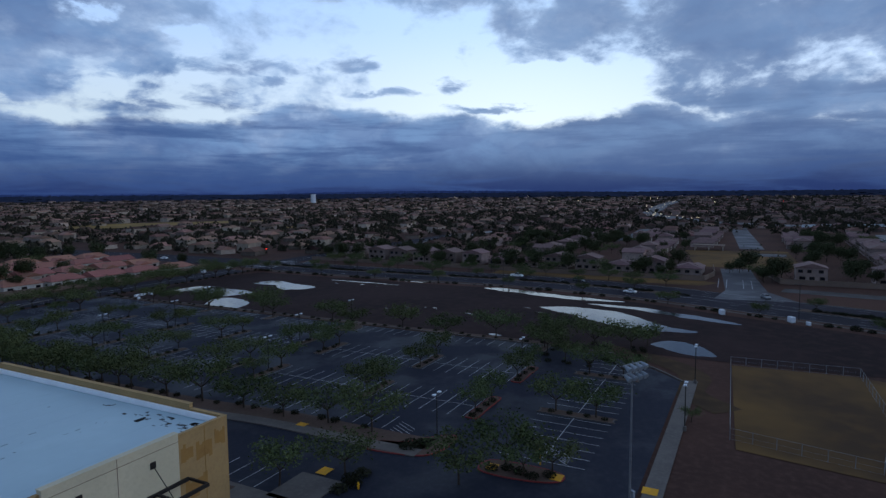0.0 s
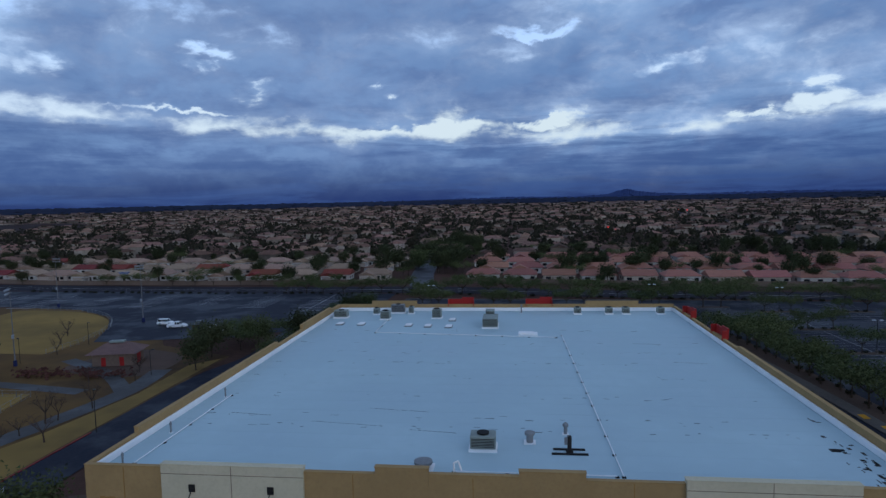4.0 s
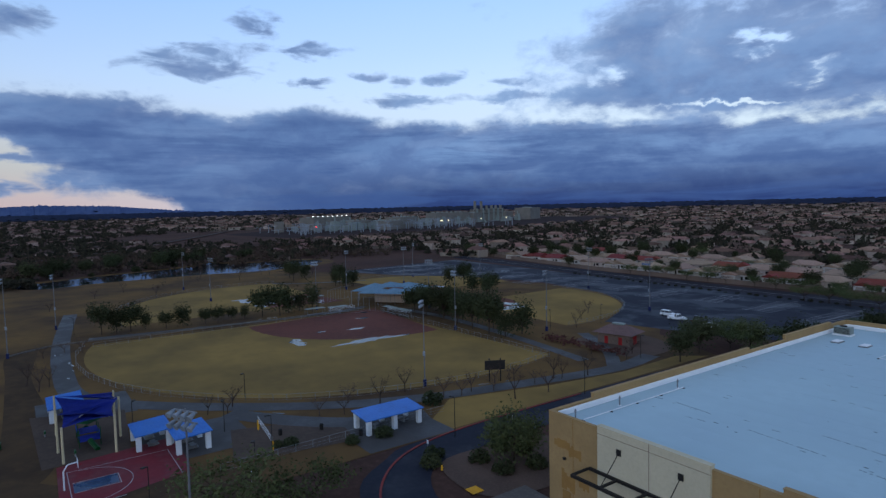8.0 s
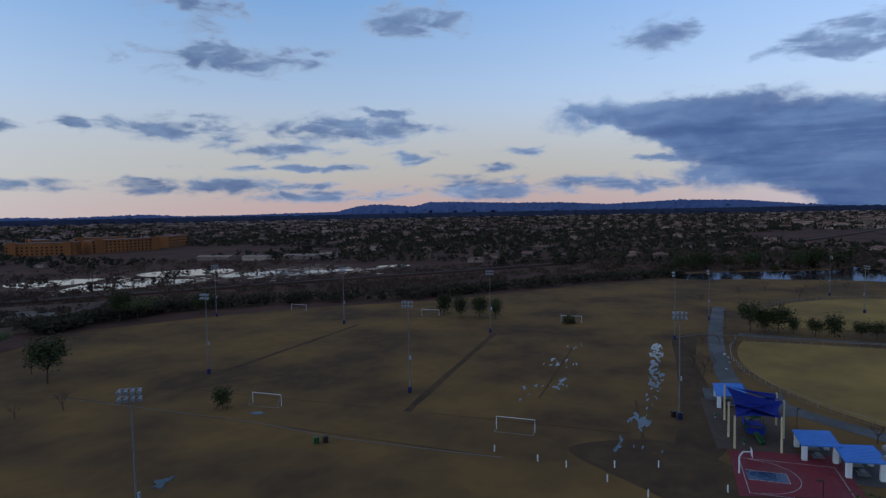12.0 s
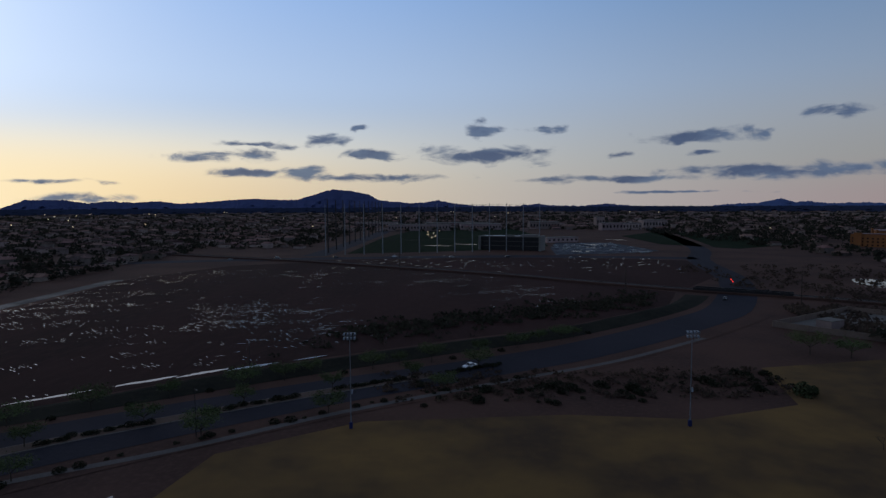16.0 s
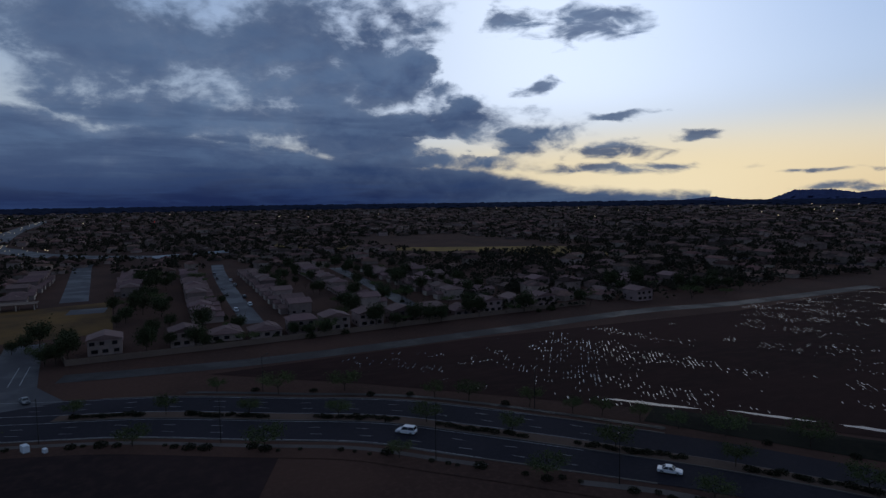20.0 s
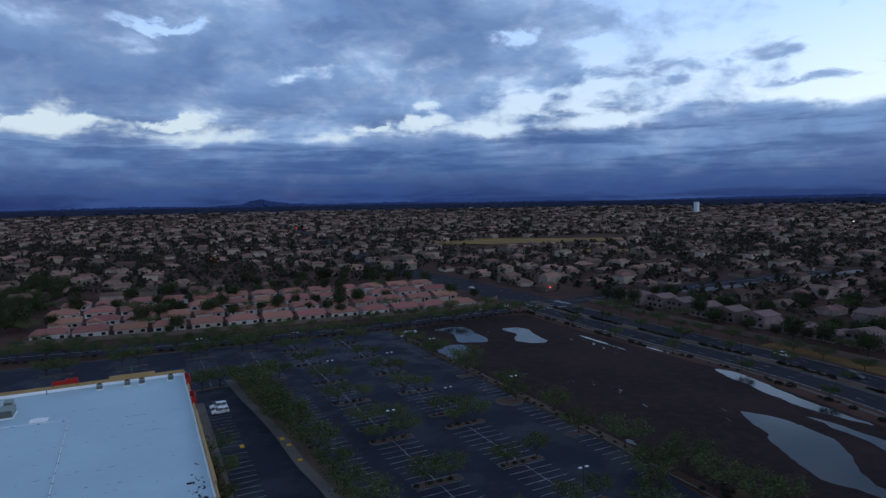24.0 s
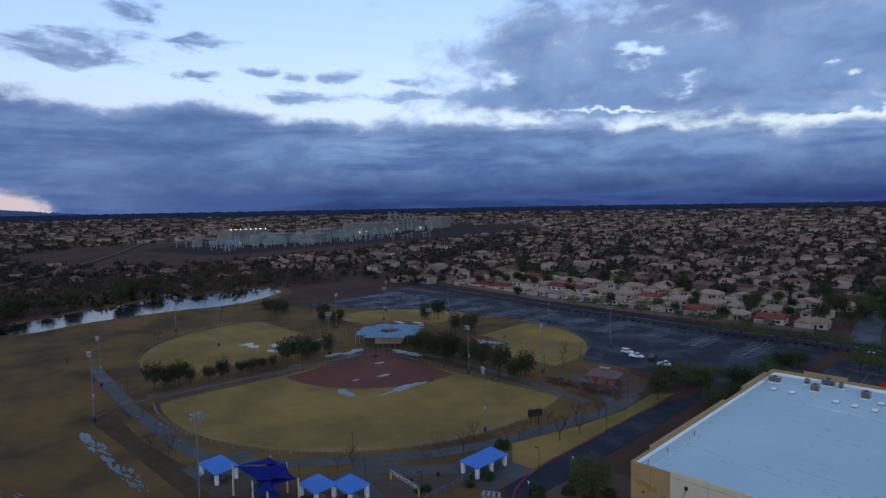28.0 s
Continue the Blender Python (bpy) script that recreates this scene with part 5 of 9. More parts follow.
def ball_field(cx, cy, a0, reach, mid, skin, z, puddles):
    a1 = a0 + 90
    patch("outfield", fan(cx, cy, a0 - 2, a1 + 2, reach, mid), z, GRASS, False, "dry yellow winter grass of a ball field", "grass")
    d = Vector((math.cos(radians(a0 + 45)), math.sin(radians(a0 + 45))))
    c = Vector((cx, cy)) + d * skin * 0.45
    arc = fan(cx, cy, a0 + 1, a1 - 1, skin * 0.95, skin * 1.02, 16)
    arc[0] = tuple(Vector((cx, cy)) - d * 5)
    patch("infield", curve(arc, 3, True) and arc, z + 0.012, CLAY, False, "wet red clay infield", "infield")
    for px, py, rx, ry in puddles:
        puddle(px, py, rx, ry, z + 0.02)


puddle_count = [0]


def puddle(x, y, rx, ry, z=0.05, turn=0.0, rough=0.5, n=36):
    """A shallow sheet of standing water with an uneven edge."""
    puddle_count[0] += 1
    pts = []
    o = puddle_count[0] * 3.1
    c, s = math.cos(radians(turn)), math.sin(radians(turn))
    for k in range(n):
        a = math.tau * k / n
        ca, sa = math.cos(a), math.sin(a)
        q = 1.1 * noise.noise(Vector((ca * 1.6 + o, sa * 1.6, 0.7))) + 0.8 * noise.noise(Vector((ca * 5 + o, sa * 5, 1.7))) + 0.35 * noise.noise(Vector((ca * 12 + o, sa * 12, 2.7)))
        px = (rx * (0.95 + 0.25 * noise.noise(Vector((ca * 1.2, sa * 1.2, o)))) + min(rx, ry) * rough * q) * ca
        py = ry * max(0.3, 0.9 + rough * 1.6 * q) * sa
        pts.append((x + px * c - py * s, y + px * s + py * c))
    return tagged(part("puddle", sheet(pts, z + 0.0012 * (puddle_count[0] % 20)), WATER), "still rain puddle mirroring the sky", "puddle", "rain puddles")


def pools(x, y, rx, ry, n, size, z=0.066, turn=0.0):
    """A string of small puddles strewn over an ellipse."""
    for k in range(n):
        a, q = RNG.uniform(0, math.tau), math.sqrt(RNG.random())
        s = size * RNG.uniform(0.25, 0.9)
        puddle(x + rx * q * math.cos(a), y + ry * q * math.sin(a), s * RNG.uniform(0.9, 2.4), s * RNG.uniform(0.2, 0.5), z, turn + RNG.uniform(-14, 14))


ball_field(-166.5, 107, -90, 88, 101, 47, 0.05, [(-133.5, 66, 5.5, 1.8), (-123, 84, 2.5, 10), (-155, 98, 1.5, 2.0), (-140, 88, 1.2, 3.5), (-143, 77, 1.0, 1.2), (-165.0, 103.5, 1.2, 1.6)])
ball_field(-198, 107, 180, 76, 82, 27, 0.05, [(-222, 78, 6.5, 3.0), (-213, 86, 5, 2.6), (-216, 95, 3, 5.5), (-205, 80, 4, 2)])
ball_field(-197, 143, 90, 56, 62, 24, 0.05, [(-212, 158, 4, 2.0), (-202, 163, 5, 2.0)])
ball_field(-158, 142, 0, 57, 60, 21, 0.05, [(-150, 152, 6, 2.5), (-144, 155, 4, 3), (-136, 150, 3, 6), (-147, 149, 4, 2)])

# paths through the park
for level, (name, pts, w) in enumerate((("walkway", [(-180, 19), (-174, 60), (-172, 92), (-176, 110)], 2.2), ("walkway", [(-69, 112), (-100, 117), (-140, 120), (-168, 116)], 2.2), ("walkway", [(-236, 18), (-200, 14), (-172, 11.5), (-140, 10.2), (-116, 11.5), (-100, 22), (-80, 46), (-70, 66), (-64, 90), (-60, 112), (-62, 128)], 3.0),
                     ("walkway", [(-250, 150), (-262, 120), (-272, 108)], 2.0), ("walkway", [(-85, 33), (-74, 41), (-66, 50), (-62, 62)], 3.2), ("walkway", [(-60, 112), (-72, 124), (-90, 135)], 2.2))):
    tagged(part(name, ribbon(curve(pts, 6), -w * 0.75, w * 0.75, 0.062 + 0.005 * level), PAVING, kind="structure"), "wet grey concrete path through the park", "path")
patch("trodden_track", [(-175, 6), (-140, 4), (-108, 6), (-79, 6), (-68, 0), (-72, -3), (-90, -1.5), (-106, -1), (-140, -1), (-168, -1)], 0.045, BARE, True, "trodden wet earth beside the playing field", "ground")
tagged(part("low_wall", ribbon(curve([(-168, -1), (-172, 4), (-176, 12), (-175, 34), (-173, 59), (-171, 84)], 5), -0.15, 0.15, 0.4, 0.0), CONCRETE, kind="structure"), "low pale concrete wall along the outfield", "wall")
patch("bare_strip", [(-70, -20), (-58, -8), (-46, 8), (-40, 24), (-58, 28), (-66, 10), (-78, -4)], 0.04, BARE, True, "bare earth by the playground", "ground")
# puddles strewn on the playing field and the track
pools(-149, -6, 10, 2.0, 36, 1.7)
pools(-124, -6, 17, 1.7, 44, 1.7)
pools(-108, -27, 5, 1.6, 8, 1.5)
pools(-128, -32, 5, 1.6, 8, 1.5)
pools(-74, -11.8, 3, 1.2, 4, 1.4)
pools(-98, -7, 10, 1.4, 7, 0.9)
pools(-87, -9, 4, 2.4, 14, 1.6)
pools(-125, -28, 30, 2.2, 17, 1.0)
pools(-100, -33, 8, 3, 7, 0.9)
pools(-135, -33, 16, 4, 6, 0.7)
pools(-73, -8, 1.5, 4, 3, 0.9)
pools(-150, 11, 18, 2.0, 7, 1.0, 0.07)
pools(-84, 40, 14, 3, 4, 0.8, 0.07, 50)
pools(-68, 74, 3, 14, 4, 0.8, 0.07, 80)
pools(-177, 55, 1.5, 22, 6, 0.9, 0.07, 85)
for x, y, rx, ry in ((-38, -78, 2, 1.2), (-70, -84, 1, 1.5), (97, -111, 4.5, 1.4), (90, -113.5, 3.0, 1.5), (106, -106, 2.5, 0.8)):
    puddle(x, y, rx, ry, 0.066)


def fence_run(pts, h, label, rail=STEEL, step=3.0, wire=True):
    """A chain fence: posts, a top rail and thin wires."""
    t = thing("fence", label, "fence", kind="structure")
    line = [Vector(p) for p in pts]
    rails = bmesh.new()
    post = mesh_of(tube(bmesh.new(), (0, 0, 0), (0, 0, h), 0.05, sides=5), "post")
    post.materials.append(rail)
    for a, b in zip(line, line[1:]):
        n = max(1, round((b - a).length / step))
        for k in range(n):
            p = a.lerp(b, k / n)
            share("post", post, t, pose(p.x, p.y, 0))
        for z in ((h, h * 0.5, 0.12) if wire else (h,)):
            tube(rails, (*a, z), (*b, z), 0.03 if z == h else 0.015, sides=4)
    part("rail", rails, rail, t)


fence_run(fan(-166.5, 106, -92, 2, 89, 102, 12)[1:], 1.3, "low chain fence round the outfield")
fence_run([(-166.5, 19), (-168, 96), (-166, 104)], 1.3, "low chain fence beside the walkway")
fence_run([(-77, 108.5), (-150, 109.5), (-163, 109)], 1.3, "low chain fence beside the walkway")
fence_run(fan(-198, 107, 178, 272, 77, 83, 9)[1:], 1.3, "low chain fence round the outfield")
fence_run(fan(-158, 142, -2, 92, 58, 61, 9)[1:], 1.3, "low chain fence round the outfield")
fence_run(fan(-197, 143, 88, 182, 57, 63, 9)[1:], 1.3, "low chain fence round the outfield")
fence_run([(-60, 25), (-60.4, 45), (-60.8, 65)], 1.2, "low rail fence beside the play area")
fence_run([(142.8, 5.7), (99.5, 4.4), (95.5, -14), (116.8, -18.2), (144.2, -17.6), (142.8, 5.7)], 1.8, "chain fence round the dog run")

# hub: shade roofs over a small building, dugouts and bleachers
hubhouse = thing("shade_pavilion", "pale blue shade roofs over the hub of four ball fields", "pavilion", pose(-181, 125, 0, 0, 0, 40))
part("kiosk", boxes((-6, 6, -4, 4, 0, 3.2), bevel=0.1), STUCCO, hubhouse)
for k in range(4):
    a = radians(90 * k)
    for s in (-1, 1):
        cx, cy = 9 * math.cos(a) - s * 4 * math.sin(a), 9 * math.sin(a) + s * 4 * math.cos(a)
        bm = bmesh.new()
        q = [bm.verts.new((cx + dx, cy + dy, z)) for dx, dy, z in ((-5, -5, 5.0), (5, -5, 5.0), (5, 5, 5.0), (-5, 5, 5.0), (0, 0, 6.6))]
        q2 = [bm.verts.new((v.co.x, v.co.y, v.co.z - 0.08)) for v in q]
        for i in range(4):
            bm.faces.new((q[i], q[(i + 1) % 4], q[4]))
            bm.faces.new((q2[(i + 1) % 4], q2[i], q2[4]))
            bm.faces.new((q[(i + 1) % 4], q[i], q2[i], q2[(i + 1) % 4]))
        part("canopy", bm, SHADE, hubhouse, "pale blue fabric canopy")
        for dx, dy in ((-4.8, -4.8), (4.8, 4.8)):
            part("post", tube(bmesh.new(), (cx + dx, cy + dy, 0), (cx + dx, cy + dy, 5.0), 0.1, sides=6), STEEL, hubhouse)
for x, y, r in ((-170, 96, 90), (-172, 88, 90), (-156, 109.5, 0), (-148, 110, 0), (-200, 100, 90), (-190, 150, 60), (-163, 134, 30)):
    t = thing("dugout", "dark roofed dugout with a pale bench", "dugout", pose(x, y, 0.05, 0, 0, r), "dugouts at the ball fields")
    part("roof", boxes((-3.5, 3.5, -1.2, 1.2, 2.3, 2.45)), UNIT, t)
    part("bench", boxes((-3, 3, -0.2, 0.2, 0.35, 0.45)), STEEL, t)
    for px in (-3.3, 0, 3.3):
        part("post", tube(bmesh.new(), (px, 1.1, 0), (px, 1.1, 2.3), 0.05, sides=5), STEEL, t)
        part("post", tube(bmesh.new(), (px, -1.1, 0), (px, -1.1, 2.3), 0.05, sides=5), STEEL, t)
for x, y, r in ((-176, 103, 60), (-174, 97, 60), (-160, 113, 20), (-154, 114, 20), (-196, 100, 0), (-205, 128, 90), (-190, 140, 40)):
    t = thing("bleacher", "small aluminium bleacher stand", "bleacher", pose(x, y, 0.06, 0, 0, r), "bleachers at the ball fields")
    for k in range(3):
        part("bench", boxes((-2.5, 2.5, k * 0.6 - 0.12, k * 0.6 + 0.15, 0.35 + k * 0.3, 0.4 + k * 0.3)), LAMPWHITE, t)
    for px in (-2.2, 0, 2.2):
        part("support", boxes((px - 0.03, px + 0.03, -0.1, 1.3, 0, 0.06), (px - 0.03, px + 0.03, 1.2, 1.28, 0, 0.95)), STEEL, t)
fence_run([(-161, 111), (-170, 104), (-171, 98)], 5.0, "tall chain backstop behind home plate", STEEL, 2.5)
fence_run([(-194, 103), (-201, 112), (-203, 118)], 5.0, "tall chain backstop behind home plate", STEEL, 2.5)

# tree rows between the fields
for x, y in ((-185, 23), (-183.5, 27), (-184, 31), (-185, 35.5), (-182, 41), (-181.5, 46), (-181.5, 53), (-181, 57), (-182, 62), (-181, 66), (-179.5, 78), (-182, 82), (-180.5, 72), (-184, 87), (-179, 90)):
    G.put(RNG.choice(("dense0", "slim0", "slim1", "dense1")), x, y, RNG.uniform(0.75, 1.0) * (1.2 if y > 70 else 0.95 if y < 36 else 0.7), 0, "trees between the ball fields")
for x, y in ((-153, 117.5), (-149, 130), (-144, 126), (-107, 114), (-101, 115), (-100.5, 121), (-111, 119), (-116, 115), (-121, 121), (-125, 116), (-129, 121), (-134, 117), (-139, 121), (-143, 116), (-147, 121), (-207, 172), (-203, 178), (-289, 124), (-283, 130), (-276, 121), (-246, 133), (-240, 128), (-233, 134), (-229, 128), (-171, 158), (-168, 165), (-164, 160), (-156, 123)):
    G.put(RNG.choice(("dense0", "slim0", "slim1", "dense1")), x, y, RNG.uniform(0.95, 1.3), 0, "trees between the ball fields")
for x, y in ((-88.7, 35), (-76.2, 53.3), (-75.4, 65.7), (-67.5, 69.7), (-66.9, 76.2), (-68.6, 83.6), (-67.6, 88.2), (-63, 95.4), (-60, 103), (-72, 58), (-160.5, 7), (-128, 7), (-132, 3), (-290, 43), (-279, 30), (-250, 12), (-262, 52), (-300, 62), (-305, 80), (-97, 140), (-104, 150), (-110, 160), (-58, 80), (-57, 88), (-300, 100), (-270, 140), (-285, 150), (-296, 140), (-310, 120), (-63, 120), (-66, 126), (-72, 118), (-125, 5)):
    G.put("bare%d" % RNG.randint(0, 1), x, y, RNG.uniform(0.8, 1.15), 0, "leafless park trees")
for x, y in ((-87, 30), (-85, 33), (-66, 73), (-64.5, 80), (-66, 66), (-63, 90), (-62, 97), (-71, 50), (-73, 46), (-161, 16), (-164, 12), (-192, -35), (-61, -167)):
    G.put(RNG.choice(("bare0", "bare1", "bare0", "shrub2")), x, y, RNG.uniform(0.6, 1.0), 0, "brush in the park")
for x, y, s in ((-57.5, 50.5, 0.8), (-57.8, 45, 0.6), (-63.5, 37, 0.6), (-64, 35, 0.5)):
    G.put("shrub2", x, y, s)
G.put("willow", -37, 60.6, 1.0)
for x, y in ((-40, 56.6), (-38.6, 64.0), (-35, 57), (-41.5, 62.2), (-33.5, 62), (-43, 50), (-45, 52)):
    G.put("shrub2", x, y, 0.8)
patch("planting_ground", [(-43, 52), (-32, 50), (-28, 58), (-30, 70), (-40, 72), (-43, 64)], 0.075, GRAVEL, True, "bare gravel bed under the big tree", "planting")
for x, y, s in ((-56, 139, 1.2), (-60, 146, 1.2), (-54, 128, 1.0), (-52, 146, 1.1), (-50, 152, 1.1), (-56, 153, 1.0), (-60, 160, 1.0), (-45, 160, 1.1), (-41, 168, 1.1), (-37, 150, 1.2), (-35, 142, 1.1), (-38, 133, 1.0), (-33, 125, 1.0), (-36, 176, 1.2), (-30, 168, 1.2), (-34, 184, 1.1), (-30, 118, 0.9), (-39, 190, 1.0), (-33, 198, 1.0)):
    G.put(RNG.choice(("willow", "palo0", "palo3", "dense0")), x, y, s * 0.85, 0, "trees beside the store")

# restroom block
t = thing("restroom_block", "small tan block building with a brown hipped roof and red doors", "building", pose(-76, 133.5, 0, 0, 0, 12))
part("wall", boxes((-4.5, 4.5, -3.2, 3.2, 0, 3.0)), WALLTAN, t)
bm = bmesh.new()
v = [bm.verts.new(p) for p in ((-5.6, -4.3, 2.95), (5.6, -4.3, 2.95), (5.6, 4.3, 2.95), (-5.6, 4.3, 2.95), (-2.2, 0, 5.0), (2.2, 0, 5.0))]
for f in ((0, 1, 5, 4), (1, 2, 5), (2, 3, 4, 5), (3, 0, 4), (3, 2, 1, 0)):
    bm.faces.new([v[i] for i in f])
part("roof", bm, BROWNTILE, t)
part("ridge_frame", boxes((-1.6, 1.6, -0.8, 0.8, 4.9, 5.3)), UNIT, t)
for x in (-2, 2):
    part("door", boxes((x - 0.5, x + 0.5, -3.26, -3.2, 0, 2.1)), RED, t)
part("door", boxes((4.5, 4.56, -1, 1, 0, 2.2)), RED, t)
patch("planting_ground", [(-86, 128), (-70, 122), (-62, 126), (-64, 140), (-80, 145)], 0.065, GRAVEL, True, "red gravel round the small building", "planting")

t = thing("fire_hydrant", "yellow fire hydrant on the kerbed corner", "hydrant", pose(-40.7, 50.4, 0.08))
part("barrel", tube(tube(bmesh.new(), (0, 0, 0), (0, 0, 0.6), 0.14, 0.13, 10), (0, 0, 0.6), (0, 0, 0.78), 0.15, 0.05, 10), YELLOW, t)
part("outlet", tube(bmesh.new(), (-0.22, 0, 0.45), (0.22, 0, 0.45), 0.06, 0.06, 8), YELLOW, t)
tagged(part("kerb", ribbon(curve([(-52.2, 92), (-52.2, 66), (-50, 52), (-44, 43), (-34, 37.5), (-18, 36)], 6), -0.15, 0.15, 0.17, 0.0), REDKERB, kind="structure"), "red painted kerb along the park drive", "kerb")

# ---- play area ----
patch("play_surface", [(-106, 3), (-77, 4), (-78, 16), (-100, 18)], 0.07, SAND, False, "brown play surface under shade sails", "ground")
patch("court", [(-76.6, 5.8), (-59.2, 5.4), (-63.5, 22), (-79.2, 22.6)], 0.085, COURT, False, "wet red sports court", "court")
patch("court_key", [(-68.8, 7.4), (-65.5, 7.3), (-65.7, 12.8), (-69.0, 12.9)], 0.092, COURTBLUE, False, "dark blue key of the court", "court")
bm = bmesh.new()
for k in range(20):
    a, b = math.tau * 0.5 * k / 20, math.tau * 0.5 * (k + 1) / 20
    for r in (6.2,):
        p = [(-67.2 + q * math.cos(c), 8.4 + q * math.sin(c)) for q, c in ((r, a), (r, b), (r + 0.1, b), (r + 0.1, a))]
        bm.faces.new([bm.verts.new((x, y, 0.1)) for x, y in p])
for x0, x1, y0, y1 in ((-73.8, -60.6, 6.9, 7.0), (-73.8, -73.7, 7.0, 20.6), (-60.7, -60.6, 7.0, 13.0), (-73.8, -63.4, 20.5, 20.6), (-69.1, -69.0, 7.4, 13.0), (-65.5, -65.4, 7.4, 13.0), (-69.0, -65.5, 12.95, 13.05)):
    box(bm, x0, x1, y0, y1, 0.094, 0.1)
tagged(part("court_lines", bm, PAINT), "white painted court lines", "court marking", kind="stuff")
t = thing("basketball_hoop", "white goose-neck basketball hoop", "hoop", pose(-67.3, 6.3, 0.08, 0, 0, 90))
part("post", tube(tube(tube(bmesh.new(), (0, 0, 0), (0, 0, 2.6), 0.11), (0, 0, 2.6), (0.5, 0.1, 3.4), 0.1), (0.5, 0.1, 3.4), (1.7, 0.2, 3.5), 0.09), LAMPWHITE, t)
part("backboard", boxes((1.7, 1.76, -0.7, 1.1, 2.9, 3.9), bevel=0.02), LAMPWHITE, t)
part("rim", tube(bmesh.new(), (1.76, 0.2, 3.05), (2.2, 0.2, 3.05), 0.06), RED, t)


def shelter(x, y, w, d, turn, cols, label):
    t = thing("picnic_shelter", label, "shelter", pose(x, y, 0.06, 0, 0, turn), "blue roofed picnic shelters")
    low = 0.84
    bm = bmesh.new()
    v = [bm.verts.new((sx * w / 2, sy * d / 2, z + (0.35 if sy > 0 else 0))) for z in (2.95 * low, 3.12 * low) for sx, sy in ((-1, -1), (1, -1), (1, 1), (-1, 1))]
    for f in ((3, 2, 1, 0), (4, 5, 6, 7), (0, 1, 5, 4), (1, 2, 6, 5), (2, 3, 7, 6), (3, 0, 4, 7)):
        bm.faces.new([v[i] for i in f])
    roof = part("roof", bm, BLUE, t, "bright blue sheet metal roof")
    seams = bmesh.new()
    n = int(w / 0.6)
    for k in range(n + 1):
        px = -w / 2 + w * k / n
        a = [seams.verts.new((px + dx, sy * d / 2, 3.12 * low + (0.35 if sy > 0 else 0) + dz)) for dx, sy, dz in ((-0.03, -1, 0.01), (0.03, -1, 0.01), (0.03, 1, 0.01), (-0.03, 1, 0.01), (-0.03, -1, 0.06), (0.03, -1, 0.06), (0.03, 1, 0.06), (-0.03, 1, 0.06))]
        for f in ((4, 5, 6, 7), (0, 4, 7, 3), (5, 1, 2, 6), (0, 1, 5, 4), (2, 3, 7, 6)):
            seams.faces.new([a[i] for i in f])
    part("seam", seams, BLUE, roof)
    for k in range(cols):
        for sy in (-1, 1):
            px = -w / 2 + 0.7 + (w - 1.4) * k / (cols - 1)
            py = sy * (d / 2 - 0.6)
            part("column", boxes((px - 0.38, px + 0.38, py - 0.38, py + 0.38, 0, 2.95 * low + (0.3 if sy > 0 else 0)), bevel=0.03), LAMPWHITE, t, "white square column")
    for k in range(2):
        px = -w / 4 + k * w / 2
        part("picnic_table", boxes((px - 0.9, px + 0.9, -0.4, 0.4, 0.72, 0.78), (px - 0.9, px + 0.9, 0.55, 0.8, 0.42, 0.47), (px - 0.9, px + 0.9, -0.8, -0.55, 0.42, 0.47), (px - 0.06, px + 0.06, -0.7, 0.7, 0, 0.72)), STEEL, t)
    return t


shelter(-61.2, 53.5, 11.2, 5.6, 90, 3, "long blue metal roofed picnic shelter on white columns")
shelter(-78.7, 19.0, 7.2, 5.6, 0, 2, "small blue metal roofed picnic shelter on white columns")
shelter(-73.4, 23.8, 7.2, 5.6, 0, 2, "small blue metal roofed picnic shelter beside its twin")
shelter(-104, 8.6, 9.4, 5.8, 0, 2, "blue metal roofed picnic shelter by the path")
for cx, cy in ((-60.2, 53.2), (-76, 25.5), (-106, 12)):
    patch("slab", [(cx - 8, cy - 8), (cx + 8, cy - 8), (cx + 8, cy + 8), (cx - 8, cy + 8)], 0.058 if cx > -62 else 0.064, PAVING, False, "wet concrete slab under a shelter", "pavement")

# shade sails on tall cream posts over play equipment
play = thing("shade_sails", "dark blue shade sails strung on tall cream posts", "shade sail", pose(-85, 11, 0.06))
POSTS = [(-7.4, -4.4, 6.9), (1.8, -4.6, 6.3), (7.2, -4.2, 5.6), (-7.0, 4.4, 6.2), (0.0, 4.4, 6.8), (7.2, 2.9, 6.0)]
for x, y, h in POSTS:
    part("post", tube(bmesh.new(), (x, y, 0), (x, y, h), 0.2, 0.17, 10), CREAMPOST, play)
for tri in ((0, 3, 4), (1, 3, 5), (0, 4, 2), (1, 5, 4), (2, 5, 3)):
    bm = bmesh.new()
    c = [Vector((POSTS[i][0] * 0.97, POSTS[i][1] * 0.97, POSTS[i][2] - 0.2)) for i in tri]
    mid = (c[0] + c[1] + c[2]) / 3
    n = 6
    grid = {}
    for i in range(n + 1):
        for j in range(n + 1 - i):
            a, b = i / n, j / n
            p = c[0] * (1 - a - b) + c[1] * a + c[2] * b
            edge = 27 * a * b * (1 - a - b)
            pull = (mid - p) * 0.22 * (1 - edge) * 4 * max(a * b, a * (1 - a - b), b * (1 - a - b))
            grid[i, j] = bm.verts.new(p + pull + Vector((0, 0, -0.35 * edge)))
    for i in range(n):
        for j in range(n - i):
            bm.faces.new((grid[i, j], grid[i + 1, j], grid[i, j + 1]))
            if i + j < n - 1:
                bm.faces.new((grid[i + 1, j], grid[i + 1, j + 1], grid[i, j + 1]))
    bmesh.ops.solidify(bm, geom=bm.faces[:], thickness=0.03)
    part("sail", bm, CANVAS, play, "taut dark blue fabric sail")
t = thing("play_structure", "green and blue play structure with slides", "play equipment", pose(-86, 10.8, 0.07))
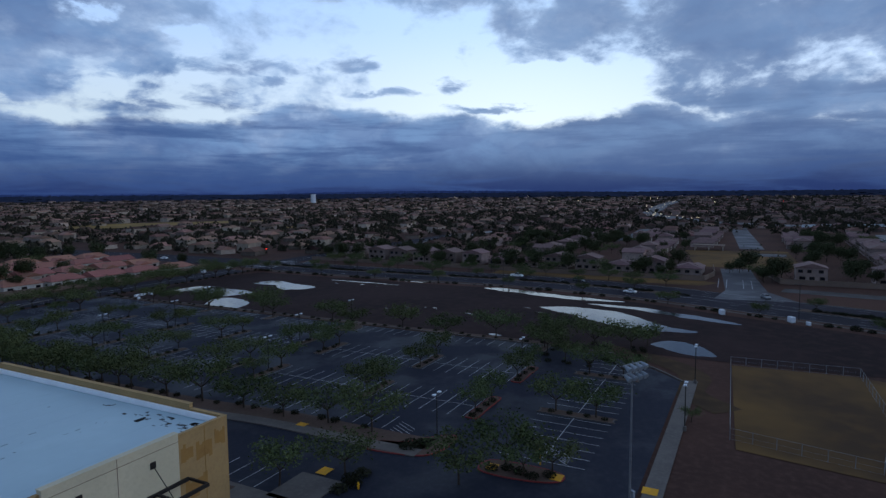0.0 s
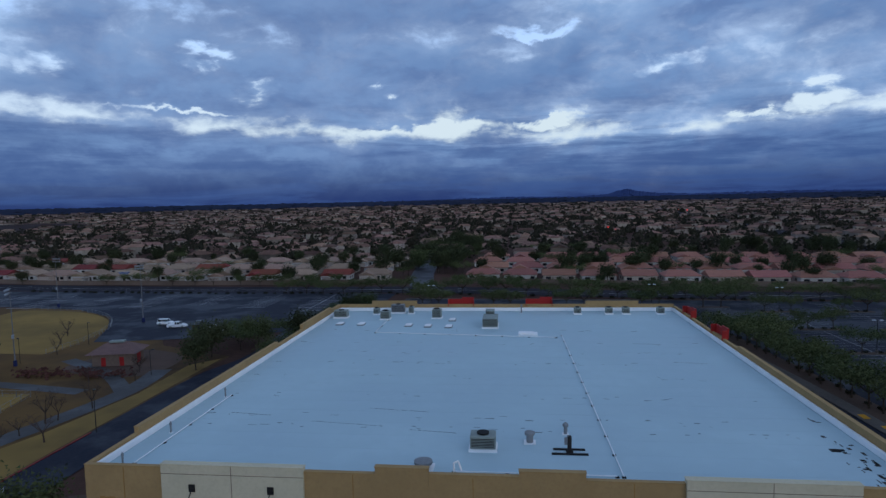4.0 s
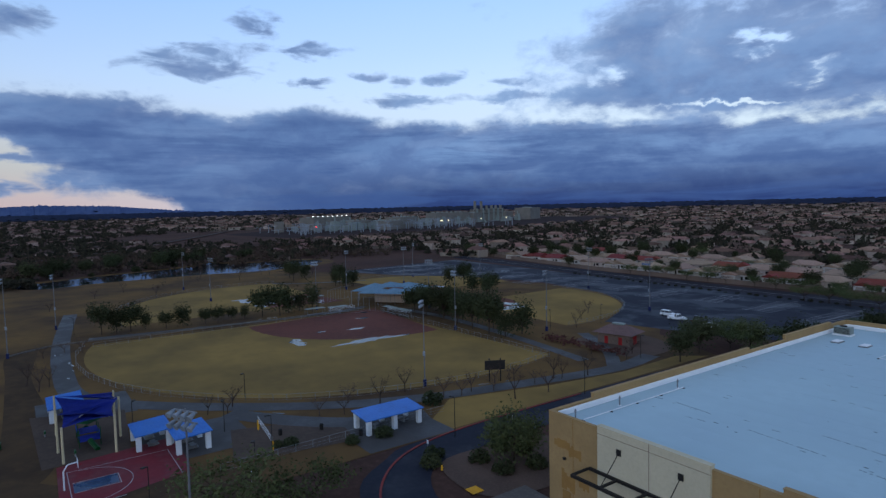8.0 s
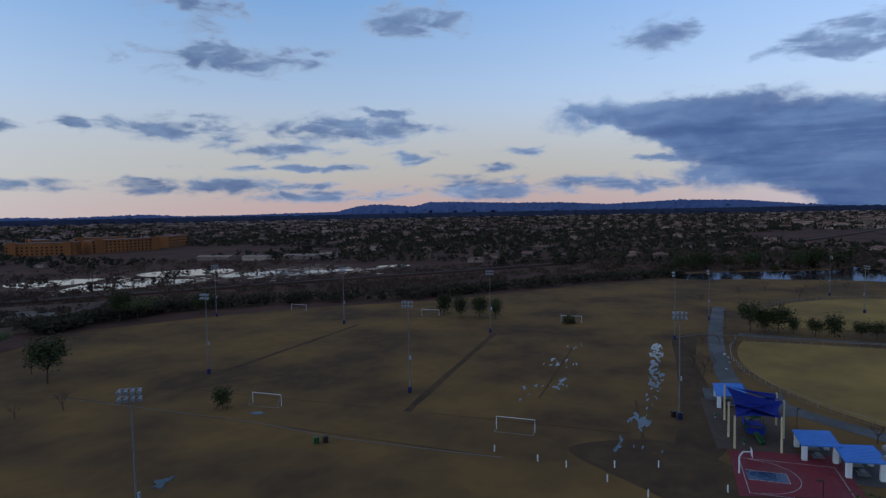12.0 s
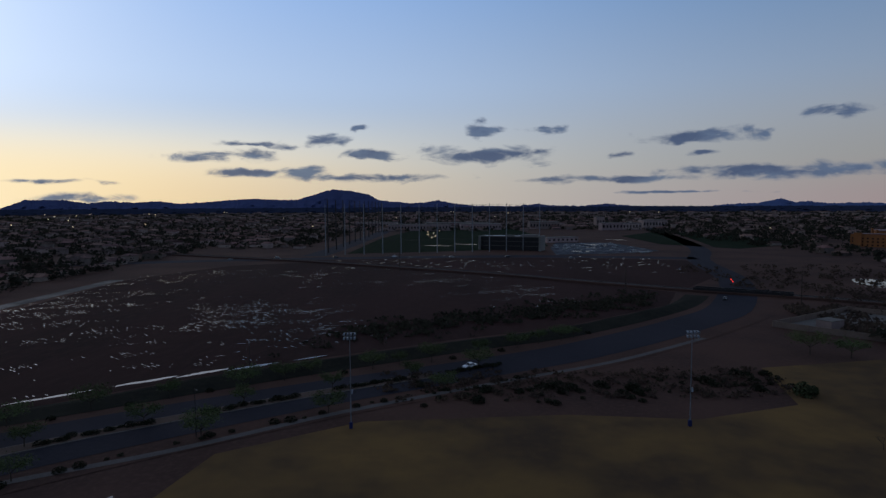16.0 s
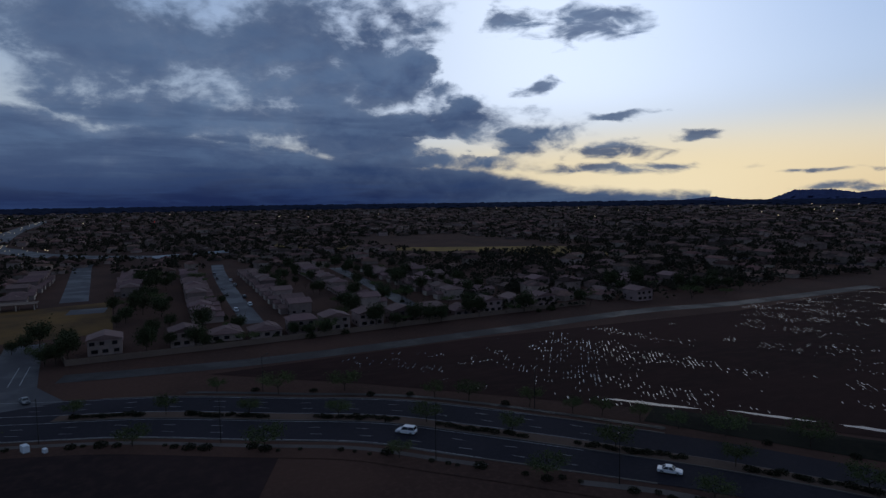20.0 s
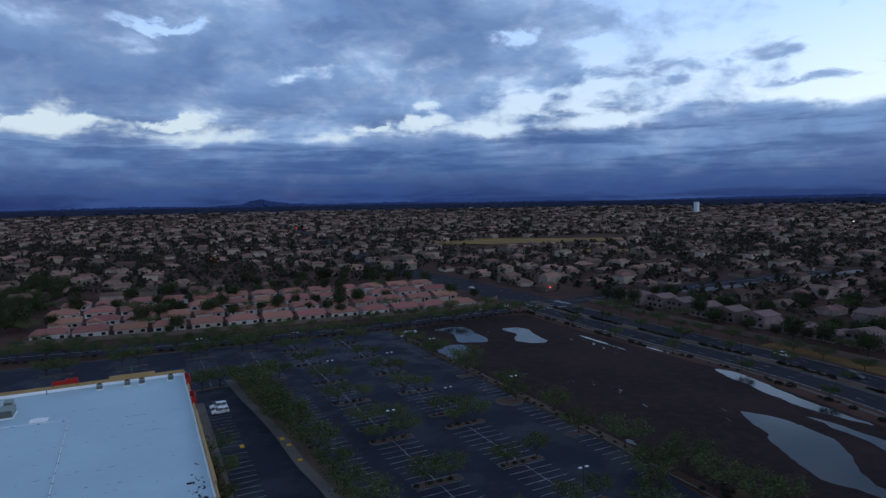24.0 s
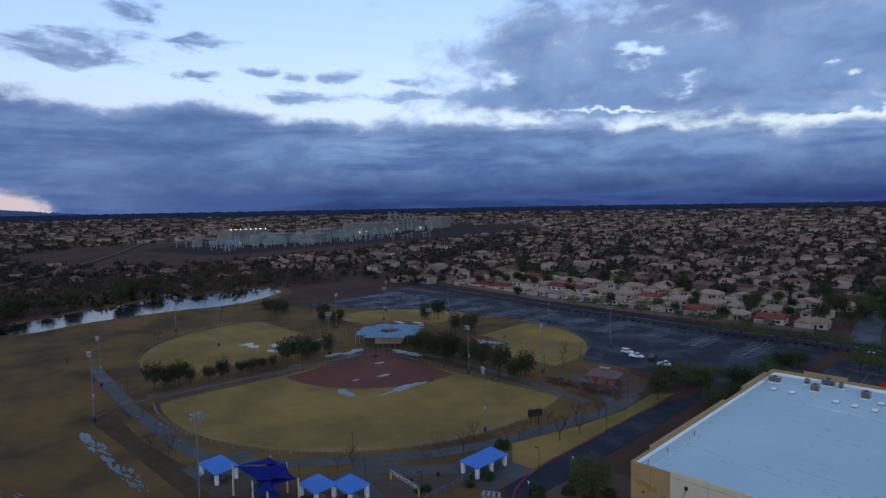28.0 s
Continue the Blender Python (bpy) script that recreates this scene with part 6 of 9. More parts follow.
for x, y in ((-3, -1.5), (-3, 1.5), (0, -1.5), (0, 1.5), (3, -1.5), (3, 1.5)):
    part("post", tube(bmesh.new(), (x, y, 0), (x, y, 3.0), 0.07, sides=7), GREEN, t)
part("deck", boxes((-3, 0, -1.5, 1.5, 1.4, 1.5), (0, 3, -1.5, 1.5, 1.0, 1.1)), CANVAS, t)
part("roof", tube(bmesh.new(), (-1.5, 0, 3.0), (-1.5, 0, 4.0), 2.2, 0.1, 4), GREEN, t)
for a, b in (((-3, 0, 1.4), (-5.8, -0.6, 0.2)), ((3, 0, 1.1), (5.4, 0.8, 0.2))):
    part("slide", tube(bmesh.new(), a, b, 0.42, 0.42, 8), GREEN, t)
part("panel", boxes((-3, -0.2, -1.56, -1.5, 1.5, 2.4), (0.2, 3, 1.5, 1.56, 1.1, 2.0)), CANVAS, t)
for x, y in ((-97, 15), (-80, 8.5), (-93, 5)):
    t = thing("spring_rider", "small green spring rider in the play area", "play equipment", pose(x, y, 0.07), "spring riders")
    part("spring", tube(bmesh.new(), (0, 0, 0), (0, 0, 0.5), 0.12, sides=8), STEEL, t)
    part("body", boxes((-0.5, 0.5, -0.15, 0.15, 0.5, 1.0), bevel=0.1), GREEN, t)
# volleyball court
patch("sand_court", [(-76, 31), (-62, 27.5), (-58.5, 46), (-70, 48)], 0.068, SAND, False, "brown sand volleyball court", "ground")
t = thing("volleyball_net", "volleyball net between yellow padded posts", "net", pose(0, 0, 0.06))
for x, y in ((-73.0, 34.8), (-62.2, 33.5)):
    part("post", tube(bmesh.new(), (x, y, 0), (x, y, 2.5), 0.05, sides=6), STEEL, t)
    part("pad", tube(bmesh.new(), (x, y, 0.1), (x, y, 1.8), 0.16, sides=8), YELLOW, t)
net = bmesh.new()
for z in (1.5, 1.7, 1.9, 2.1, 2.3, 2.42):
    tube(net, (-73, 34.8, z), (-62.2, 33.5, z), 0.03 if z > 2.4 else 0.012, sides=4)
for k in range(28):
    p = Vector((-73, 34.8, 1.5)).lerp(Vector((-62.2, 33.5, 1.5)), k / 27)
    tube(net, p, p + Vector((0, 0, 0.92)), 0.01, sides=3)
part("mesh", net, LAMPWHITE, t)
for x, y in ((-66.5, 43.5), (-59.8, 47.5), (-68.5, 37.0)):
    t = thing("waste_bin", "dark round litter bin on the paving", "bin", pose(x, y, 0.06), "litter bins")
    part("drum", tube(bmesh.new(), (0, 0, 0), (0, 0, 0.9), 0.32, 0.34, 12), DARK, t)
    part("lid", tube(bmesh.new(), (0, 0, 0.9), (0, 0, 1.05), 0.36, 0.2, 12), BLACK, t)
for x, y, c in ((-59.0, -63.4, GREEN), (-59.8, -62.0, DARK), (-91.0, -1.4, GREEN), (-91.6, -2.6, DARK), (-38.4, 0, GREEN)):
    t = thing("waste_bin", "rolling litter bin standing on the grass", "bin", pose(x, y, 0.03, 0, 0, RNG.uniform(0, 90)), "rolling bins")
    part("body", boxes((-0.4, 0.4, -0.4, 0.4, 0, 1.1), bevel=0.06), c, t)
    part("lid", boxes((-0.43, 0.43, -0.43, 0.43, 1.1, 1.2), bevel=0.03), c, t)


def park_lamp(x, y, h=5.2):
    t = thing("park_lamp", "dark shoebox lamp on a slim post", "lamp post", pose(x, y, 0.03, 0, 0, RNG.uniform(0, 360)), "park path lamps")
    part("pole", tube(bmesh.new(), (0, 0, 0), (0, 0, h), 0.07, 0.055, 8), DARK, t)
    part("arm", boxes((0, 0.5, -0.04, 0.04, h - 0.1, h)), DARK, t)
    part("lamp_head", boxes((0.3, 0.95, -0.22, 0.22, h - 0.02, h + 0.13), bevel=0.03), DARK, t)


for x, y, h in ((-82.6, 17.0, 6.2), (-92.5, 38.6, 5.0), (-60.7, 32.9, 6.5), (-54.8, 28.4, 5.5), (-49.6, 59.3, 6.6), (-51.5, 92.4, 6.8), (-76.0, 30.0, 5.2), (-62, 124, 5.5), (-190, 16, 5.5), (-100, 132, 6.0), (-96, 150, 6.0), (-56, 15, 5.0)):
    park_lamp(x, y, h)
t = thing("scoreboard", "dark scoreboard on two posts seen from behind", "scoreboard", pose(-69.5, 84.6, 0, 0, 0, 60))
for x in (-1.2, 1.2):
    part("post", boxes((x - 0.12, x + 0.12, -0.12, 0.12, 0, 5.0)), DARK, t)
part("board", boxes((-2.2, 2.2, -0.2, -0.12, 2.6, 4.6), bevel=0.02), DARK, t)
for x, y in ((-47.6, 52.6), (-47.5, 70), (-53.5, 27.4)):
    t = thing("sign_post", "small white sign on a thin post", "sign", pose(x, y, 0.03), "small park signs")
    part("post", tube(bmesh.new(), (0, 0, 0), (0, 0, 1.5), 0.035, sides=6), STEEL, t)
    part("plate", boxes((-0.2, 0.2, -0.02, 0.02, 1.2, 1.8)), LAMPWHITE, t)


# ---- tall floodlights and goals ----
def floodlight(h):
    t = thing("floodlight_pole", "tall concrete sports floodlight with a cluster of pale lamps", "floodlight")
    part("pole", tube(bmesh.new(), (0, 0, 0), (0, 0, h), 0.15, 0.075, 10), POLE, t)
    part("pole_box", boxes((-0.36, 0.36, -0.34, 0.34, 0, 1.4), bevel=0.05), NAVY, t, "blue padded box round the foot")
    part("control_box", boxes((0.18, 0.5, -0.25, 0.25, h * 0.36, h * 0.36 + 0.9), bevel=0.03), FLOODHEAD, t)
    for z in (h - 0.2, h - 1.1):
        arm = part("crossarm", boxes((-1.3, 1.3, -0.06, 0.06, z - 0.06, z + 0.06)), STEEL, t)
        for k in range(4):
            x = -1.14 + 0.76 * k
            bm = tube(tube(bmesh.new(), (x, -0.1, z - 0.05), (x, -0.35, z - 0.12), 0.12, 0.2, 10), (x, -0.35, z - 0.12), (x, -0.75, z - 0.32), 0.18, 0.30, 10)
            part("lamp", bm, FLOODHEAD, arm)
    return t


NAVY = surface("navy_padding", ((0.012, 0.018, 0.075), (0.010, 0.015, 0.06), (0.016, 0.024, 0.09)), 0.7, 3.0, 0.4)
tall = floodlight(21.3)
tall.matrix_basis = pose(-92, -59, 0, 0, 0, 90)
tagged(tall, group="floodlight poles")
for x, y, r in ((-163, -59, 90), (-92.5, -116, 90), (-165, -116, 90), (-20, -145, 180), (54, -146, 180), (-90.4, -1.6, 90), (-20, -64, 120), (-167, -176, 135), (-166.5, -0.6, 0), (-24.5, 13.5, 30), (59.5, 12, -30)):
    copy_thing(tall, pose(x, y, 0, 0, 0, r))
low = floodlight(18.2)
tagged(low, group="floodlight poles")
low.matrix_basis = pose(-233, 68, 0, 0, 0, 200)
for x, y, r in ((-76.2, 71.1, -40), (-182, 93, 30), (-156, 126, 70), (-99, 129.5, -60), (-281, 67.6, 180), (-225, 126.4, 120), (-224, 157, 90), (-214, 197, 180), (-205, 12, 0), (-118, 110, -10), (-244, 175, 150), (-150, 206, 180), (-100, 180, 240)):
    copy_thing(low, pose(x, y, 0, 0, 0, r))


def goal(m):
    t = thing("football_goal", "white tubular football goal on worn grass", "goal", m, "football goals")
    part("post", tube(bmesh.new(), (0, -3.66, 0), (0, -3.66, 2.44), 0.055, sides=8), LAMPWHITE, t)
    part("post", tube(bmesh.new(), (0, 3.66, 0), (0, 3.66, 2.44), 0.055, sides=8), LAMPWHITE, t)
    part("crossbar", tube(bmesh.new(), (0, -3.73, 2.44), (0, 3.73, 2.44), 0.055, sides=8), LAMPWHITE, t)
    for y in (-3.66, 3.66):
        part("stay", tube(tube(bmesh.new(), (0, y, 2.44), (1.6, y, 0.05), 0.035, sides=6), (1.6, y, 0.05), (0, y, 0.05), 0.035, sides=6), STEEL, t)
    part("base_bar", tube(bmesh.new(), (1.6, -3.66, 0.05), (1.6, 3.66, 0.05), 0.035, sides=6), STEEL, t)
    return t


g0 = goal(pose(-75.3, -30.6, 0.02))
for x, y, r in ((-75.4, -85.7, 0), (-189.5, -151.5, 180), (-189.2, -90.7, 180), (-188, -35.3, 180)):
    copy_thing(g0, pose(x, y, 0.02, 0, 0, r))
# faint lines of bare earth on the playing fields
bm = bmesh.new()
for a, b, w in (((-79.5, -54.6), (-162, -57.4), 1.8), ((-78, -115), (-165, -110), 1.8), ((-66.5, -139), (-65, -84), 0.5), ((-65, -84), (-62.5, -30), 0.4), ((-80, -10), (-80, -50), 0.4), ((-80, -62), (-80, -108), 0.4), ((-96, -30), (-150, -29.5), 0.5), ((-100, -10), (-78, -8), 0.5)):
    a, b = Vector(a), Vector(b)
    d = (b - a).normalized()
    n = Vector((-d.y, d.x)) * w
    m = 14
    rows = [[bm.verts.new((*(a.lerp(b, k / m) + n * s * (1 + 0.5 * noise.noise(Vector((k * 0.9, s, a.x))))), 0.045)) for k in range(m + 1)] for s in (-0.5, 0.5)]
    for k in range(m):
        bm.faces.new((rows[0][k], rows[0][k + 1], rows[1][k + 1], rows[1][k]))
tagged(part("bare_lines", bm, BARE), "worn earth lines across the grass", "ground", kind="stuff")
kerbline = curve([(-66, -139), (-65, -84), (-62.5, -60), (-62.5, -30)], 8)
tagged(part("kerb", ribbon(kerbline, -0.12, 0.12, 0.1, 0.0), CONCRETE, kind="structure"), "thin concrete edging across the grass", "kerb")
for x, y in ((-64.7, -31.9), (-62.9, -24.1), (-61.7, -19.3), (-58.5, -12.7), (-55.1, -6.8), (-51.0, -1.0), (-66, -5.4), (-64, -12), (-60, 4)):
    t = thing("bollard", "short white bollard post", "bollard", pose(x, y, 0.03), "white bollards")
    part("post", tube(bmesh.new(), (0, 0, 0), (0, 0, 1.1), 0.11, 0.1, 8), LAMPWHITE, t)
for x, y, k, s in ((-74, -150, "dense1", 1.15), (-58, -165, "shrub2", 1.4), (-79.5, -163, "bare0", 1.0), (-70, -93, "slim0", 0.75), (-195, -87, "slim0", 1.15), (-188, -78, "slim1", 1.0), (-191, -71, "slim0", 1.2), (-189, -64, "slim1", 1.0), (-59.4, -126, "bare1", 0.8), (-52.4, -131, "bare0", 0.7), (-46, 22, "palo3", 1.2), (-41, 30, "palo1", 1.1), (-36, 24, "thin1", 1.2), (-147, -206, "dense1", 1.2), (-152, -202, "palo3", 1.4), (-171, -187, "dense0", 1.1), (-95, -201, "palo1", 1.1), (-85, -206, "palo2", 1.2), (-186, -36, "shrub2", 1.2)):
    G.put(k, x, y, s)
# low red-brown brush by the field corner
for k in range(90):
    x, y = RNG.uniform(-60, 40), 0
    y = -158 - 8 * RNG.random() - max(0, -x - 10) * 0.25 - RNG.uniform(0, 14)
    G.put(RNG.choice(("shrub0", "shrub1")), x, y, RNG.uniform(0.7, 1.5), 0, "scrub along the road")
# pond with bank and reeds
patch("pond_bank", [(-330, -10), (-364, -8), (-392, 40), (-410, 90), (-436, 116), (-414, 136), (-402, 184), (-366, 186), (-334, 144), (-330, 108), (-332, 50)], 0.03, GRASS2, True, "bare brown bank of the pond", "ground")
patch("pond", [(-336, 12), (-345, 45), (-346, 95), (-341, 112), (-344, 141), (-369, 178), (-397, 177), (-407, 128), (-428, 117), (-402, 92), (-384, 42), (-360, 2)], 0.05, WATER, True, "still pond mirroring the evening sky", "pond")
for k in range(60):
    a = k / 60
    p = Vector((-374, -5)).lerp(Vector((-420, 150)), a)
    G.put(RNG.choice(("shrub2", "bare0", "bare1", "shrub2", "dense0")), p.x - RNG.uniform(2, 25), p.y + RNG.uniform(-6, 6), RNG.uniform(0.8, 1.4), 0, "trees behind the pond")
for x, y in ((-337, 70), (-335, 76), (-331, 82), (-338, 64), (-333, 88), (-318, 118)):
    G.put("bare%d" % RNG.randint(0, 1), x, y, 1.0, 0, "trees behind the pond")

# ---- kerbs, medians and markings of the arterial road ----
south = [p for p in artery if -190 < p.y < -10]
north = [p for p in artery if p.y > 22]
for run in (south, north):
    t = thing("median", "raised planted median in the arterial road", "median", kind="structure")
    part("kerb", ribbon(run, -2.3, 2.3, 0.17, 0.02), CONCRETE, t)
    part("planting_bed", ribbon(run, -2.0, 2.0, 0.20), GRAVEL, t)
for d in (1, -1):
    for run in ([p for p in artery if -130 < p.y < -14], [p for p in artery if 22 < p.y < 218]) if d > 0 else ([p for p in artery[2:] if p.y > -130],):
        tagged(part("kerb", ribbon(run, kerb_at(d, -0.2), kerb_at(d, 0.2), 0.17, 0.0), CONCRETE, kind="structure"), "concrete kerb along the arterial road", "kerb")
bm = bmesh.new()


def dashes(line, d, on, off, w=0.12, z=0.045):
    side = beside(line, d)
    gone = 0.0
    for a, b in zip(side, side[1:]):
        L = (b - a).length
        s = -gone
        while s < L:
            p, q = max(s, 0), min(s + on, L)
            if q > p:
                w0 = (b - a).normalized()
                n = Vector((-w0.y, w0.x)) * w / 2
                c, e = a + w0 * p, a + w0 * q
                bm.faces.new([bm.verts.new((v.x, v.y, z)) for v in (c - n, e - n, e + n, c + n)])
            s += on + off
        gone = (L - s) % (on + off) if s > L else 0
        gone = L - (s - on - off)


for d in (-10.8, -6.6, 6.6, 10.8):
    dashes([p for p in artery if p.y > -120], d, 3.0, 9.0)
for d in (-14.2, -2.9, 2.9, 14.2):
    dashes([p for p in artery if p.y > -120], d, 60.0, 0.4, 0.14)
for d in (-10, -6, 6, 10):
    dashes(artery_n, d, 3.0, 9.0)
dashes(cross, 0.0, 60.0, 0.4, 0.25)
for d in (-4.2, 4.2):
    dashes(cross, d, 3.0, 9.0)
for k in range(9):
    for x, y in ((258, 226 + 1.6 * k), (236, 226 + 1.6 * k)):
        bm.faces.new([bm.verts.new((x + dx, y + dy, 0.05)) for dx, dy in ((-1.6, -0.3), (1.6, -0.3), (1.6, 0.3), (-1.6, 0.3))])
    x = 235 + 2.1 * k
    bm.faces.new([bm.verts.new((x + dx, 222 + dy, 0.05)) for dx, dy in ((-0.3, -1.6), (0.3, -1.6), (0.3, 1.6), (-0.3, 1.6))])
for y in (2, 5, 11, 14):
    bm.faces.new([bm.verts.new((x, y + dy, 0.052)) for x, dy in ((256, -0.1), (280, 0.6), (280, 0.8), (256, 0.1))])
tagged(part("road_markings", bm, PAINT), "white and worn painted lane markings", "road marking", kind="stuff")

# verges: bare earth bands, gravel, shrubs
tagged(part("verge", ribbon(artery, kerb_at(-1, 9), kerb_at(-1, 0.3), 0.05), EARTH, kind="structure"), "bare earth verge beside the arterial road", "ground")
tagged(part("footpath", ribbon([p for p in artery if -110 < p.y < 215], kerb_at(-1, 3.8), kerb_at(-1, 2.0), 0.075), GRAVEL2, kind="structure"), "pale concrete footpath along the road", "pavement")
tagged(part("footpath", ribbon([p for p in artery if -130 < p.y < -30], kerb_at(1, 2.4), kerb_at(1, 4.2), 0.07), TRACK, kind="structure"), "pale concrete footpath along the field", "pavement")
tagged(part("footpath", ribbon(curve([(128, -106), (114, -120), (88, -135), (58, -156), (16, -180), (-22, -201), (-62, -231)], 5), -1.1, 1.1, 0.08), GRAVEL2, kind="structure"), "pale footpath along the park's edge", "pavement")
crest = curve([(150, -146), (116, -168), (80, -191), (29, -220), (-16, -244), (-76, -295), (-104, -334)], 6)
bm = bmesh.new()
rows = []
for d, z in ((-7.0, 0.02), (-4.6, 0.7), (-0.8, 2.0), (0.6, 2.05), (5.0, 0.02)):
    side = beside(crest, d)
    n = len(side) - 1
    rows.append([bm.verts.new((p.x, p.y, 0.02 + (z - 0.02) * min(1.0, 4 * k / n, 5 * (n - k) / n) * (1 + 0.15 * noise.noise(Vector((p.x * 0.08, p.y * 0.08, d)))))) for k, p in enumerate(side)])
for A, B in zip(rows, rows[1:]):
    for k in range(len(A) - 1):
        bm.faces.new((A[k], A[k + 1], B[k + 1], B[k]))
bmesh.ops.recalc_face_normals(bm, faces=bm.faces)
tagged(part("bank", bm, BANK, kind="structure"), "dark grassy bank along the sunken road", "ground")


def along(line, step, d, jitter=0.5):
    side = beside(line, d)
    gone = step
    for a, b in zip(side, side[1:]):
        L = (b - a).length
        while gone < L:
            p = a.lerp(b, gone / L)
            yield p.x + RNG.uniform(-jitter, jitter), p.y + RNG.uniform(-jitter, jitter)
            gone += step
        gone -= L


near = [p for p in artery if -200 < p.y < 225]
k = 0
for x, y in along(near, 1.5, 0.0, 0.7):
    if 22 > y > -14:
        continue
    k += 1
    if k % 22 < 15:
        G.put("shrub1", x, y, RNG.uniform(0.6, 1.0), 0.15, "shrubs in the median")
    if k % 15 == 0:
        G.put(RNG.choice(("palo0", "thin0", "thin1")), x, y, RNG.uniform(0.8, 1.0), 0.15, "trees in the median")
k = 0
for x, y in along(near, 3.4, kerb_at(-1, 4.8), 0.9):
    k += 1
    if k % 6 < 4:
        G.put(RNG.choice(("shrub0", "shrub1")), x, y, RNG.uniform(0.6, 1.2), 0.03, "shrubs along the road")
    if k % 9 == 4:
        G.put(RNG.choice(("palo0", "palo1", "thin0")), x, y, RNG.uniform(0.8, 1.0), 0.03, "trees along the road")
for x, y in along([p for p in artery if -230 < p.y < -30], 9.0, kerb_at(1, 4.8), 1.5):
    G.put(RNG.choice(("palo0", "palo2", "thin1", "shrub1", "shrub1")), x, y, RNG.uniform(0.8, 1.0), 0, "trees along the field")
for x, y in along([p for p in artery if 25 < p.y < 215], 13.0, kerb_at(1, 2.5), 1.5):
    G.put(RNG.choice(("palo0", "palo2", "thin1")), x, y, RNG.uniform(0.8, 1.1), 0, "trees along the road")
for x, y in along(cross[8:], 8.0, -11.5, 1.5):
    if x < 225:
        G.put(RNG.choice(("palo0", "palo1", "palo2", "palo3")), x, y, RNG.uniform(0.9, 1.2), 0, "trees along the north road")
for x, y in along(cross[4:], 4.0, -10.5, 1.0):
    if x < 225:
        G.put("shrub0", x, y, RNG.uniform(0.9, 1.4), 0, "shrubs along the north road")
for x, y in along(cross[4:], 11.0, 11.0, 2.0):
    if x < 225 and not -36 < x < -8:
        G.put(RNG.choice(("palo0", "palo1", "thin0", "shrub2", "bare0")), x, y, RNG.uniform(0.8, 1.1), 0, "trees along the north road")


def block_wall(pts, h, label):
    t = thing("wall", label, "wall", kind="structure")
    bm = bmesh.new()
    caps = bmesh.new()
    line = [Vector(p) for p in pts]
    for a, b in zip(line, line[1:]):
        d = (b - a).normalized()
        n = Vector((-d.y, d.x)) * 0.12
        n2 = n * 1.4
        for target, off, z0, z1 in ((bm, n, 0, h), (caps, n2, h, h + 0.1)):
            v = [target.verts.new((p.x, p.y, z)) for z in (z0, z1) for p in (a - off, b - off, b + off, a + off)]
            for f in ((3, 2, 1, 0), (4, 5, 6, 7), (0, 1, 5, 4), (1, 2, 6, 5), (2, 3, 7, 6), (3, 0, 4, 7)):
                target.faces.new([v[i] for i in f])
    part("panel", bm, WALLTAN, t)
    part("coping", caps, WALLTAN, t)
    pier = mesh_of(boxes((-0.25, 0.25, -0.25, 0.25, 0, h + 0.25)), "pier")
    pier.materials.append(WALLTAN)
    for a, b in zip(line, line[1:]):
        n = max(1, round((b - a).length / 12))
        for k in range(n):
            p = a.lerp(b, k / n)
            share("pier", pier, t, pose(p.x, p.y, 0))


block_wall([(272, 225), (271, 136), (270, 60), (272, 20), (290, 17), (316, 19)], 2.0, "tan block wall behind the houses' back yards")
block_wall([(318, 0), (295, -4), (275, -8), (275, -53), (277, -107), (280, -160), (282, -235)], 2.0, "tan block wall along the houses' back yards")
block_wall([(-8, 268), (55, 256), (141, 248), (205, 245), (232, 262)], 2.0, "tan block wall behind the row of houses")
block_wall([(-340, 292), (-200, 266), (-127, 262), (-44, 264)], 2.0, "tan block wall behind the row of houses")
tagged(part("road_11", ribbon(curve([(-20, 246), (-26, 275), (-31, 330), (-32, 437), (-30, 560)], 5), -5.5, 5.5, 0.03), WETROAD, kind="structure"), "wet side street into the northern houses", "road")


def street_lamp(x, y, turn, h=10.5):
    t = thing("street_lamp", "tall grey street lamp with a long arm", "street lamp", pose(x, y, 0.03, 0, 0, turn), "street lamps")
    part("pole", tube(bmesh.new(), (0, 0, 0), (0, 0, h), 0.1, 0.07, 8), DARK, t)
    part("arm", tube(bmesh.new(), (0, 0, h - 0.3), (2.2, 0, h + 0.2), 0.045, sides=6), DARK, t)
    part("lamp_head", boxes((1.9, 2.8, -0.15, 0.15, h + 0.1, h + 0.28), bevel=0.04), DARK, t)


for x, y, r in ((181, -47, 130), (257, 48, 180), (200, -10, 150), (150, -86, 130), (124, -112, 130), (166, -122, 310), (214, -62, 310), (86, -180, 290), (86, -142, 120), (224, 90, 0), (260, 110, 180), (224, 160, 0), (260, 190, 180)):
    street_lamp(x, y, r)
for x, y, s in ((200, 10, 1.2), (196, -8, 1.3), (193.5, -12.0, 0.8), (205, 236, 1.6)):
    t = thing("utility_box", "white utility cabinet on the verge", "utility box", pose(x, y, 0.03, 0, 0, 25), "utility cabinets")
    part("cabinet", boxes((-s * 0.8, s * 0.8, -s * 0.5, s * 0.5, 0.1, s * 1.25), bevel=0.05), LAMPWHITE, t)
    part("plinth", boxes((-s * 0.9, s * 0.9, -s * 0.6, s * 0.6, 0, 0.12)), CONCRETE, t)
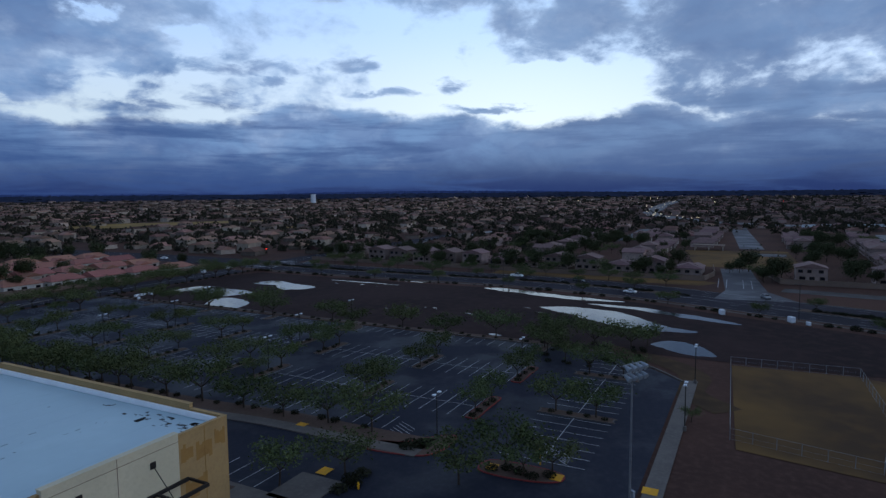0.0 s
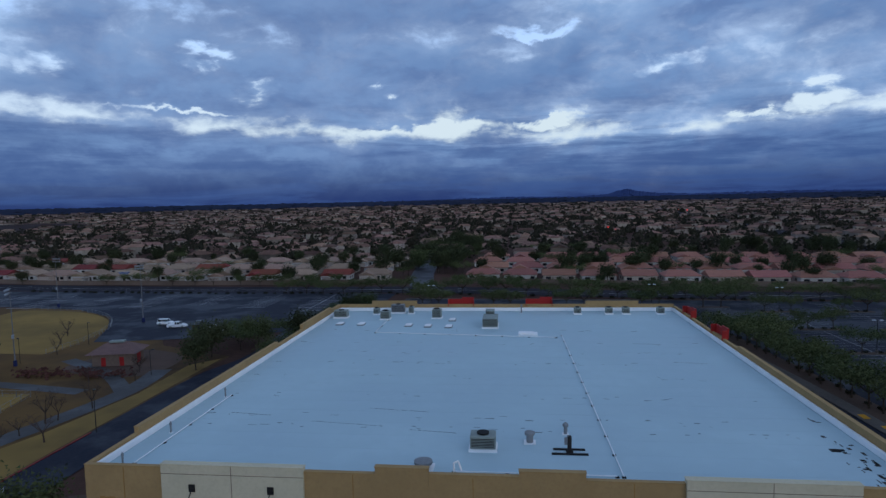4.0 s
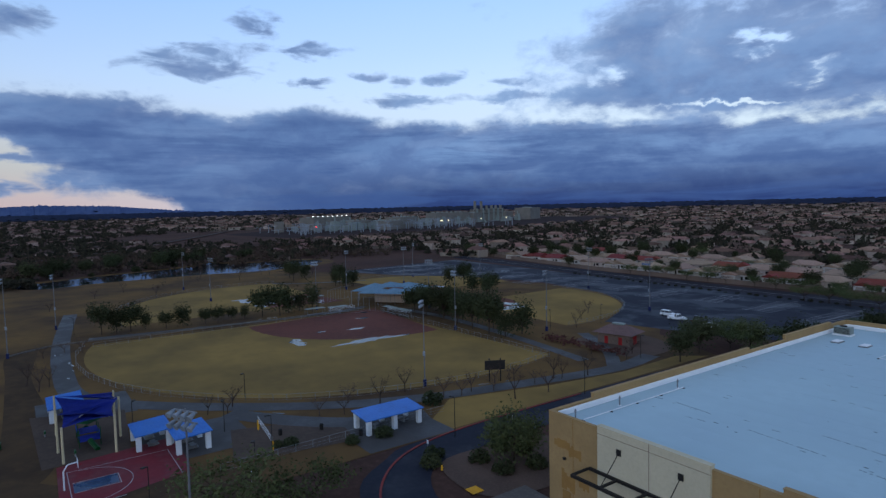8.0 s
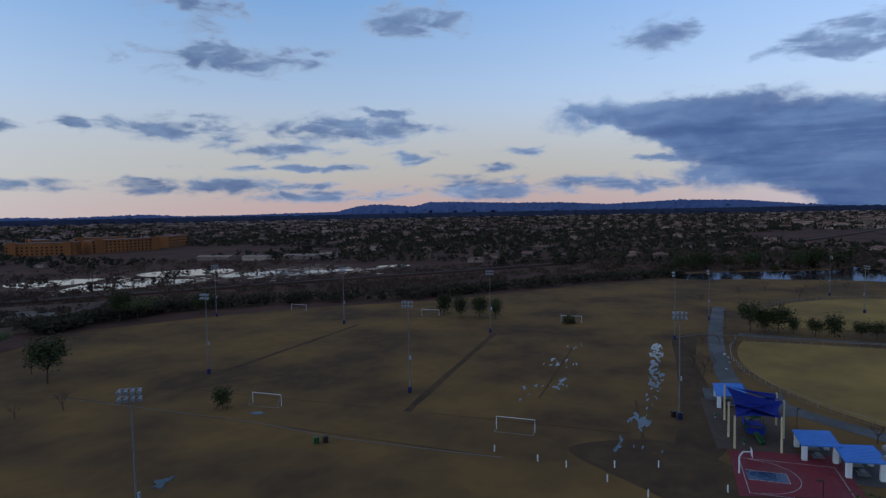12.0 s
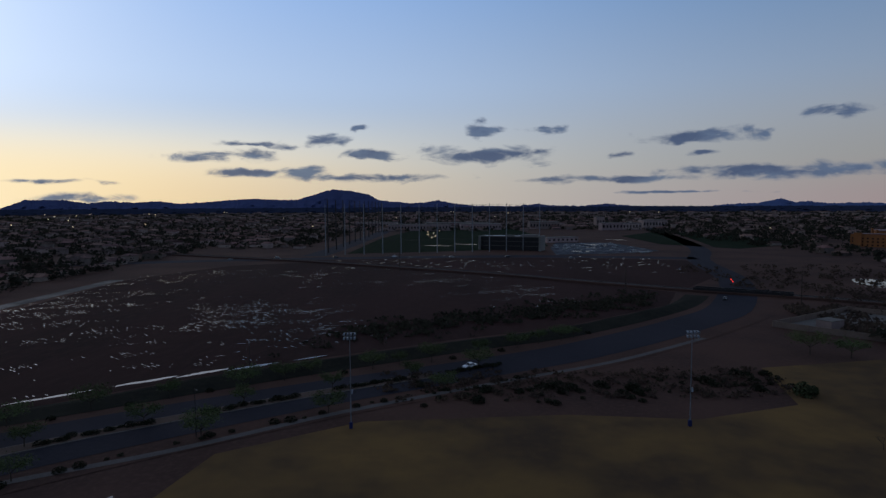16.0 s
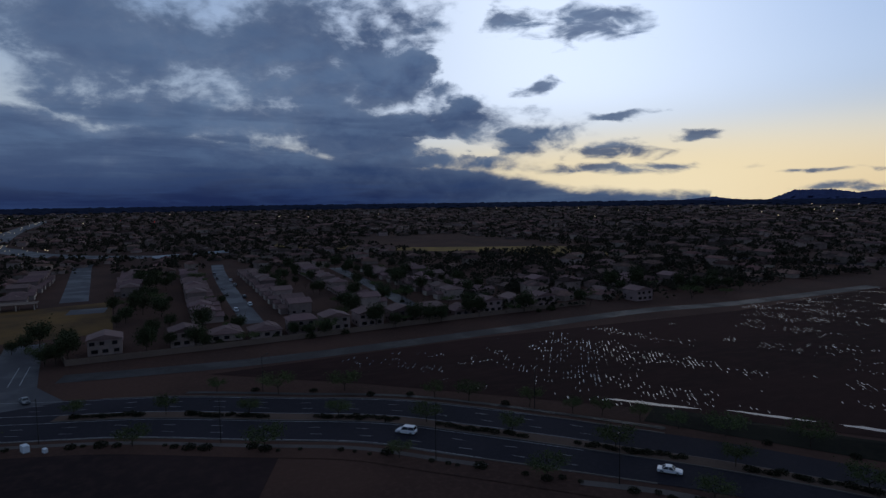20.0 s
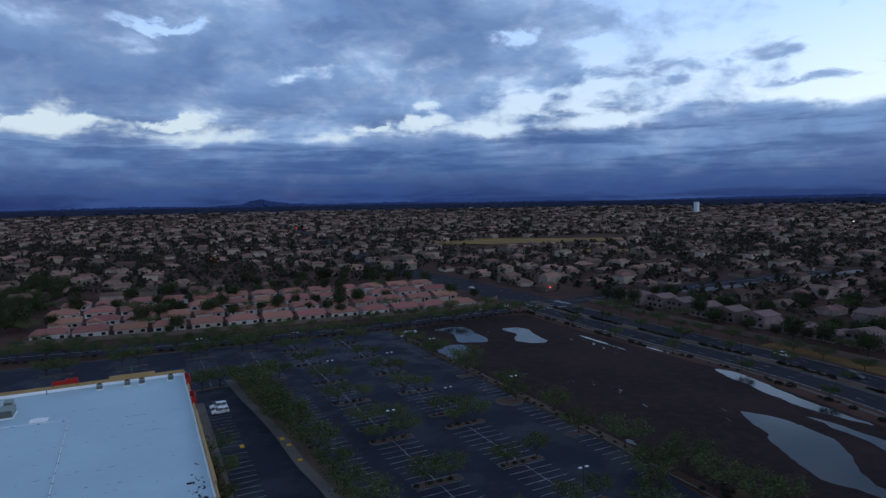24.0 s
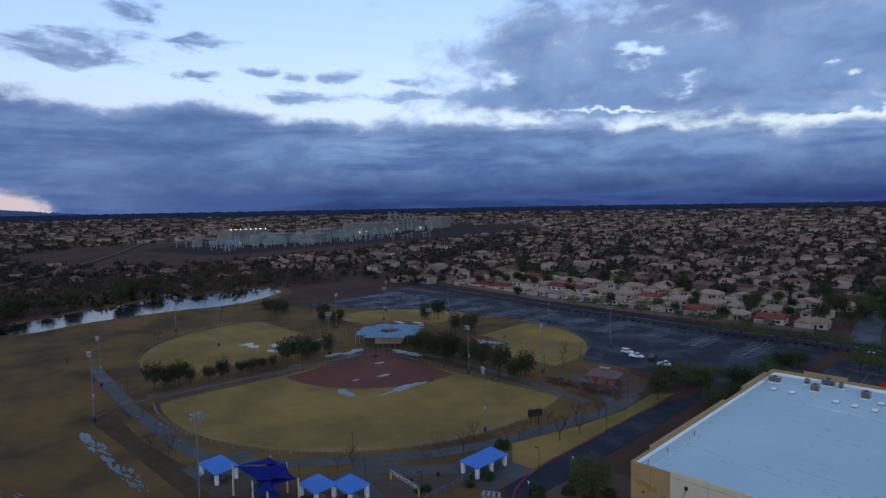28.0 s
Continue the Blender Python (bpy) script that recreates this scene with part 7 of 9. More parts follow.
for x, y in ((143.5, 199), (147, 205), (149.5, 205), (152, 204)):
    t = thing("rubble_block", "pale concrete block lying in the dirt", "block", pose(x, y, 0.05, 0, 0, RNG.uniform(0, 90)), "pale blocks in the vacant lot")
    part("block", boxes((-1.2, 1.2, -0.4, 0.4, 0, 0.7), bevel=0.08), LAMPWHITE, t)


# ---- cars ----
def car(name, label, m, paint, kind="saloon"):
    """Length along x. Body from a side profile, glass cabin, wheels, lights."""
    t = thing(name, label, "car", m)
    L, Wd = {"saloon": (4.7, 1.8), "suv": (4.8, 1.95), "pickup": (5.6, 2.0)}[kind]
    belt = {"saloon": 0.92, "suv": 1.1, "pickup": 1.12}[kind]
    top = {"saloon": 1.45, "suv": 1.8, "pickup": 1.85}[kind]

    def extrude(profile, half, inset=0.0, zc=0):
        bm = bmesh.new()
        a = [bm.verts.new((x, -half + (inset if z > zc else 0), z)) for x, z in profile]
        b = [bm.verts.new((x, half - (inset if z > zc else 0), z)) for x, z in profile]
        n = len(profile)
        bm.faces.new(a[::-1])
        bm.faces.new(b)
        for k in range(n):
            bm.faces.new((a[k], a[(k + 1) % n], b[(k + 1) % n], b[k]))
        bmesh.ops.recalc_face_normals(bm, faces=bm.faces)
        return bm

    h = L / 2
    body = [(-h, 0.35), (-h + 0.1, 0.28), (h - 0.1, 0.28), (h, 0.4), (h, 0.66), (h - 0.9, belt - 0.06), (-h + 0.2, belt), (-h, belt - 0.1)]
    bm = extrude(body, Wd / 2)
    bmesh.ops.bevel(bm, geom=[e for e in bm.edges], offset=0.05, segments=1, affect="EDGES")
    part("body", bm, paint, t)
    cabs = {"saloon": [(-h + 0.9, belt - 0.02), (h - 1.35, belt - 0.02), (h - 2.0, top - 0.04), (-h + 1.6, top - 0.02)],
            "suv": [(-h + 0.12, belt - 0.02), (h - 1.3, belt - 0.02), (h - 1.9, top - 0.04), (-h + 0.35, top - 0.02)],
            "pickup": [(-0.6, belt - 0.02), (h - 1.5, belt - 0.02), (h - 2.1, top - 0.04), (-0.45, top - 0.02)]}[kind]
    part("glass", extrude(cabs, Wd / 2 - 0.06, 0.16, belt), GLASS, t, "dark tinted glass")
    x0, x1 = cabs[3][0], cabs[2][0]
    part("roof", boxes((x0 - 0.05, x1 + 0.05, -Wd / 2 + 0.2, Wd / 2 - 0.2, top - 0.05, top + 0.02), bevel=0.02), paint, t)
    for y in (-1, 1):
        bm = bmesh.new()
        for xa, xb in ((cabs[0][0] + 0.05, x0), (cabs[1][0] - 0.05, x1), ((x0 + x1) / 2, (x0 + x1) / 2)):
            tube(bm, (xa, y * (Wd / 2 - 0.07), belt), (xb, y * (Wd / 2 - 0.2), top - 0.03), 0.05, sides=4)
        part("pillar", bm, paint, t)
        for x in (-h * 0.62, h * 0.62):
            wheel = part("wheel", tube(bmesh.new(), (x, y * (Wd / 2 - 0.22), 0.33), (x, y * (Wd / 2 + 0.01), 0.33), 0.33, sides=14), BLACK, t)
            part("rim", tube(bmesh.new(), (x, y * (Wd / 2), 0.33), (x, y * (Wd / 2 + 0.03), 0.33), 0.2, sides=10), STEEL, wheel)
        part("headlight", boxes((h - 0.06, h + 0.02, y * 0.62 - 0.18, y * 0.62 + 0.18, 0.55, 0.7)), LAMPWHITE, t)
        part("tail_light", boxes((-h - 0.02, -h + 0.06, y * 0.7 - 0.14, y * 0.7 + 0.14, 0.62, 0.8)), RED, t)
    return t


z0 = 0.06
car("car", "white off-road wagon parked beside the store", pose(59.6, 139.2, z0, 0, 0, 180), CARWHITE, "suv")
car("car", "white wagon parked beside another", pose(59.6, 134.2, z0, 0, 0, 180), CARWHITE, "suv")
car("pickup_truck", "white pickup parked in the empty lot", pose(-70, 167.5, z0, 0, 0, 15), CARWHITE, "pickup")
car("pickup_truck", "white pickup parked near another", pose(-84, 172.0, z0, 0, 0, 10), CARWHITE, "pickup")
car("pickup_truck", "dark pickup parked between white ones", pose(-78, 173.5, z0, 0, 0, 100), CARDARK, "pickup")
car("car", "white wagon parked in the empty lot", pose(-90, 176.0, z0, 0, 0, 5), CARWHITE, "suv")
car("van", "white van driving on the arterial road", pose(166.4, -86.2, z0, 0, 0, 45), CARWHITE, "suv")
car("car", "white saloon driving on the arterial road", pose(123, -124, z0, 0, 0, 220), CARWHITE)
car("car", "white car on the lower stretch of road", pose(25, -194.3, z0, 0, 0, 30), CARWHITE)
car("car", "white saloon on the far lanes", pose(229, 42, z0, 0, 0, 76), CARWHITE)
car("pickup_truck", "white pickup on the arterial road", pose(252.8, 94.9, z0, 0, 0, 270), CARWHITE, "pickup")
car("car", "dark silver saloon turning at the junction", pose(236, -2.2, z0, 0, 0, 200), CARGREY)
car("car", "dark wagon on the arterial road", pose(248, 66, z0, 0, 0, 265), CARDARK, "suv")
car("car", "white car by the northern junction", pose(222, 238, z0, 0, 0, 8), CARWHITE)
car("car", "grey car waiting at the northern junction", pose(252, 212, z0, 0, 0, 95), CARGREY)
car("car", "white car on the northern road", pose(241, 310, z0, 0, 0, 95), CARWHITE)
car("car", "dark car in the underpass road", pose(-112, -318, z0, 0, 0, 60), CARDARK)

# ---- puddles in the vacant lot and the ploughed field ----
def sheet_pool(pts, z=0.046):
    """A larger sheet of standing water with a ragged shore."""
    puddle_count[0] += 1
    shore = curve(pts, 7, True)
    o = puddle_count[0] * 2.7
    out = []
    for p in shore:
        q = Vector((p[0], p[1], o))
        out.append((p[0] + 1.5 * noise.noise(q * 0.16) + 0.8 * noise.noise(q * 0.5), p[1] + 1.5 * noise.noise(q * 0.16 + Vector((7, 3, 1))) + 0.8 * noise.noise(q * 0.5 + Vector((2, 9, 4)))))
    return tagged(part("puddle", sheet(out, z + 0.0012 * (puddle_count[0] % 20)), WATER), "broad sheet of rain water mirroring the sky", "puddle", "rain puddles")


for pts in ([(189, 63), (193, 52), (190, 38), (177, 24), (172, 15), (168, 26), (172, 38), (180, 49)], [(217, 95), (220, 85), (214, 66), (209, 39), (206.5, 55), (211, 78)], [(201, 52), (201, 35), (196, 19), (187, 4), (188, 16), (196, 34)],
            [(154, 24), (159, 19), (156, 13), (149, 9), (147.5, 15)], [(162, 204), (176, 202), (175, 190), (172, 172), (160, 176), (165, 190)], [(144, 168), (158, 172), (157, 160), (146, 153)], [(190, 190), (199, 185), (192, 158), (182, 165), (188, 176)]):
    sheet_pool(pts)
for x, y, rx, ry, r in ((209, 30, 8, 1.0, 62), (211, 148, 18, 1.0, 88), (221, 128, 10, 0.8, 90), (147, 62, 2.0, 0.8, 80)):
    puddle(x, y, rx, ry, 0.045, r, 0.3, 44)
for x, y, rx, ry, n_, size in ((171, 92, 3, 22, 7, 0.8), (205, 140, 3, 24, 8, 1.0), (176, 180, 14, 12, 8, 1.2), (180, 60, 10, 12, 5, 0.8), (160, 120, 8, 20, 5, 0.6)):
    pools(x, y, rx, ry, n_, size, 0.045, 78)
for x, y, rx, ry, r in ((155, -150.5, 12, 1.0, 41), (134, -170, 10, 0.9, 37), (116, -183.5, 9, 1.1, 36), (103, -191.5, 8, 1.4, 38), (90, -198.5, 8, 1.2, 34), (75, -208, 6, 0.5, 34)):
    puddle(x, y, rx, ry, 0.045, r, 0.3, 44)
# water standing in the furrows: short slivers side by side, in drifts that follow the lie of the land
rng = np.random.default_rng(11)
verts, faces = [], []
FURROW = radians(-38)
fc, fs = math.cos(FURROW), math.sin(FURROW)
made = 0
while made < 3500:
    x, y = rng.uniform(-100, 245), rng.uniform(-500, -80)
    inside = (x > -60 + (-300 - y) * 0.3 and y < -72 - (245 - x) * 0.80 and y > -500 + abs(x - 90) * 0.25 and x < 238)
    if not inside:
        continue
    wet = 0.75 * noise.noise(Vector((x * 0.012 + y * 0.006, y * 0.010, 4.2))) + 0.7 * noise.noise(Vector(((x + 0.45 * y) * 0.018, (y - 0.45 * x) * 0.075, 1.2))) + 0.75 * noise.noise(Vector((x * 0.11, y * 0.11, 7.2)))
    wet += 0.08 * math.exp(-((x - 190) / 55) ** 2 - ((y + 205) / 110) ** 2) + 0.13 * math.exp(-((x - 205) / 40) ** 2 - ((y + 135) / 42) ** 2) - 0.12
    if wet < rng.uniform(0.0, 0.55):
        continue
    made += 1
    # slivers keep to furrows a good metre apart
    across = round((-x * fs + y * fc) / 1.15) * 1.15 + rng.normal(0, 0.08)
    along_f = x * fc + y * fs
    x, y = along_f * fc - across * fs, along_f * fs + across * fc
    L, w = rng.uniform(0.6, 2.0) + 3.4 * max(0.0, wet) * rng.random() ** 2, rng.uniform(0.10, 0.24) + 0.45 * max(0.0, wet) * rng.random()
    a = FURROW + rng.normal(0, 0.05)
    c, s = math.cos(a), math.sin(a)
    i = len(verts)
    for u, v in ((-1, -0.3), (-0.5, -1), (0.6, -0.8), (1, 0.2), (0.4, 1), (-0.7, 0.7)):
        u, v = u * L / 2 * rng.uniform(0.8, 1.2), v * w / 2 * rng.uniform(0.7, 1.3)
        verts.append((x + u * c - v * s, y + u * s + v * c, 0.04))
    faces.append(tuple(range(i, i + 6)))
me = bpy.data.meshes.new("furrow_puddles")
me.from_pydata(verts, [], faces)
me.materials.append(WATER)
tagged(new("furrow_puddles", me), "slivers of rain water standing in the furrows", "puddles", kind="stuff")
# more small pools beyond the railway
verts, faces = [], []
for k in range(420):
    f = rng.random()
    if f < 0.5:
        u, v = rng.random(), rng.normal(0, 0.5)
        x, y = -225 - 150 * u + v * 30, -372 + 170 * u + v * 42
    else:
        x, y = rng.uniform(-160, 120), -520 + rng.normal(0, 35)
    L, w, a = rng.uniform(3, 18) * (1 if f < 0.5 else 0.4), rng.uniform(0.8, 4.5) * (1 if f < 0.5 else 0.4), radians(rng.normal(135 if f < 0.5 else 35, 14))
    c, s = math.cos(a), math.sin(a)
    i = len(verts)
    for u, v in ((-1, -0.3), (-0.4, -1), (0.6, -0.7), (1, 0.3), (0.3, 1), (-0.7, 0.6)):
        u, v = u * L / 2 * rng.uniform(0.7, 1.2), v * w / 2 * rng.uniform(0.6, 1.3)
        verts.append((x + u * c - v * s, y + u * s + v * c, 0.04))
    faces.append(tuple(range(i, i + 6)))
me = bpy.data.meshes.new("far_puddles")
me.from_pydata(verts, [], faces)
me.materials.append(WATER)
tagged(new("far_puddles", me), "scattered rain pools on bare land", "puddles", kind="stuff")

# broad shallow sheets of water on the flats past the railway
for pts in ([(-213, -322), (-232, -300), (-262, -285), (-284, -296), (-270, -318), (-240, -338)], [(-236, -398), (-222, -372), (-243, -352), (-275, -360), (-262, -385)], [(-292, -330), (-318, -300), (-352, -318), (-338, -352), (-305, -362)], [(-298, -282), (-318, -258), (-345, -268), (-332, -292)], [(-335, -238), (-352, -214), (-366, -224), (-348, -246)], [(-380, -204), (-396, -186), (-405, -196), (-390, -212)]):
    sheet_pool(pts, 0.05)

# ---- houses ----
def gable(bm, x0, x1, y0, y1, z, rise, over=0.5, along_x=True, hip=0.0):
    """A gable or hip roof slab over a rectangle, with eaves."""
    x0, x1, y0, y1 = x0 - over, x1 + over, y0 - over, y1 + over
    if along_x:
        m = (y0 + y1) / 2
        a, b = (x0 + hip, m), (x1 - hip, m)
        base = [(x0, y0), (x1, y0), (x1, y1), (x0, y1)]
    else:
        m = (x0 + x1) / 2
        a, b = (m, y0 + hip), (m, y1 - hip)
        base = [(x1, y0), (x1, y1), (x0, y1), (x0, y0)]
    lo = [bm.verts.new((*p, z - 0.12)) for p in base]
    eave = [bm.verts.new((*p, z + 0.03)) for p in base]
    ra, rb = bm.verts.new((*a, z + rise)), bm.verts.new((*b, z + rise))
    bm.faces.new((eave[0], eave[1], rb, ra))
    bm.faces.new((eave[2], eave[3], ra, rb))
    bm.faces.new((eave[1], eave[2], rb))
    bm.faces.new((eave[3], eave[0], ra))
    bm.faces.new(lo[::-1])
    for k in range(4):
        bm.faces.new((lo[k], lo[(k + 1) % 4], eave[(k + 1) % 4], eave[k]))


def house(label, roof_mat, wall_mat, w=12.0, d=15.0, storeys=1, solar=False, seed=0):
    """A suburban house facing -y: main block, garage wing with its own gable, windows, door."""
    t = thing("house", label, "house")
    h = 2.8 * storeys + 0.1
    bm = boxes((-w / 2, w / 2, -d / 2 + 3.5, d / 2, 0, h), (-w / 2, -w / 2 + 6.4, -d / 2, -d / 2 + 3.6, 0, 2.9))
    if storeys == 1:
        # gable end of the garage wing
        vs = [bm.verts.new(p) for p in ((-w / 2, -d / 2 + 0.02, 2.9), (-w / 2 + 6.4, -d / 2 + 0.02, 2.9), (-w / 2 + 3.2, -d / 2 + 0.02, 4.3))]
        bm.faces.new(vs)
    part("wall", bm, wall_mat, t)
    bm = bmesh.new()
    gable(bm, -w / 2, w / 2, -d / 2 + 3.5, d / 2, h, 2.1 if storeys == 1 else 1.8, 0.5, seed % 2 == 0, 0.0 if seed % 3 else 3.0)
    roof = part("roof", bm, roof_mat, t)
    bm = bmesh.new()
    gable(bm, -w / 2, -w / 2 + 6.4, -d / 2, -d / 2 + (9 if storeys == 1 else 4.2), 2.92, 1.45, 0.45, False, 0.0)
    part("porch_roof", bm, roof_mat, t)
    garage = part("garage_door", boxes((-w / 2 + 0.8, -w / 2 + 5.6, -d / 2 - 0.05, -d / 2, 0, 2.2)), STUCCO, t)
    part("panel_line", boxes(*[(-w / 2 + 0.8, -w / 2 + 5.6, -d / 2 - 0.06, -d / 2 - 0.05, z, z + 0.03) for z in (0.55, 1.1, 1.65)]), STEEL, garage)
    part("door", boxes((1.2, 2.2, -d / 2 + 3.42, -d / 2 + 3.5, 0, 2.1)), DARK, t)
    spots = [(3.2, 4.8, -d / 2 + 3.44, 0), (-w / 2 + 1.0, -w / 2 + 2.6, d / 2 + 0.06, 0), (-1.0, 0.8, d / 2 + 0.06, 0), (w / 2 - 3.2, w / 2 - 1.2, d / 2 + 0.06, 0)]
    if storeys == 2:
        spots += [(-3.8, -2.2, -d / 2 + 3.44, 2.8), (2.6, 4.2, -d / 2 + 3.44, 2.8), (-4.0, -2.4, d / 2 + 0.06, 2.8), (0.2, 1.6, d / 2 + 0.06, 2.8), (3.2, 4.8, d / 2 + 0.06, 2.8)]
    for x0, x1, y, z in spots:
        s = -0.07 if y < 0 else 0.02
        win = part("window", boxes((x0 - 0.08, x1 + 0.08, y - 0.05, y - 0.0, z + 0.82, z + 2.18), (x0, x1, y + s, y + s + 0.03, z + 0.9, z + 2.1)), WALLTAN, t)
        win.data.materials.append(GLASS)
        for p in list(win.data.polygons)[6:]:
            p.material_index = 1
    for y in (-1.5, 3.0):
        part("window", boxes((w / 2, w / 2 + 0.08, y - 0.7, y + 0.7, 0.95, 2.0)), GLASS, t)
    if solar:
        for k in range(6):
            x = -3.3 + 1.1 * k
            bm = bmesh.new()
            bm.faces.new([bm.verts.new((x + dx, y, z)) for dx, y, z in ((0, -d / 2 + 4.2, h + 0.5), (1.02, -d / 2 + 4.2, h + 0.5), (1.02, -d / 2 + 6.6, h + 1.35), (0, -d / 2 + 6.6, h + 1.35))])
            part("solar_panel", bm, SOLAR, t, "dark blue solar panel")
    return t


SOLAR = surface("blue_solar_glass", ((0.012, 0.025, 0.10), (0.010, 0.02, 0.08), (0.016, 0.03, 0.12)), 0.2, 2.0, 0.4, spec=0.5)
KINDS = [house("single-storey stucco house with a pink tile roof", PINKTILE, STUCCO2, 14.2, 14, 1, False, 0),
         house("pink-roofed stucco house with a front garage", PINKTILE, STUCCO, 13.6, 14, 1, False, 2),
         house("single-storey house with a tan tile roof", TANTILE, STUCCO, 13, 14, 1, False, 0),
         house("pale house with a tan tile roof and white garage", TANTILE, STUCCO2, 12, 14, 1, False, 1),
         house("white stucco house with a red tile roof", REDTILE, STUCCO2, 12.5, 14, 1, False, 4),
         house("tan-roofed house with solar panels", TANTILE, STUCCO2, 13, 14, 1, True, 0),
         house("two-storey stucco house with a grey-brown tile roof", BROWNTILE, DUSTY, 11, 14, 2, False, 1),
         house("single-storey house with a grey-brown tile roof", BROWNTILE, DUSTY, 12, 14, 1, False, 3),
         house("two-storey pale house with a hipped brown roof", BROWNTILE, DUSTY, 11.5, 13, 2, False, 6)]
placed = set()


def put_house(k, x, y, turn, s=1.0, group=""):
    m = pose(x, y, 0, 0, 0, turn)
    if k in placed:
        t = copy_thing(KINDS[k], m)
    else:
        placed.add(k)
        t = KINDS[k]
        t.matrix_basis = m
    return tagged(t, group=group)


# northern rows with pink roofs
for row, y0 in enumerate((275.5, 300, 331, 357)):
    x = 2.0 + (row % 2) * 4
    while x < 215 + row * 2:
        if row < 4 or RNG.random() < 0.9:
            put_house(RNG.choice((0, 0, 1, 0, 1)), x, y0 - x * 0.13 * (1 if row == 0 else 0.9) + 4, 180 if row % 2 == 0 else 0, group="pink roofed houses")
        x += 16.6 if row < 2 else 17.4
# north-western rows
for row, y0 in enumerate((279, 308, 340)):
    for k in range(14):
        x = -48 - 18.2 * k - (row % 2) * 5
        put_house(RNG.choice((2, 3, 2, 3, 2, 5 if row == 0 else 3, 4)), x, y0 + max(0, -x - 120) * 0.06 + RNG.uniform(-1, 1), (0 if row % 2 == 0 else 180) + RNG.uniform(-4, 4), group="tan and red roofed houses")
# eastern houses behind the block wall
for y in [-19.0, -46.0, -61.0, -76.0, -91.0] + list(np.arange(-105.0, -215.0, -15.4)) + list(np.arange(28.0, 216.0, 15.0)):
    put_house(RNG.choice((6, 7, 8, 6)), (293 if y < 0 else 296) + RNG.uniform(-1.0, 1.0), float(y), 90 + RNG.uniform(-2, 2), group="brown roofed houses")
for row, y0, x0, n in ((0, -58, 334, 12), (1, -98, 334, 12), (0, -137, 334, 12), (1, -182, 334, 10), (0, -206, 342, 8)):
    for k in range(n):
        put_house(RNG.choice((6, 7, 8, 7)), x0 + 15.8 * k, y0 - k * (0.4 if y0 > -100 else 0.7), 180 if row % 2 else 0, group="brown roofed houses")
for row, y0, x0, n in ((0, 56, 330, 9), (1, 112, 338, 10), (0, 76, 478, 6), (0, 32, 440, 8), (1, -24, 440, 8)):
    for k in range(n):
        put_house(RNG.choice((6, 7, 8, 7)), x0 + 15.8 * k, y0 + RNG.uniform(-1, 1), 180 if row % 2 else 0, group="brown roofed houses")
for k, (x, y) in enumerate(((285, -262), (264, -268), (292, -238), (331, -276), (310, -300), (330, -250), (300, -330), (325, -320))):
    put_house(RNG.choice((6, 7)), x + 18, y, 90, group="brown roofed houses")
# yard trees among the near houses
for x0, x1, y0, y1, n in ((-10, 225, 255, 420, 110), (-330, -50, 268, 390, 90), (325, 520, -215, -104, 80), (325, 520, -70, -24, 40), (330, 490, 40, 160, 70), (276, 284, -235, 220, 80), (303, 316, -235, 220, 60), (335, 430, -32, -18, 6), (262, 330, -345, -230, 24)):
    for k in range(n):
        G.put(RNG.choice(("dense0", "dense1", "dense0", "palo3", "shrub2", "bare0", "dense1")), RNG.uniform(x0, x1), RNG.uniform(y0, y1), RNG.uniform(0.55, 1.15), 0, "yard trees")
# wooded strip between the two northern neighbourhoods
for k in range(60):
    G.put(RNG.choice(("dense0", "dense1", "willow", "palo3")), RNG.uniform(-48, -6), RNG.uniform(285, 470), RNG.uniform(0.8, 1.3), 0, "trees of the wooded strip")
t = thing("ramada", "pale flat-roofed ramada on the lawn", "shelter", pose(416, 27, 0))
part("roof", boxes((-5, 5, -9, 9, 3.0, 3.3)), WALLTAN, t)
for x in (-4, 4):
    for y in (-8, 0, 8):
        part("column", boxes((x - 0.25, x + 0.25, y - 0.25, y + 0.25, 0, 3.0)), STUCCO, t)
patch("sports_pad", [(384, -14), (400, -15), (401, 2), (385, 3)], 0.045, WETROAD, False, "wet concrete sports pad on the lawn", "pavement")
# parked cars along the residential streets
for k in range(14):
    car("car", "parked car on a residential street", pose(340 + 14 * k, -76.8 - k * 0.55 + (4.2 if k % 2 else -4.2), 0.05, 0, 0, 0), RNG.choice((CARDARK, CARGREY, CARWHITE, CARDARK)), RNG.choice(("saloon", "suv"))) if k % 3 else None


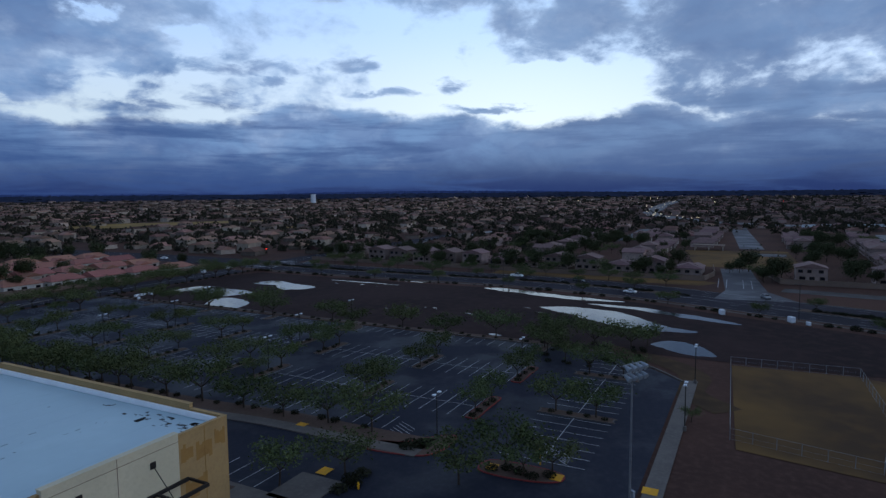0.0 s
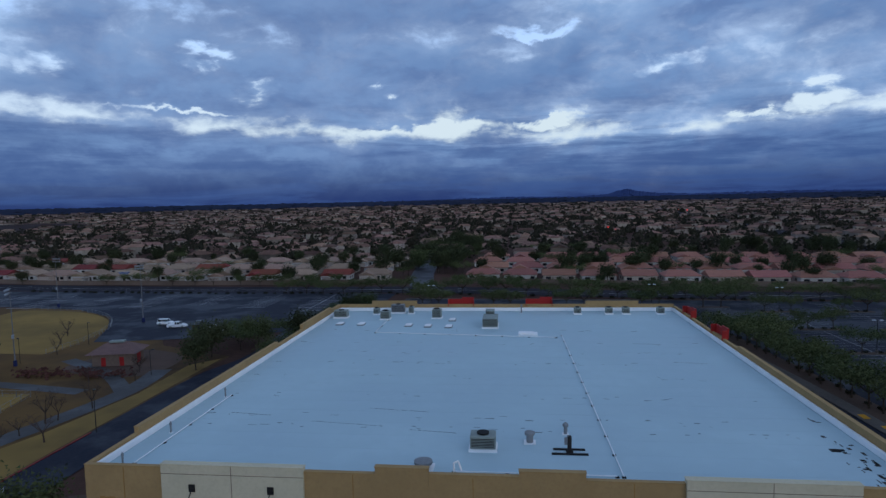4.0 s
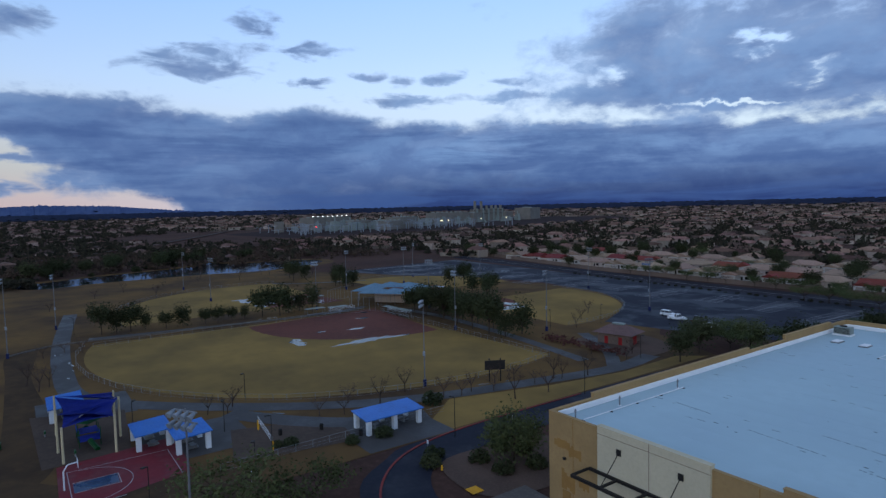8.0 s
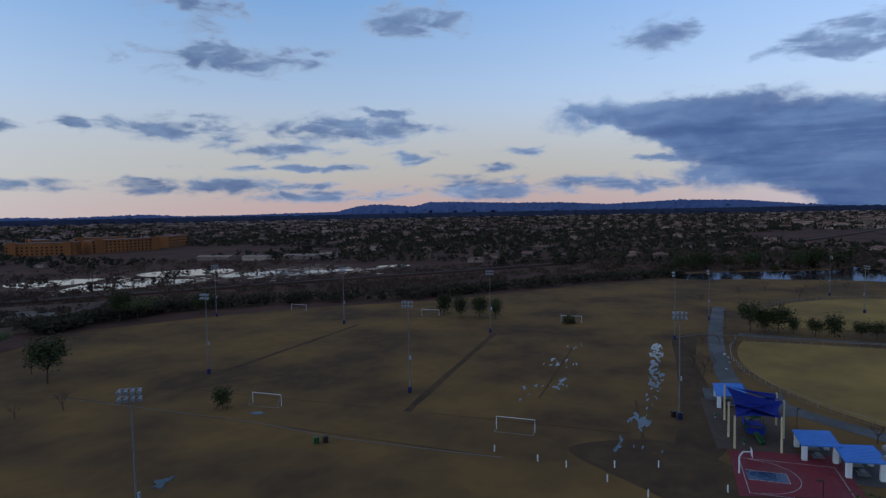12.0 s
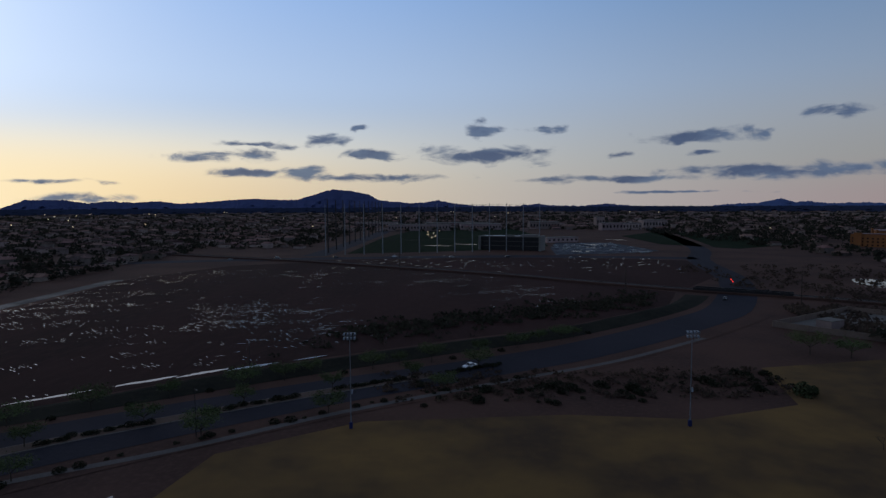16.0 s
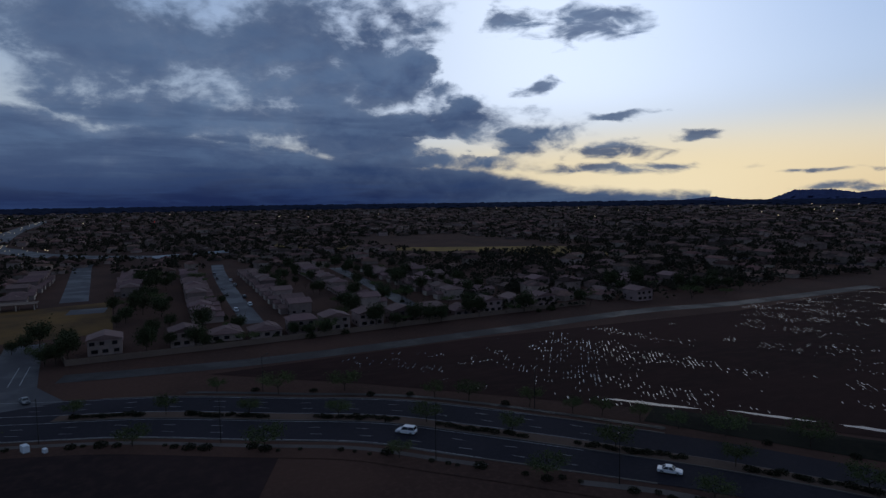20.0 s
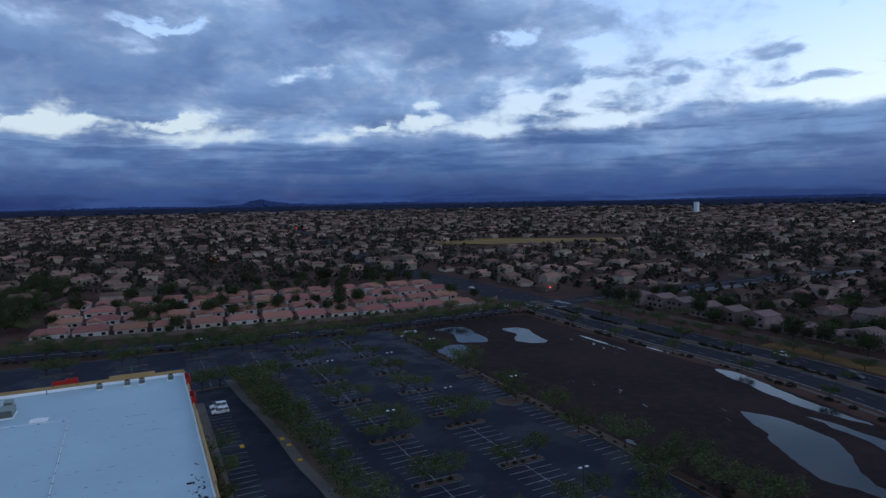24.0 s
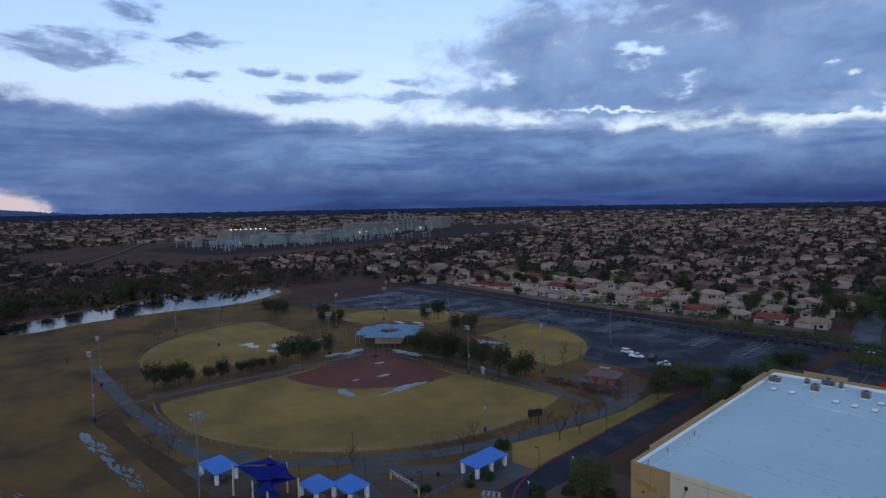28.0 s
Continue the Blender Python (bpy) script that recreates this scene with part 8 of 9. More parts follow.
# ---- far suburbs: thousands of houses and trees, joined ----
def keep_out(x, y):
    """True where open land, roads or nearer things lie."""
    if -60 < x < 150 and -150 < y < 240:
        return True
    if -410 < x < -30 and -215 < y < 262:
        return True
    if -60 < x < 262 and -660 < y < 262:
        return True
    if 140 < x < 285 and -700 < y < 262:
        return True
    if 280 < x < 320 and -210 < y < 225:
        return True
    if 280 < x < 530 and -222 < y < 44:
        return True
    if 320 < x < 500 and 40 < y < 126:
        return True
    if 500 < x < 640 and (-2 < y < 24 or -98 < y < -72 or 84 < y < 106):
        return True
    if -640 < x < -400 and -760 < y < -400:
        return True
    if 320 < x < 560 and 214 < y < 236:
        return True
    if -50 < x < 232 and 240 < y < 372:
        return True
    if -312 < x < -8 and 240 < y < 356:
        return True
    if -340 < x < 180 and -1150 < y < -300 and x > -340:
        return True
    if -420 < x < -130 and -420 < y < -150:
        return True
    u = max(0.0, min(1.0, ((x + 860) * -200 + (y - 330) * 750) / (200 ** 2 + 750 ** 2)))
    if math.hypot(x + 860 + 200 * u, y - 330 - 750 * u) < 235:
        return True
    if -430 < x < -40 and -430 < y < -150:
        return True
    if 560 < x < 900 and -480 < y < -280:
        return True
    if 395 < x < 720 and 580 < y < 720:
        return True
    return False


def near_line(x, y, line, d):
    return any((p.x - x) ** 2 + (p.y - y) ** 2 < d * d for p in line)


rng = np.random.default_rng(21)
far_line = artery_n[::2]
freeway_fine = [p.lerp(q, k / 8) for p, q in zip(freeway[8:], freeway[9:]) for k in range(8)]


def scatter(r0, r1, cell, fill, a0=0, a1=360):
    """Spots on a jittered street grid within a ring."""
    out = []
    n = int(r1 / cell) + 1
    for i in range(-n, n + 1):
        for j in range(-n, n + 1):
            x, y = i * cell, j * cell
            r = math.hypot(x, y)
            if not r0 <= r < r1:
                continue
            out.append((x, y, r))
    return [(x + rng.uniform(-0.25, 0.25) * cell, y + rng.uniform(-0.25, 0.25) * cell, r) for x, y, r in out if rng.random() < fill]


def is_west(x, y):
    """Older, sparser land past the railway."""
    return x < -300 and y < 260


class Heap:
    def __init__(self):
        self.v, self.f, self.m, self.n = [], [], [], 0

    def add(self, vs, fs, mats):
        self.v += vs
        self.f += [tuple(i + self.n for i in f) for f in fs]
        self.m += mats
        self.n += len(vs)

    def link(self, name, materials, label, category):
        me = bpy.data.meshes.new(name)
        me.from_pydata(self.v, [], self.f)
        for m in materials:
            me.materials.append(m)
        me.polygons.foreach_set("material_index", np.array(self.m, dtype=np.int32))
        return tagged(new(name, me), label, category, kind="stuff")


def small_house(heap, x, y, a, w, d, h, rise):
    c, s = math.cos(a), math.sin(a)
    q = [(-w / 2, -d / 2), (w / 2, -d / 2), (w / 2, d / 2), (-w / 2, d / 2)]
    P = lambda u, v, z: (x + u * c - v * s, y + u * s + v * c, z)
    vs = [P(u, v, 0) for u, v in q] + [P(u, v, h) for u, v in q]
    heap.add(vs, [(0, 1, 5, 4), (1, 2, 6, 5), (2, 3, 7, 6), (3, 0, 4, 7)], [1] * 4)
    o = 0.5
    vs = [P(u * (1 + 2 * o / w), v * (1 + 2 * o / d), h) for u, v in q] + [P(-w / 2 + 1.5, 0, h + rise), P(w / 2 - 1.5, 0, h + rise)]
    heap.add(vs, [(0, 1, 5, 4), (2, 3, 4, 5), (1, 2, 5), (3, 0, 4)], [0] * 4)


def small_tree(heap, x, y, r, h, n=7):
    for k in range(n):
        a, q = rng.uniform(0, 6.283), r * math.sqrt(rng.random()) * 0.8
        px, py, pz = x + q * math.cos(a), y + q * math.sin(a), h * rng.uniform(0.2, 0.85)
        s = r * rng.uniform(0.35, 0.65)
        b = rng.uniform(0, 6.283)
        vs = [(px + s * math.cos(b), py + s * math.sin(b), pz - s * 0.4), (px + s * math.cos(b + 2.1), py + s * math.sin(b + 2.1), pz - s * rng.uniform(0.1, 0.6)), (px + s * math.cos(b + 4.2), py + s * math.sin(b + 4.2), pz - s * 0.2), (px + rng.uniform(-s, s) * 0.3, py + rng.uniform(-s, s) * 0.3, pz + s * 0.8)]
        heap.add(vs, [(0, 1, 3), (1, 2, 3), (2, 0, 3), (2, 1, 0)], [0] * 4)


homes, northern, woods = Heap(), Heap(), Heap()
for x, y, r in scatter(230, 1150, 23, 0.93):
    if keep_out(x, y) or near_line(x, y, far_line, 24) or near_line(x, y, freeway[:14], 34):
        continue
    older = is_west(x, y)
    block = (int(math.floor(x / 69)) + int(math.floor(y / 150))) % 9
    p = 0.17 if older else (0.05 if block == 4 else 0.74 if r < 520 else 0.56)
    if rng.random() < p:
        small_house(northern if y > 260 else homes, x, y, (0 if rng.random() < 0.7 else math.pi / 2) + rng.normal(0, 0.12), rng.uniform(9, 15), rng.uniform(8, 12), 2.8 if rng.random() < 0.7 else 5.4, rng.uniform(1.6, 2.4))
    for k in range(5):
        if rng.random() < 0.8:
            small_tree(woods, x + rng.uniform(-12, 12), y + rng.uniform(-12, 12), rng.uniform(1.8, 4.6), rng.uniform(3.5, 8.0), 6)
for x, y, r in scatter(1150, 2300, 34, 0.9):
    if keep_out(x, y) or near_line(x, y, far_line, 26) or near_line(x, y, freeway_fine, 30):
        continue
    if rng.random() < (0.3 if is_west(x, y) else 0.6):
        small_house(northern if y > 260 else homes, x, y, 0 if rng.random() < 0.6 else math.pi / 2, rng.uniform(13, 22), rng.uniform(10, 14), 3.2 if rng.random() < 0.7 else 6, 2.2)
    for k in range(2):
        small_tree(woods, x + rng.uniform(-17, 17), y + rng.uniform(-17, 17), rng.uniform(3, 8), rng.uniform(4, 8), 4)
for x, y, r in scatter(2300, 4100, 60, 0.95):
    if rng.random() < 0.22:
        small_house(homes, x, y, 0, rng.uniform(15, 40), rng.uniform(14, 24), rng.uniform(4, 8), 1.5)
    small_tree(woods, x + rng.uniform(-30, 30), y + rng.uniform(-30, 30), rng.uniform(7, 14), rng.uniform(2, 5), 3)
homes.link("far_houses", (FARROOF, FARWALL), "distant suburb of low tile-roofed houses", "houses")
northern.link("far_houses", (PINKROOF, PALEWALL), "distant suburb of low pink and tan roofed houses", "houses")
woods.link("far_trees", (FARTREE,), "dark distant trees among the suburbs", "trees")

# ---- railway on its low bank, scrub hedge, underpass ----
railway = curve([(420, -700), (250, -600), (143, -541), (74, -493), (19, -455), (-25, -421), (-59, -390), (-114, -346), (-158, -318), (-220, -264), (-316, -176), (-378, -117), (-467, -46), (-638, 79), (-890, 221), (-1300, 420)], 6)
tagged(part("embankment", ribbon(railway, -5, 5, 1.1, 0.0), EARTH, kind="structure"), "low earthen railway bank", "embankment")
tagged(part("ballast", ribbon(railway, -2.2, 2.2, 1.35, 1.0), GRAVEL2, kind="structure"), "grey ballast of the railway", "railway")
for d in (-0.75, 0.75):
    tagged(part("rail", ribbon(railway, d - 0.06, d + 0.06, 1.5, 1.34), DARK, kind="structure"), "steel railway rail", "railway")
t = thing("rail_bridge", "dark plate girder railway bridge over the sunken road", "bridge", pose(-130, -336, 0, 0, 0, 147))
part("girder", boxes((-24, 24, -3.2, -2.8, 0.6, 2.6), (-24, 24, 2.8, 3.2, 0.6, 2.6)), DARK, t)
part("deck", boxes((-24, 24, -2.8, 2.8, 0.9, 1.3)), CONCRETE, t)
for x in (-24, 0, 24):
    part("pier", boxes((x - 1, x + 1, -3.5, 3.5, 0, 0.9)), CONCRETE, t)


def scrub(name, label, n, spots, r, h, seed, material):
    """Many low thicket clumps in one mesh."""
    g = np.random.default_rng(seed)
    heap = Heap()
    for k in range(n):
        x, y = spots(g)
        s = r * g.uniform(0.5, 1.4)
        for j in range(9):
            px, py, pz = x + g.normal(0, s * 0.5), y + g.normal(0, s * 0.5), h * g.uniform(0.15, 0.9)
            q = s * g.uniform(0.18, 0.4)
            b = g.uniform(0, 6.28)
            vs = [(px + q * math.cos(b + o), py + q * math.sin(b + o), pz + q * g.uniform(-0.5, 0.3)) for o in (0, 2.1, 4.2)] + [(px, py, pz + q * 0.8)]
            heap.add(vs, [(0, 1, 3), (1, 2, 3), (2, 0, 3), (2, 1, 0)], [0] * 4)
    return heap.link(name, (material,), label, "scrub")


hedge = [p for p in railway if -720 < p.x < -150]


def by_rail(lo, hi):
    def f(g):
        i = g.integers(len(hedge) - 1)
        a, b = hedge[i], hedge[i + 1]
        d = (b - a).normalized()
        p = a.lerp(b, g.random()) + Vector((-d.y, d.x)) * -1 * g.uniform(lo, hi) * -1
        return p.x, p.y
    return f


park_edge = curve([(-120, -210), (-165, -203), (-199, -168), (-233, -110), (-263, -84), (-310, -40), (-350, 12)], 5)


def by_park(lo, hi):
    def f(g):
        i = min(len(park_edge) - 2, int(len(park_edge) * g.random() ** 1.3))
        a, b = park_edge[i], park_edge[i + 1]
        d = (b - a).normalized()
        p = a.lerp(b, g.random()) + Vector((-d.y, d.x)) * g.uniform(lo, hi)
        return p.x, p.y
    return f


scrub("rail_hedge", "dark evergreen thicket along the park's edge", 560, by_park(1, 15), 3.4, 4.4, 3, FARTREE)
scrub("rail_scrub", "dry brown scrub along the railway", 420, by_rail(5, 40), 2.6, 1.6, 4, DRYSCRUB)
scrub("slope_scrub", "dry russet scrub between park and railway", 700, by_park(14, 85), 3.2, 1.4, 14, DRYSCRUB)
scrub("field_scrub", "dark brush patch in the ploughed field", 380, lambda g: ((lambda u, v: (75 - 150 * u + v * 6, -240 - 78 * u + v * 14))(g.random(), g.normal())), 2.4, 1.5, 5, FARTREE)
scrub("verge_scrub", "dry russet brush at the park's corner", 300, lambda g: (g.uniform(-60, 50), -164 - g.uniform(0, 26) - 0.1 * g.random()), 1.5, 0.8, 6, DRYSCRUB)
scrub("west_thicket", "brown leafless thicket behind the pond", 700, lambda g: (g.uniform(-560, -385), g.uniform(-60, 250)), 3.8, 4.5, 7, DRYSCRUB)
scrub("park_edge_trees", "dark trees on land past the ploughed field", 900, lambda g: ((lambda x: (x, g.uniform(-480, -180) - 0.2 * (x - 280)))(g.uniform(275, 560))), 3.6, 5.5, 8, FARTREE)
scrub("south_thicket", "dark brush beyond the railway", 500, lambda g: (g.uniform(-420, -140), g.uniform(-300, -230) - g.uniform(0, 190)), 2.8, 2.2, 9, DRYSCRUB)
scrub("red_brush", "low red-brown brush round the small building", 46, lambda g: (g.uniform(-92, -67), 121 + 4.5 * g.random() + 0.1 * g.normal()), 1.3, 1.3, 16, REDBRUSH)
patch("yard_walls", [(-98, -250), (-122, -222), (-178, -250), (-150, -282)], 0.06, CONCRETE, False, "grey walled works yard by the railway", "yard")
block_wall([(-98, -250), (-122, -222), (-178, -250), (-150, -282), (-98, -250)], 2.2, "low grey wall round a works yard")
t = thing("pump_house", "small pale works building in a walled yard", "building", pose(-118, -246, 0, 0, 0, 25))
part("wall", boxes((-4, 4, -3, 3, 0, 3.4)), DUSTY, t)
part("roof", boxes((-4.3, 4.3, -3.3, 3.3, 3.4, 3.6)), CONCRETE, t)
part("door", boxes((-0.6, 0.6, -3.06, -3.0, 0, 2.1)), DARK, t)
patch("tank_pad", [(-150, -240), (-138, -232), (-146, -224), (-157, -233)], 0.09, CONCRETE, False, "pale wet slab in the works yard", "slab")

# ---- driving range: tall net poles, tiered bays ----
patch("range_turf", [(122, -628), (60, -640), (-20, -664), (-100, -720), (-130, -1000), (-127, -1321), (61, -1281), (112, -900)], 0.03, FARM, False, "dark green turf of the driving range", "grass")
nets = thing("range_net", "tall dark poles and netting of a driving range", "net")
front = [Vector((140 - 18.2 * k, -609 - 4.1 * k, 0)) for k in range(13)]
for k, p in enumerate(front):
    part("pole", tube(bmesh.new(), p, p + Vector((0, 0, 50)), 0.5, 0.32, 8), STEEL, nets)
for k in range(12):
    part("pole", tube(bmesh.new(), (143 - 1.2 * k, -640 - 46 * k, 0), (143 - 1.2 * k, -640 - 46 * k, 55), 0.7, 0.45, 8), DARK, nets)
for k in range(9):
    part("pole", tube(bmesh.new(), (84 - 27 * k, -1284 - 5 * k, 0), (84 - 27 * k, -1284 - 5 * k, 50), 0.55, 0.35, 8), DARK, nets)
cables = bmesh.new()
for z in (14, 30, 49):
    tube(cables, front[0] + Vector((0, 0, z)), front[-1] + Vector((0, 0, z)), 0.07, sides=4)
part("cable", cables, DARK, nets)
bays = thing("range_building", "three-storey driving range bays with a pale end wall", "building", pose(-50, -668, 0, 0, 0, -25))
for z in (0, 4.8, 9.6):
    deck = part("deck", boxes((-33, 33, -5, 6, z + 4.4, z + 4.8)), CONCRETE, bays)
    part("back_wall", boxes((-33, 33, 5.6, 6, z, z + 4.4)), DARK, bays)
    for k in range(14):
        part("bay_divider", boxes((-33 + 5.05 * k - 0.12, -33 + 5.05 * k + 0.12, -4.8, 5.6, z, z + 4.4)), WALLTAN, deck)
part("end_wall", boxes((-35, -32.9, -7, 12, 0, 15.8), bevel=0.2), PLANT, bays, "pale blank end wall")
part("end_wall", boxes((32.9, 35, -7, 9, 0, 15.0), bevel=0.2), PLANT, bays)
for k in range(12):
    part("roof_canopy", tube(bmesh.new(), (-33 + 5.5 * k, -6.5, 14.7), (-27.5 + 5.5 * k, -6.5, 14.7), 0.35, 0.6, 8), WHITE, bays, "scalloped white canopy edge")
part("roof", boxes((-33, 33, -6.2, 6, 14.4, 14.8)), CONCRETE, bays)
part("rooftop_plant", boxes((-31, -12, 0, 6, 14.8, 17.0), (-4, 6, 1, 5, 14.8, 16.2)), PLANT, bays)
patch("range_parking", [(-84, -598), (-150, -612), (-200, -640), (-190, -780), (-120, -780), (-96, -690)], 0.045, ASPHALT, False, "wet parking lot beside the driving range", "parking lot")
for x, y, rx, ry, r in ((-118, -640, 12, 2.5, 170), (-140, -690, 10, 2.5, 165), (-160, -740, 14, 4, 165), (-158, -872, 14, 5, 165), (-215, -838, 16, 4, 150), (30, -742, 20, 2.4, 150), (-6, -766, 18, 2.4, 148)):
    puddle(x, y, rx, ry, 0.05, r, 0.35, 40)
for x, y, w, d, h, r in ((-130, -800, 46, 16, 6, 20), (-320, -1300, 18, 18, 22, 5), (-300, -1150, 40, 20, 14, 5), (60, -1180, 120, 30, 12, 3), (-60, -1220, 80, 40, 11, 0), (-190, -1240, 60, 30, 14, 0), (-330, -1180, 70, 26, 12, 8), (-420, -1260, 50, 30, 16, 0), (-20, -1350, 140, 40, 10, 4), (160, -1400, 90, 40, 10, 0)):
    t = thing("commercial_building", "low pale commercial building in the distance", "building", pose(x, y, 0, 0, 0, r), "distant commercial buildings")
    part("wall", boxes((-w / 2, w / 2, -d / 2, d / 2, 0, h)), DUSTY, t)
    part("roof", boxes((-w / 2 - 0.3, w / 2 + 0.3, -d / 2 - 0.3, d / 2 + 0.3, h, h + 0.5)), CONCRETE, t)
    n = max(2, int(w / 6))
    for k in range(n):
        px = -w / 2 + w * (k + 0.5) / n
        part("window", boxes((px - 1.4, px + 1.4, d / 2, d / 2 + 0.1, h * 0.35, h * 0.7)), GLASS, t)
bm = bmesh.new()
for k in range(44):
    x, y = rng.uniform(-185, -100), rng.uniform(-750, -610)
    box(bm, x - 2.3, x + 2.3, y - 0.9, y + 0.9, 0.1, 1.4)
tagged(part("far_parked_cars", bm, CARGREY), "distant parked cars by the driving range", "cars", kind="stuff")
for k in range(14):
    car("car", "car on the distant road beyond the field", pose(250 - 26 * k + RNG.uniform(-8, 8), -556 - 28 * math.sin(0.24 * k) - RNG.uniform(-5, 5), 0.05, 0, 0, 200), RNG.choice((CARWHITE, CARDARK, CARGREY)), RNG.choice(("saloon", "suv"))) if k % 2 else None
patch("far_turf", [(-254, -938), (-387, -1118), (-438, -1002), (-432, -751), (-294, -660), (-239, -744)], 0.03, FARM, False, "striped dark green turf field", "grass")

# ---- orange apartment blocks ----
for x, y, w, d, h, r in ((-465, -668, 72, 18, 14, 122), (-535, -625, 86, 18, 15, 168), (-560, -690, 60, 18, 16, 140), (-630, -640, 60, 18, 15, 20), (-520, -750, 60, 18, 15, 60)):
    t = thing("apartment_block", "orange stucco apartment block with rows of windows", "building", pose(x, y, 0, 0, 0, r), "orange apartment blocks")
    part("wall", boxes((-w / 2, w / 2, -d / 2, d / 2, 0, h), (-w / 2 + 4, -w / 2 + 12, -d / 2 - 2, -d / 2, 0, h + 1.5), (w / 2 - 12, w / 2 - 4, -d / 2 - 2, -d / 2, 0, h + 1.5)), ORANGE, t)
    part("roof", boxes((-w / 2 - 0.4, w / 2 + 0.4, -d / 2 - 0.4, d / 2 + 0.4, h, h + 0.5)), BROWNTILE, t)
    for f in range(int(h / 3.6)):
        for sy in (-1, 1):
            y = sy * (d / 2 + 0.05)
            part("window_row", boxes(*[(-w / 2 + 1.6 + 5 * k, -w / 2 + 3.4 + 5 * k, y - 0.1, y + 0.1, 1.2 + 3.6 * f, 2.8 + 3.6 * f) for k in range(int(w / 5))]), GLASS, t, kind="stuff")

# low pale sheds by the flooded flats
for x, y, w, d, r in ((-428, -395, 34, 12, 95), (-432, -352, 26, 12, 92), (-452, -318, 30, 14, 100), (-470, -300, 16, 10, 110)):
    t = thing("shed", "long low shed with a pale metal roof", "shed", pose(x, y, 0, 0, 0, r), "pale sheds on the flats")
    part("wall", boxes((-w / 2, w / 2, -d / 2, d / 2, 0, 3.4)), DUSTY, t)
    bm = bmesh.new()
    gable(bm, -w / 2, w / 2, -d / 2, d / 2, 3.4, 1.3)
    part("roof", bm, FARWALL, t, "pale metal roof")

# ---- power plant to the west ----
for x, y, w, d, h, r in ((-1002, 468, 100, 32, 21, 25), (-928, 500, 50, 24, 15, 25), (-873, 538, 64, 24, 14, 25), (-950, 600, 70, 32, 18, 30), (-1020, 758, 100, 32, 23, 10), (-1116, 1080, 90, 40, 28, 30), (-1108, 990, 50, 32, 20, 30), (-1040, 840, 50, 24, 20, 30), (-944, 359, 12, 12, 17, 0)):
    t = thing("plant_building", "pale cladding hall of a power plant", "building", pose(x, y, 0, 0, 0, r + 90), "power plant halls")
    part("wall", boxes((-w / 2, w / 2, -d / 2, d / 2, 0, h)), PLANT, t)
    part("roof", boxes((-w / 2 - 0.5, w / 2 + 0.5, -d / 2 - 0.5, d / 2 + 0.5, h, h + 0.8)), PLANT, t)
    for k in range(int(w / 14)):
        part("roof_vent", boxes((-w / 2 + 3 + 14 * k, -w / 2 + 6 + 14 * k, -2, 2, h + 0.8, h + 2.6)), UNIT, t)
        part("window", boxes((-w / 2 + 3 + 14 * k, -w / 2 + 8 + 14 * k, d / 2, d / 2 + 0.2, h * 0.3, h * 0.55)), DARK, t)
for k, (x, y) in enumerate(((-1069, 870), (-1066, 886), (-1076, 910), (-1084, 932), (-1092, 952), (-1098, 972))):
    t = thing("exhaust_stack", "pale round exhaust stack of a power plant", "stack", pose(x, y, 0), "power plant stacks")
    part("shaft", tube(bmesh.new(), (0, 0, 0), (0, 0, 47 if k < 2 else 37), 3.4, 3.0, 12), PLANT, t)
    part("boiler", boxes((-7, 7, -9, 9, 0, 28 - 3 * (k % 3)), (-5, 5, -12, -9, 0, 20)), PLANT, t)
    part("stair_tower", boxes((7, 9, -2, 2, 0, 30), (-9, -7, -2, 2, 0, 24)), UNIT, t)
    part("platform", boxes((-8.5, 8.5, -10, 10, 18, 18.6), (-8.5, 8.5, -10, 10, 26, 26.6)), DARK, t)
yard = bmesh.new()
for k in range(170):
    x, y = -790 - rng.uniform(0, 180), 330 + rng.uniform(0, 420)
    h = rng.uniform(5, 15)
    box(yard, x - 0.4, x + 0.4, y - 0.4, y + 0.4, 0, h)
    box(yard, x - 0.3, x + 0.3, y - 6, y + 6, h - 0.6, h)
tagged(part("switchyard", yard, FLOODHEAD), "forest of grey switchyard gantries", "switchyard", kind="stuff")
pipes = bmesh.new()
for k in range(150):
    q = rng.random()
    x, y = -920 - 180 * q + rng.uniform(-45, 45), 420 + 580 * q + rng.uniform(-45, 45)
    h, w = rng.uniform(4, 16), rng.uniform(2, 6)
    box(pipes, x - w, x + w, y - w, y + w, 0, h)
    if k % 3 == 0:
        box(pipes, x - 0.8, x + 0.8, y - 0.8, y + 0.8, h, h + rng.uniform(4, 10))
tagged(part("plant_machinery", pipes, UNIT), "crowded grey tanks and pipe racks of the plant", "machinery", kind="stuff")
patch("plant_yard", [(-740, 300), (-770, 620), (-720, 800), (-740, 1060), (-1000, 1300), (-1250, 1300), (-1200, 550), (-940, 270)], 0.03, LOT, False, "dark gravel yard of the power plant", "ground")
lamps = bmesh.new()
for k in range(8):
    x, y = -985 + 1.6 * k, 437 + 8.6 * k
    box(lamps, x - 0.5, x + 0.5, y - 0.8, y + 0.8, 23.5, 24.4)
tagged(part("plant_lamps", lamps, FLOOD), "row of bright white flood lamps on the plant roof", "lamps", kind="stuff")
t = thing("water_tank", "white round storage tanks on the horizon", "tank", pose(1900, 1555, 0, 0, 0, 40))
for k in range(3):
    part("tank", tube(bmesh.new(), (-26 + 20 * k, 0, 0), (-26 + 20 * k, 0, 36), 9.5, 9.5, 14), LAMPWHITE, t)

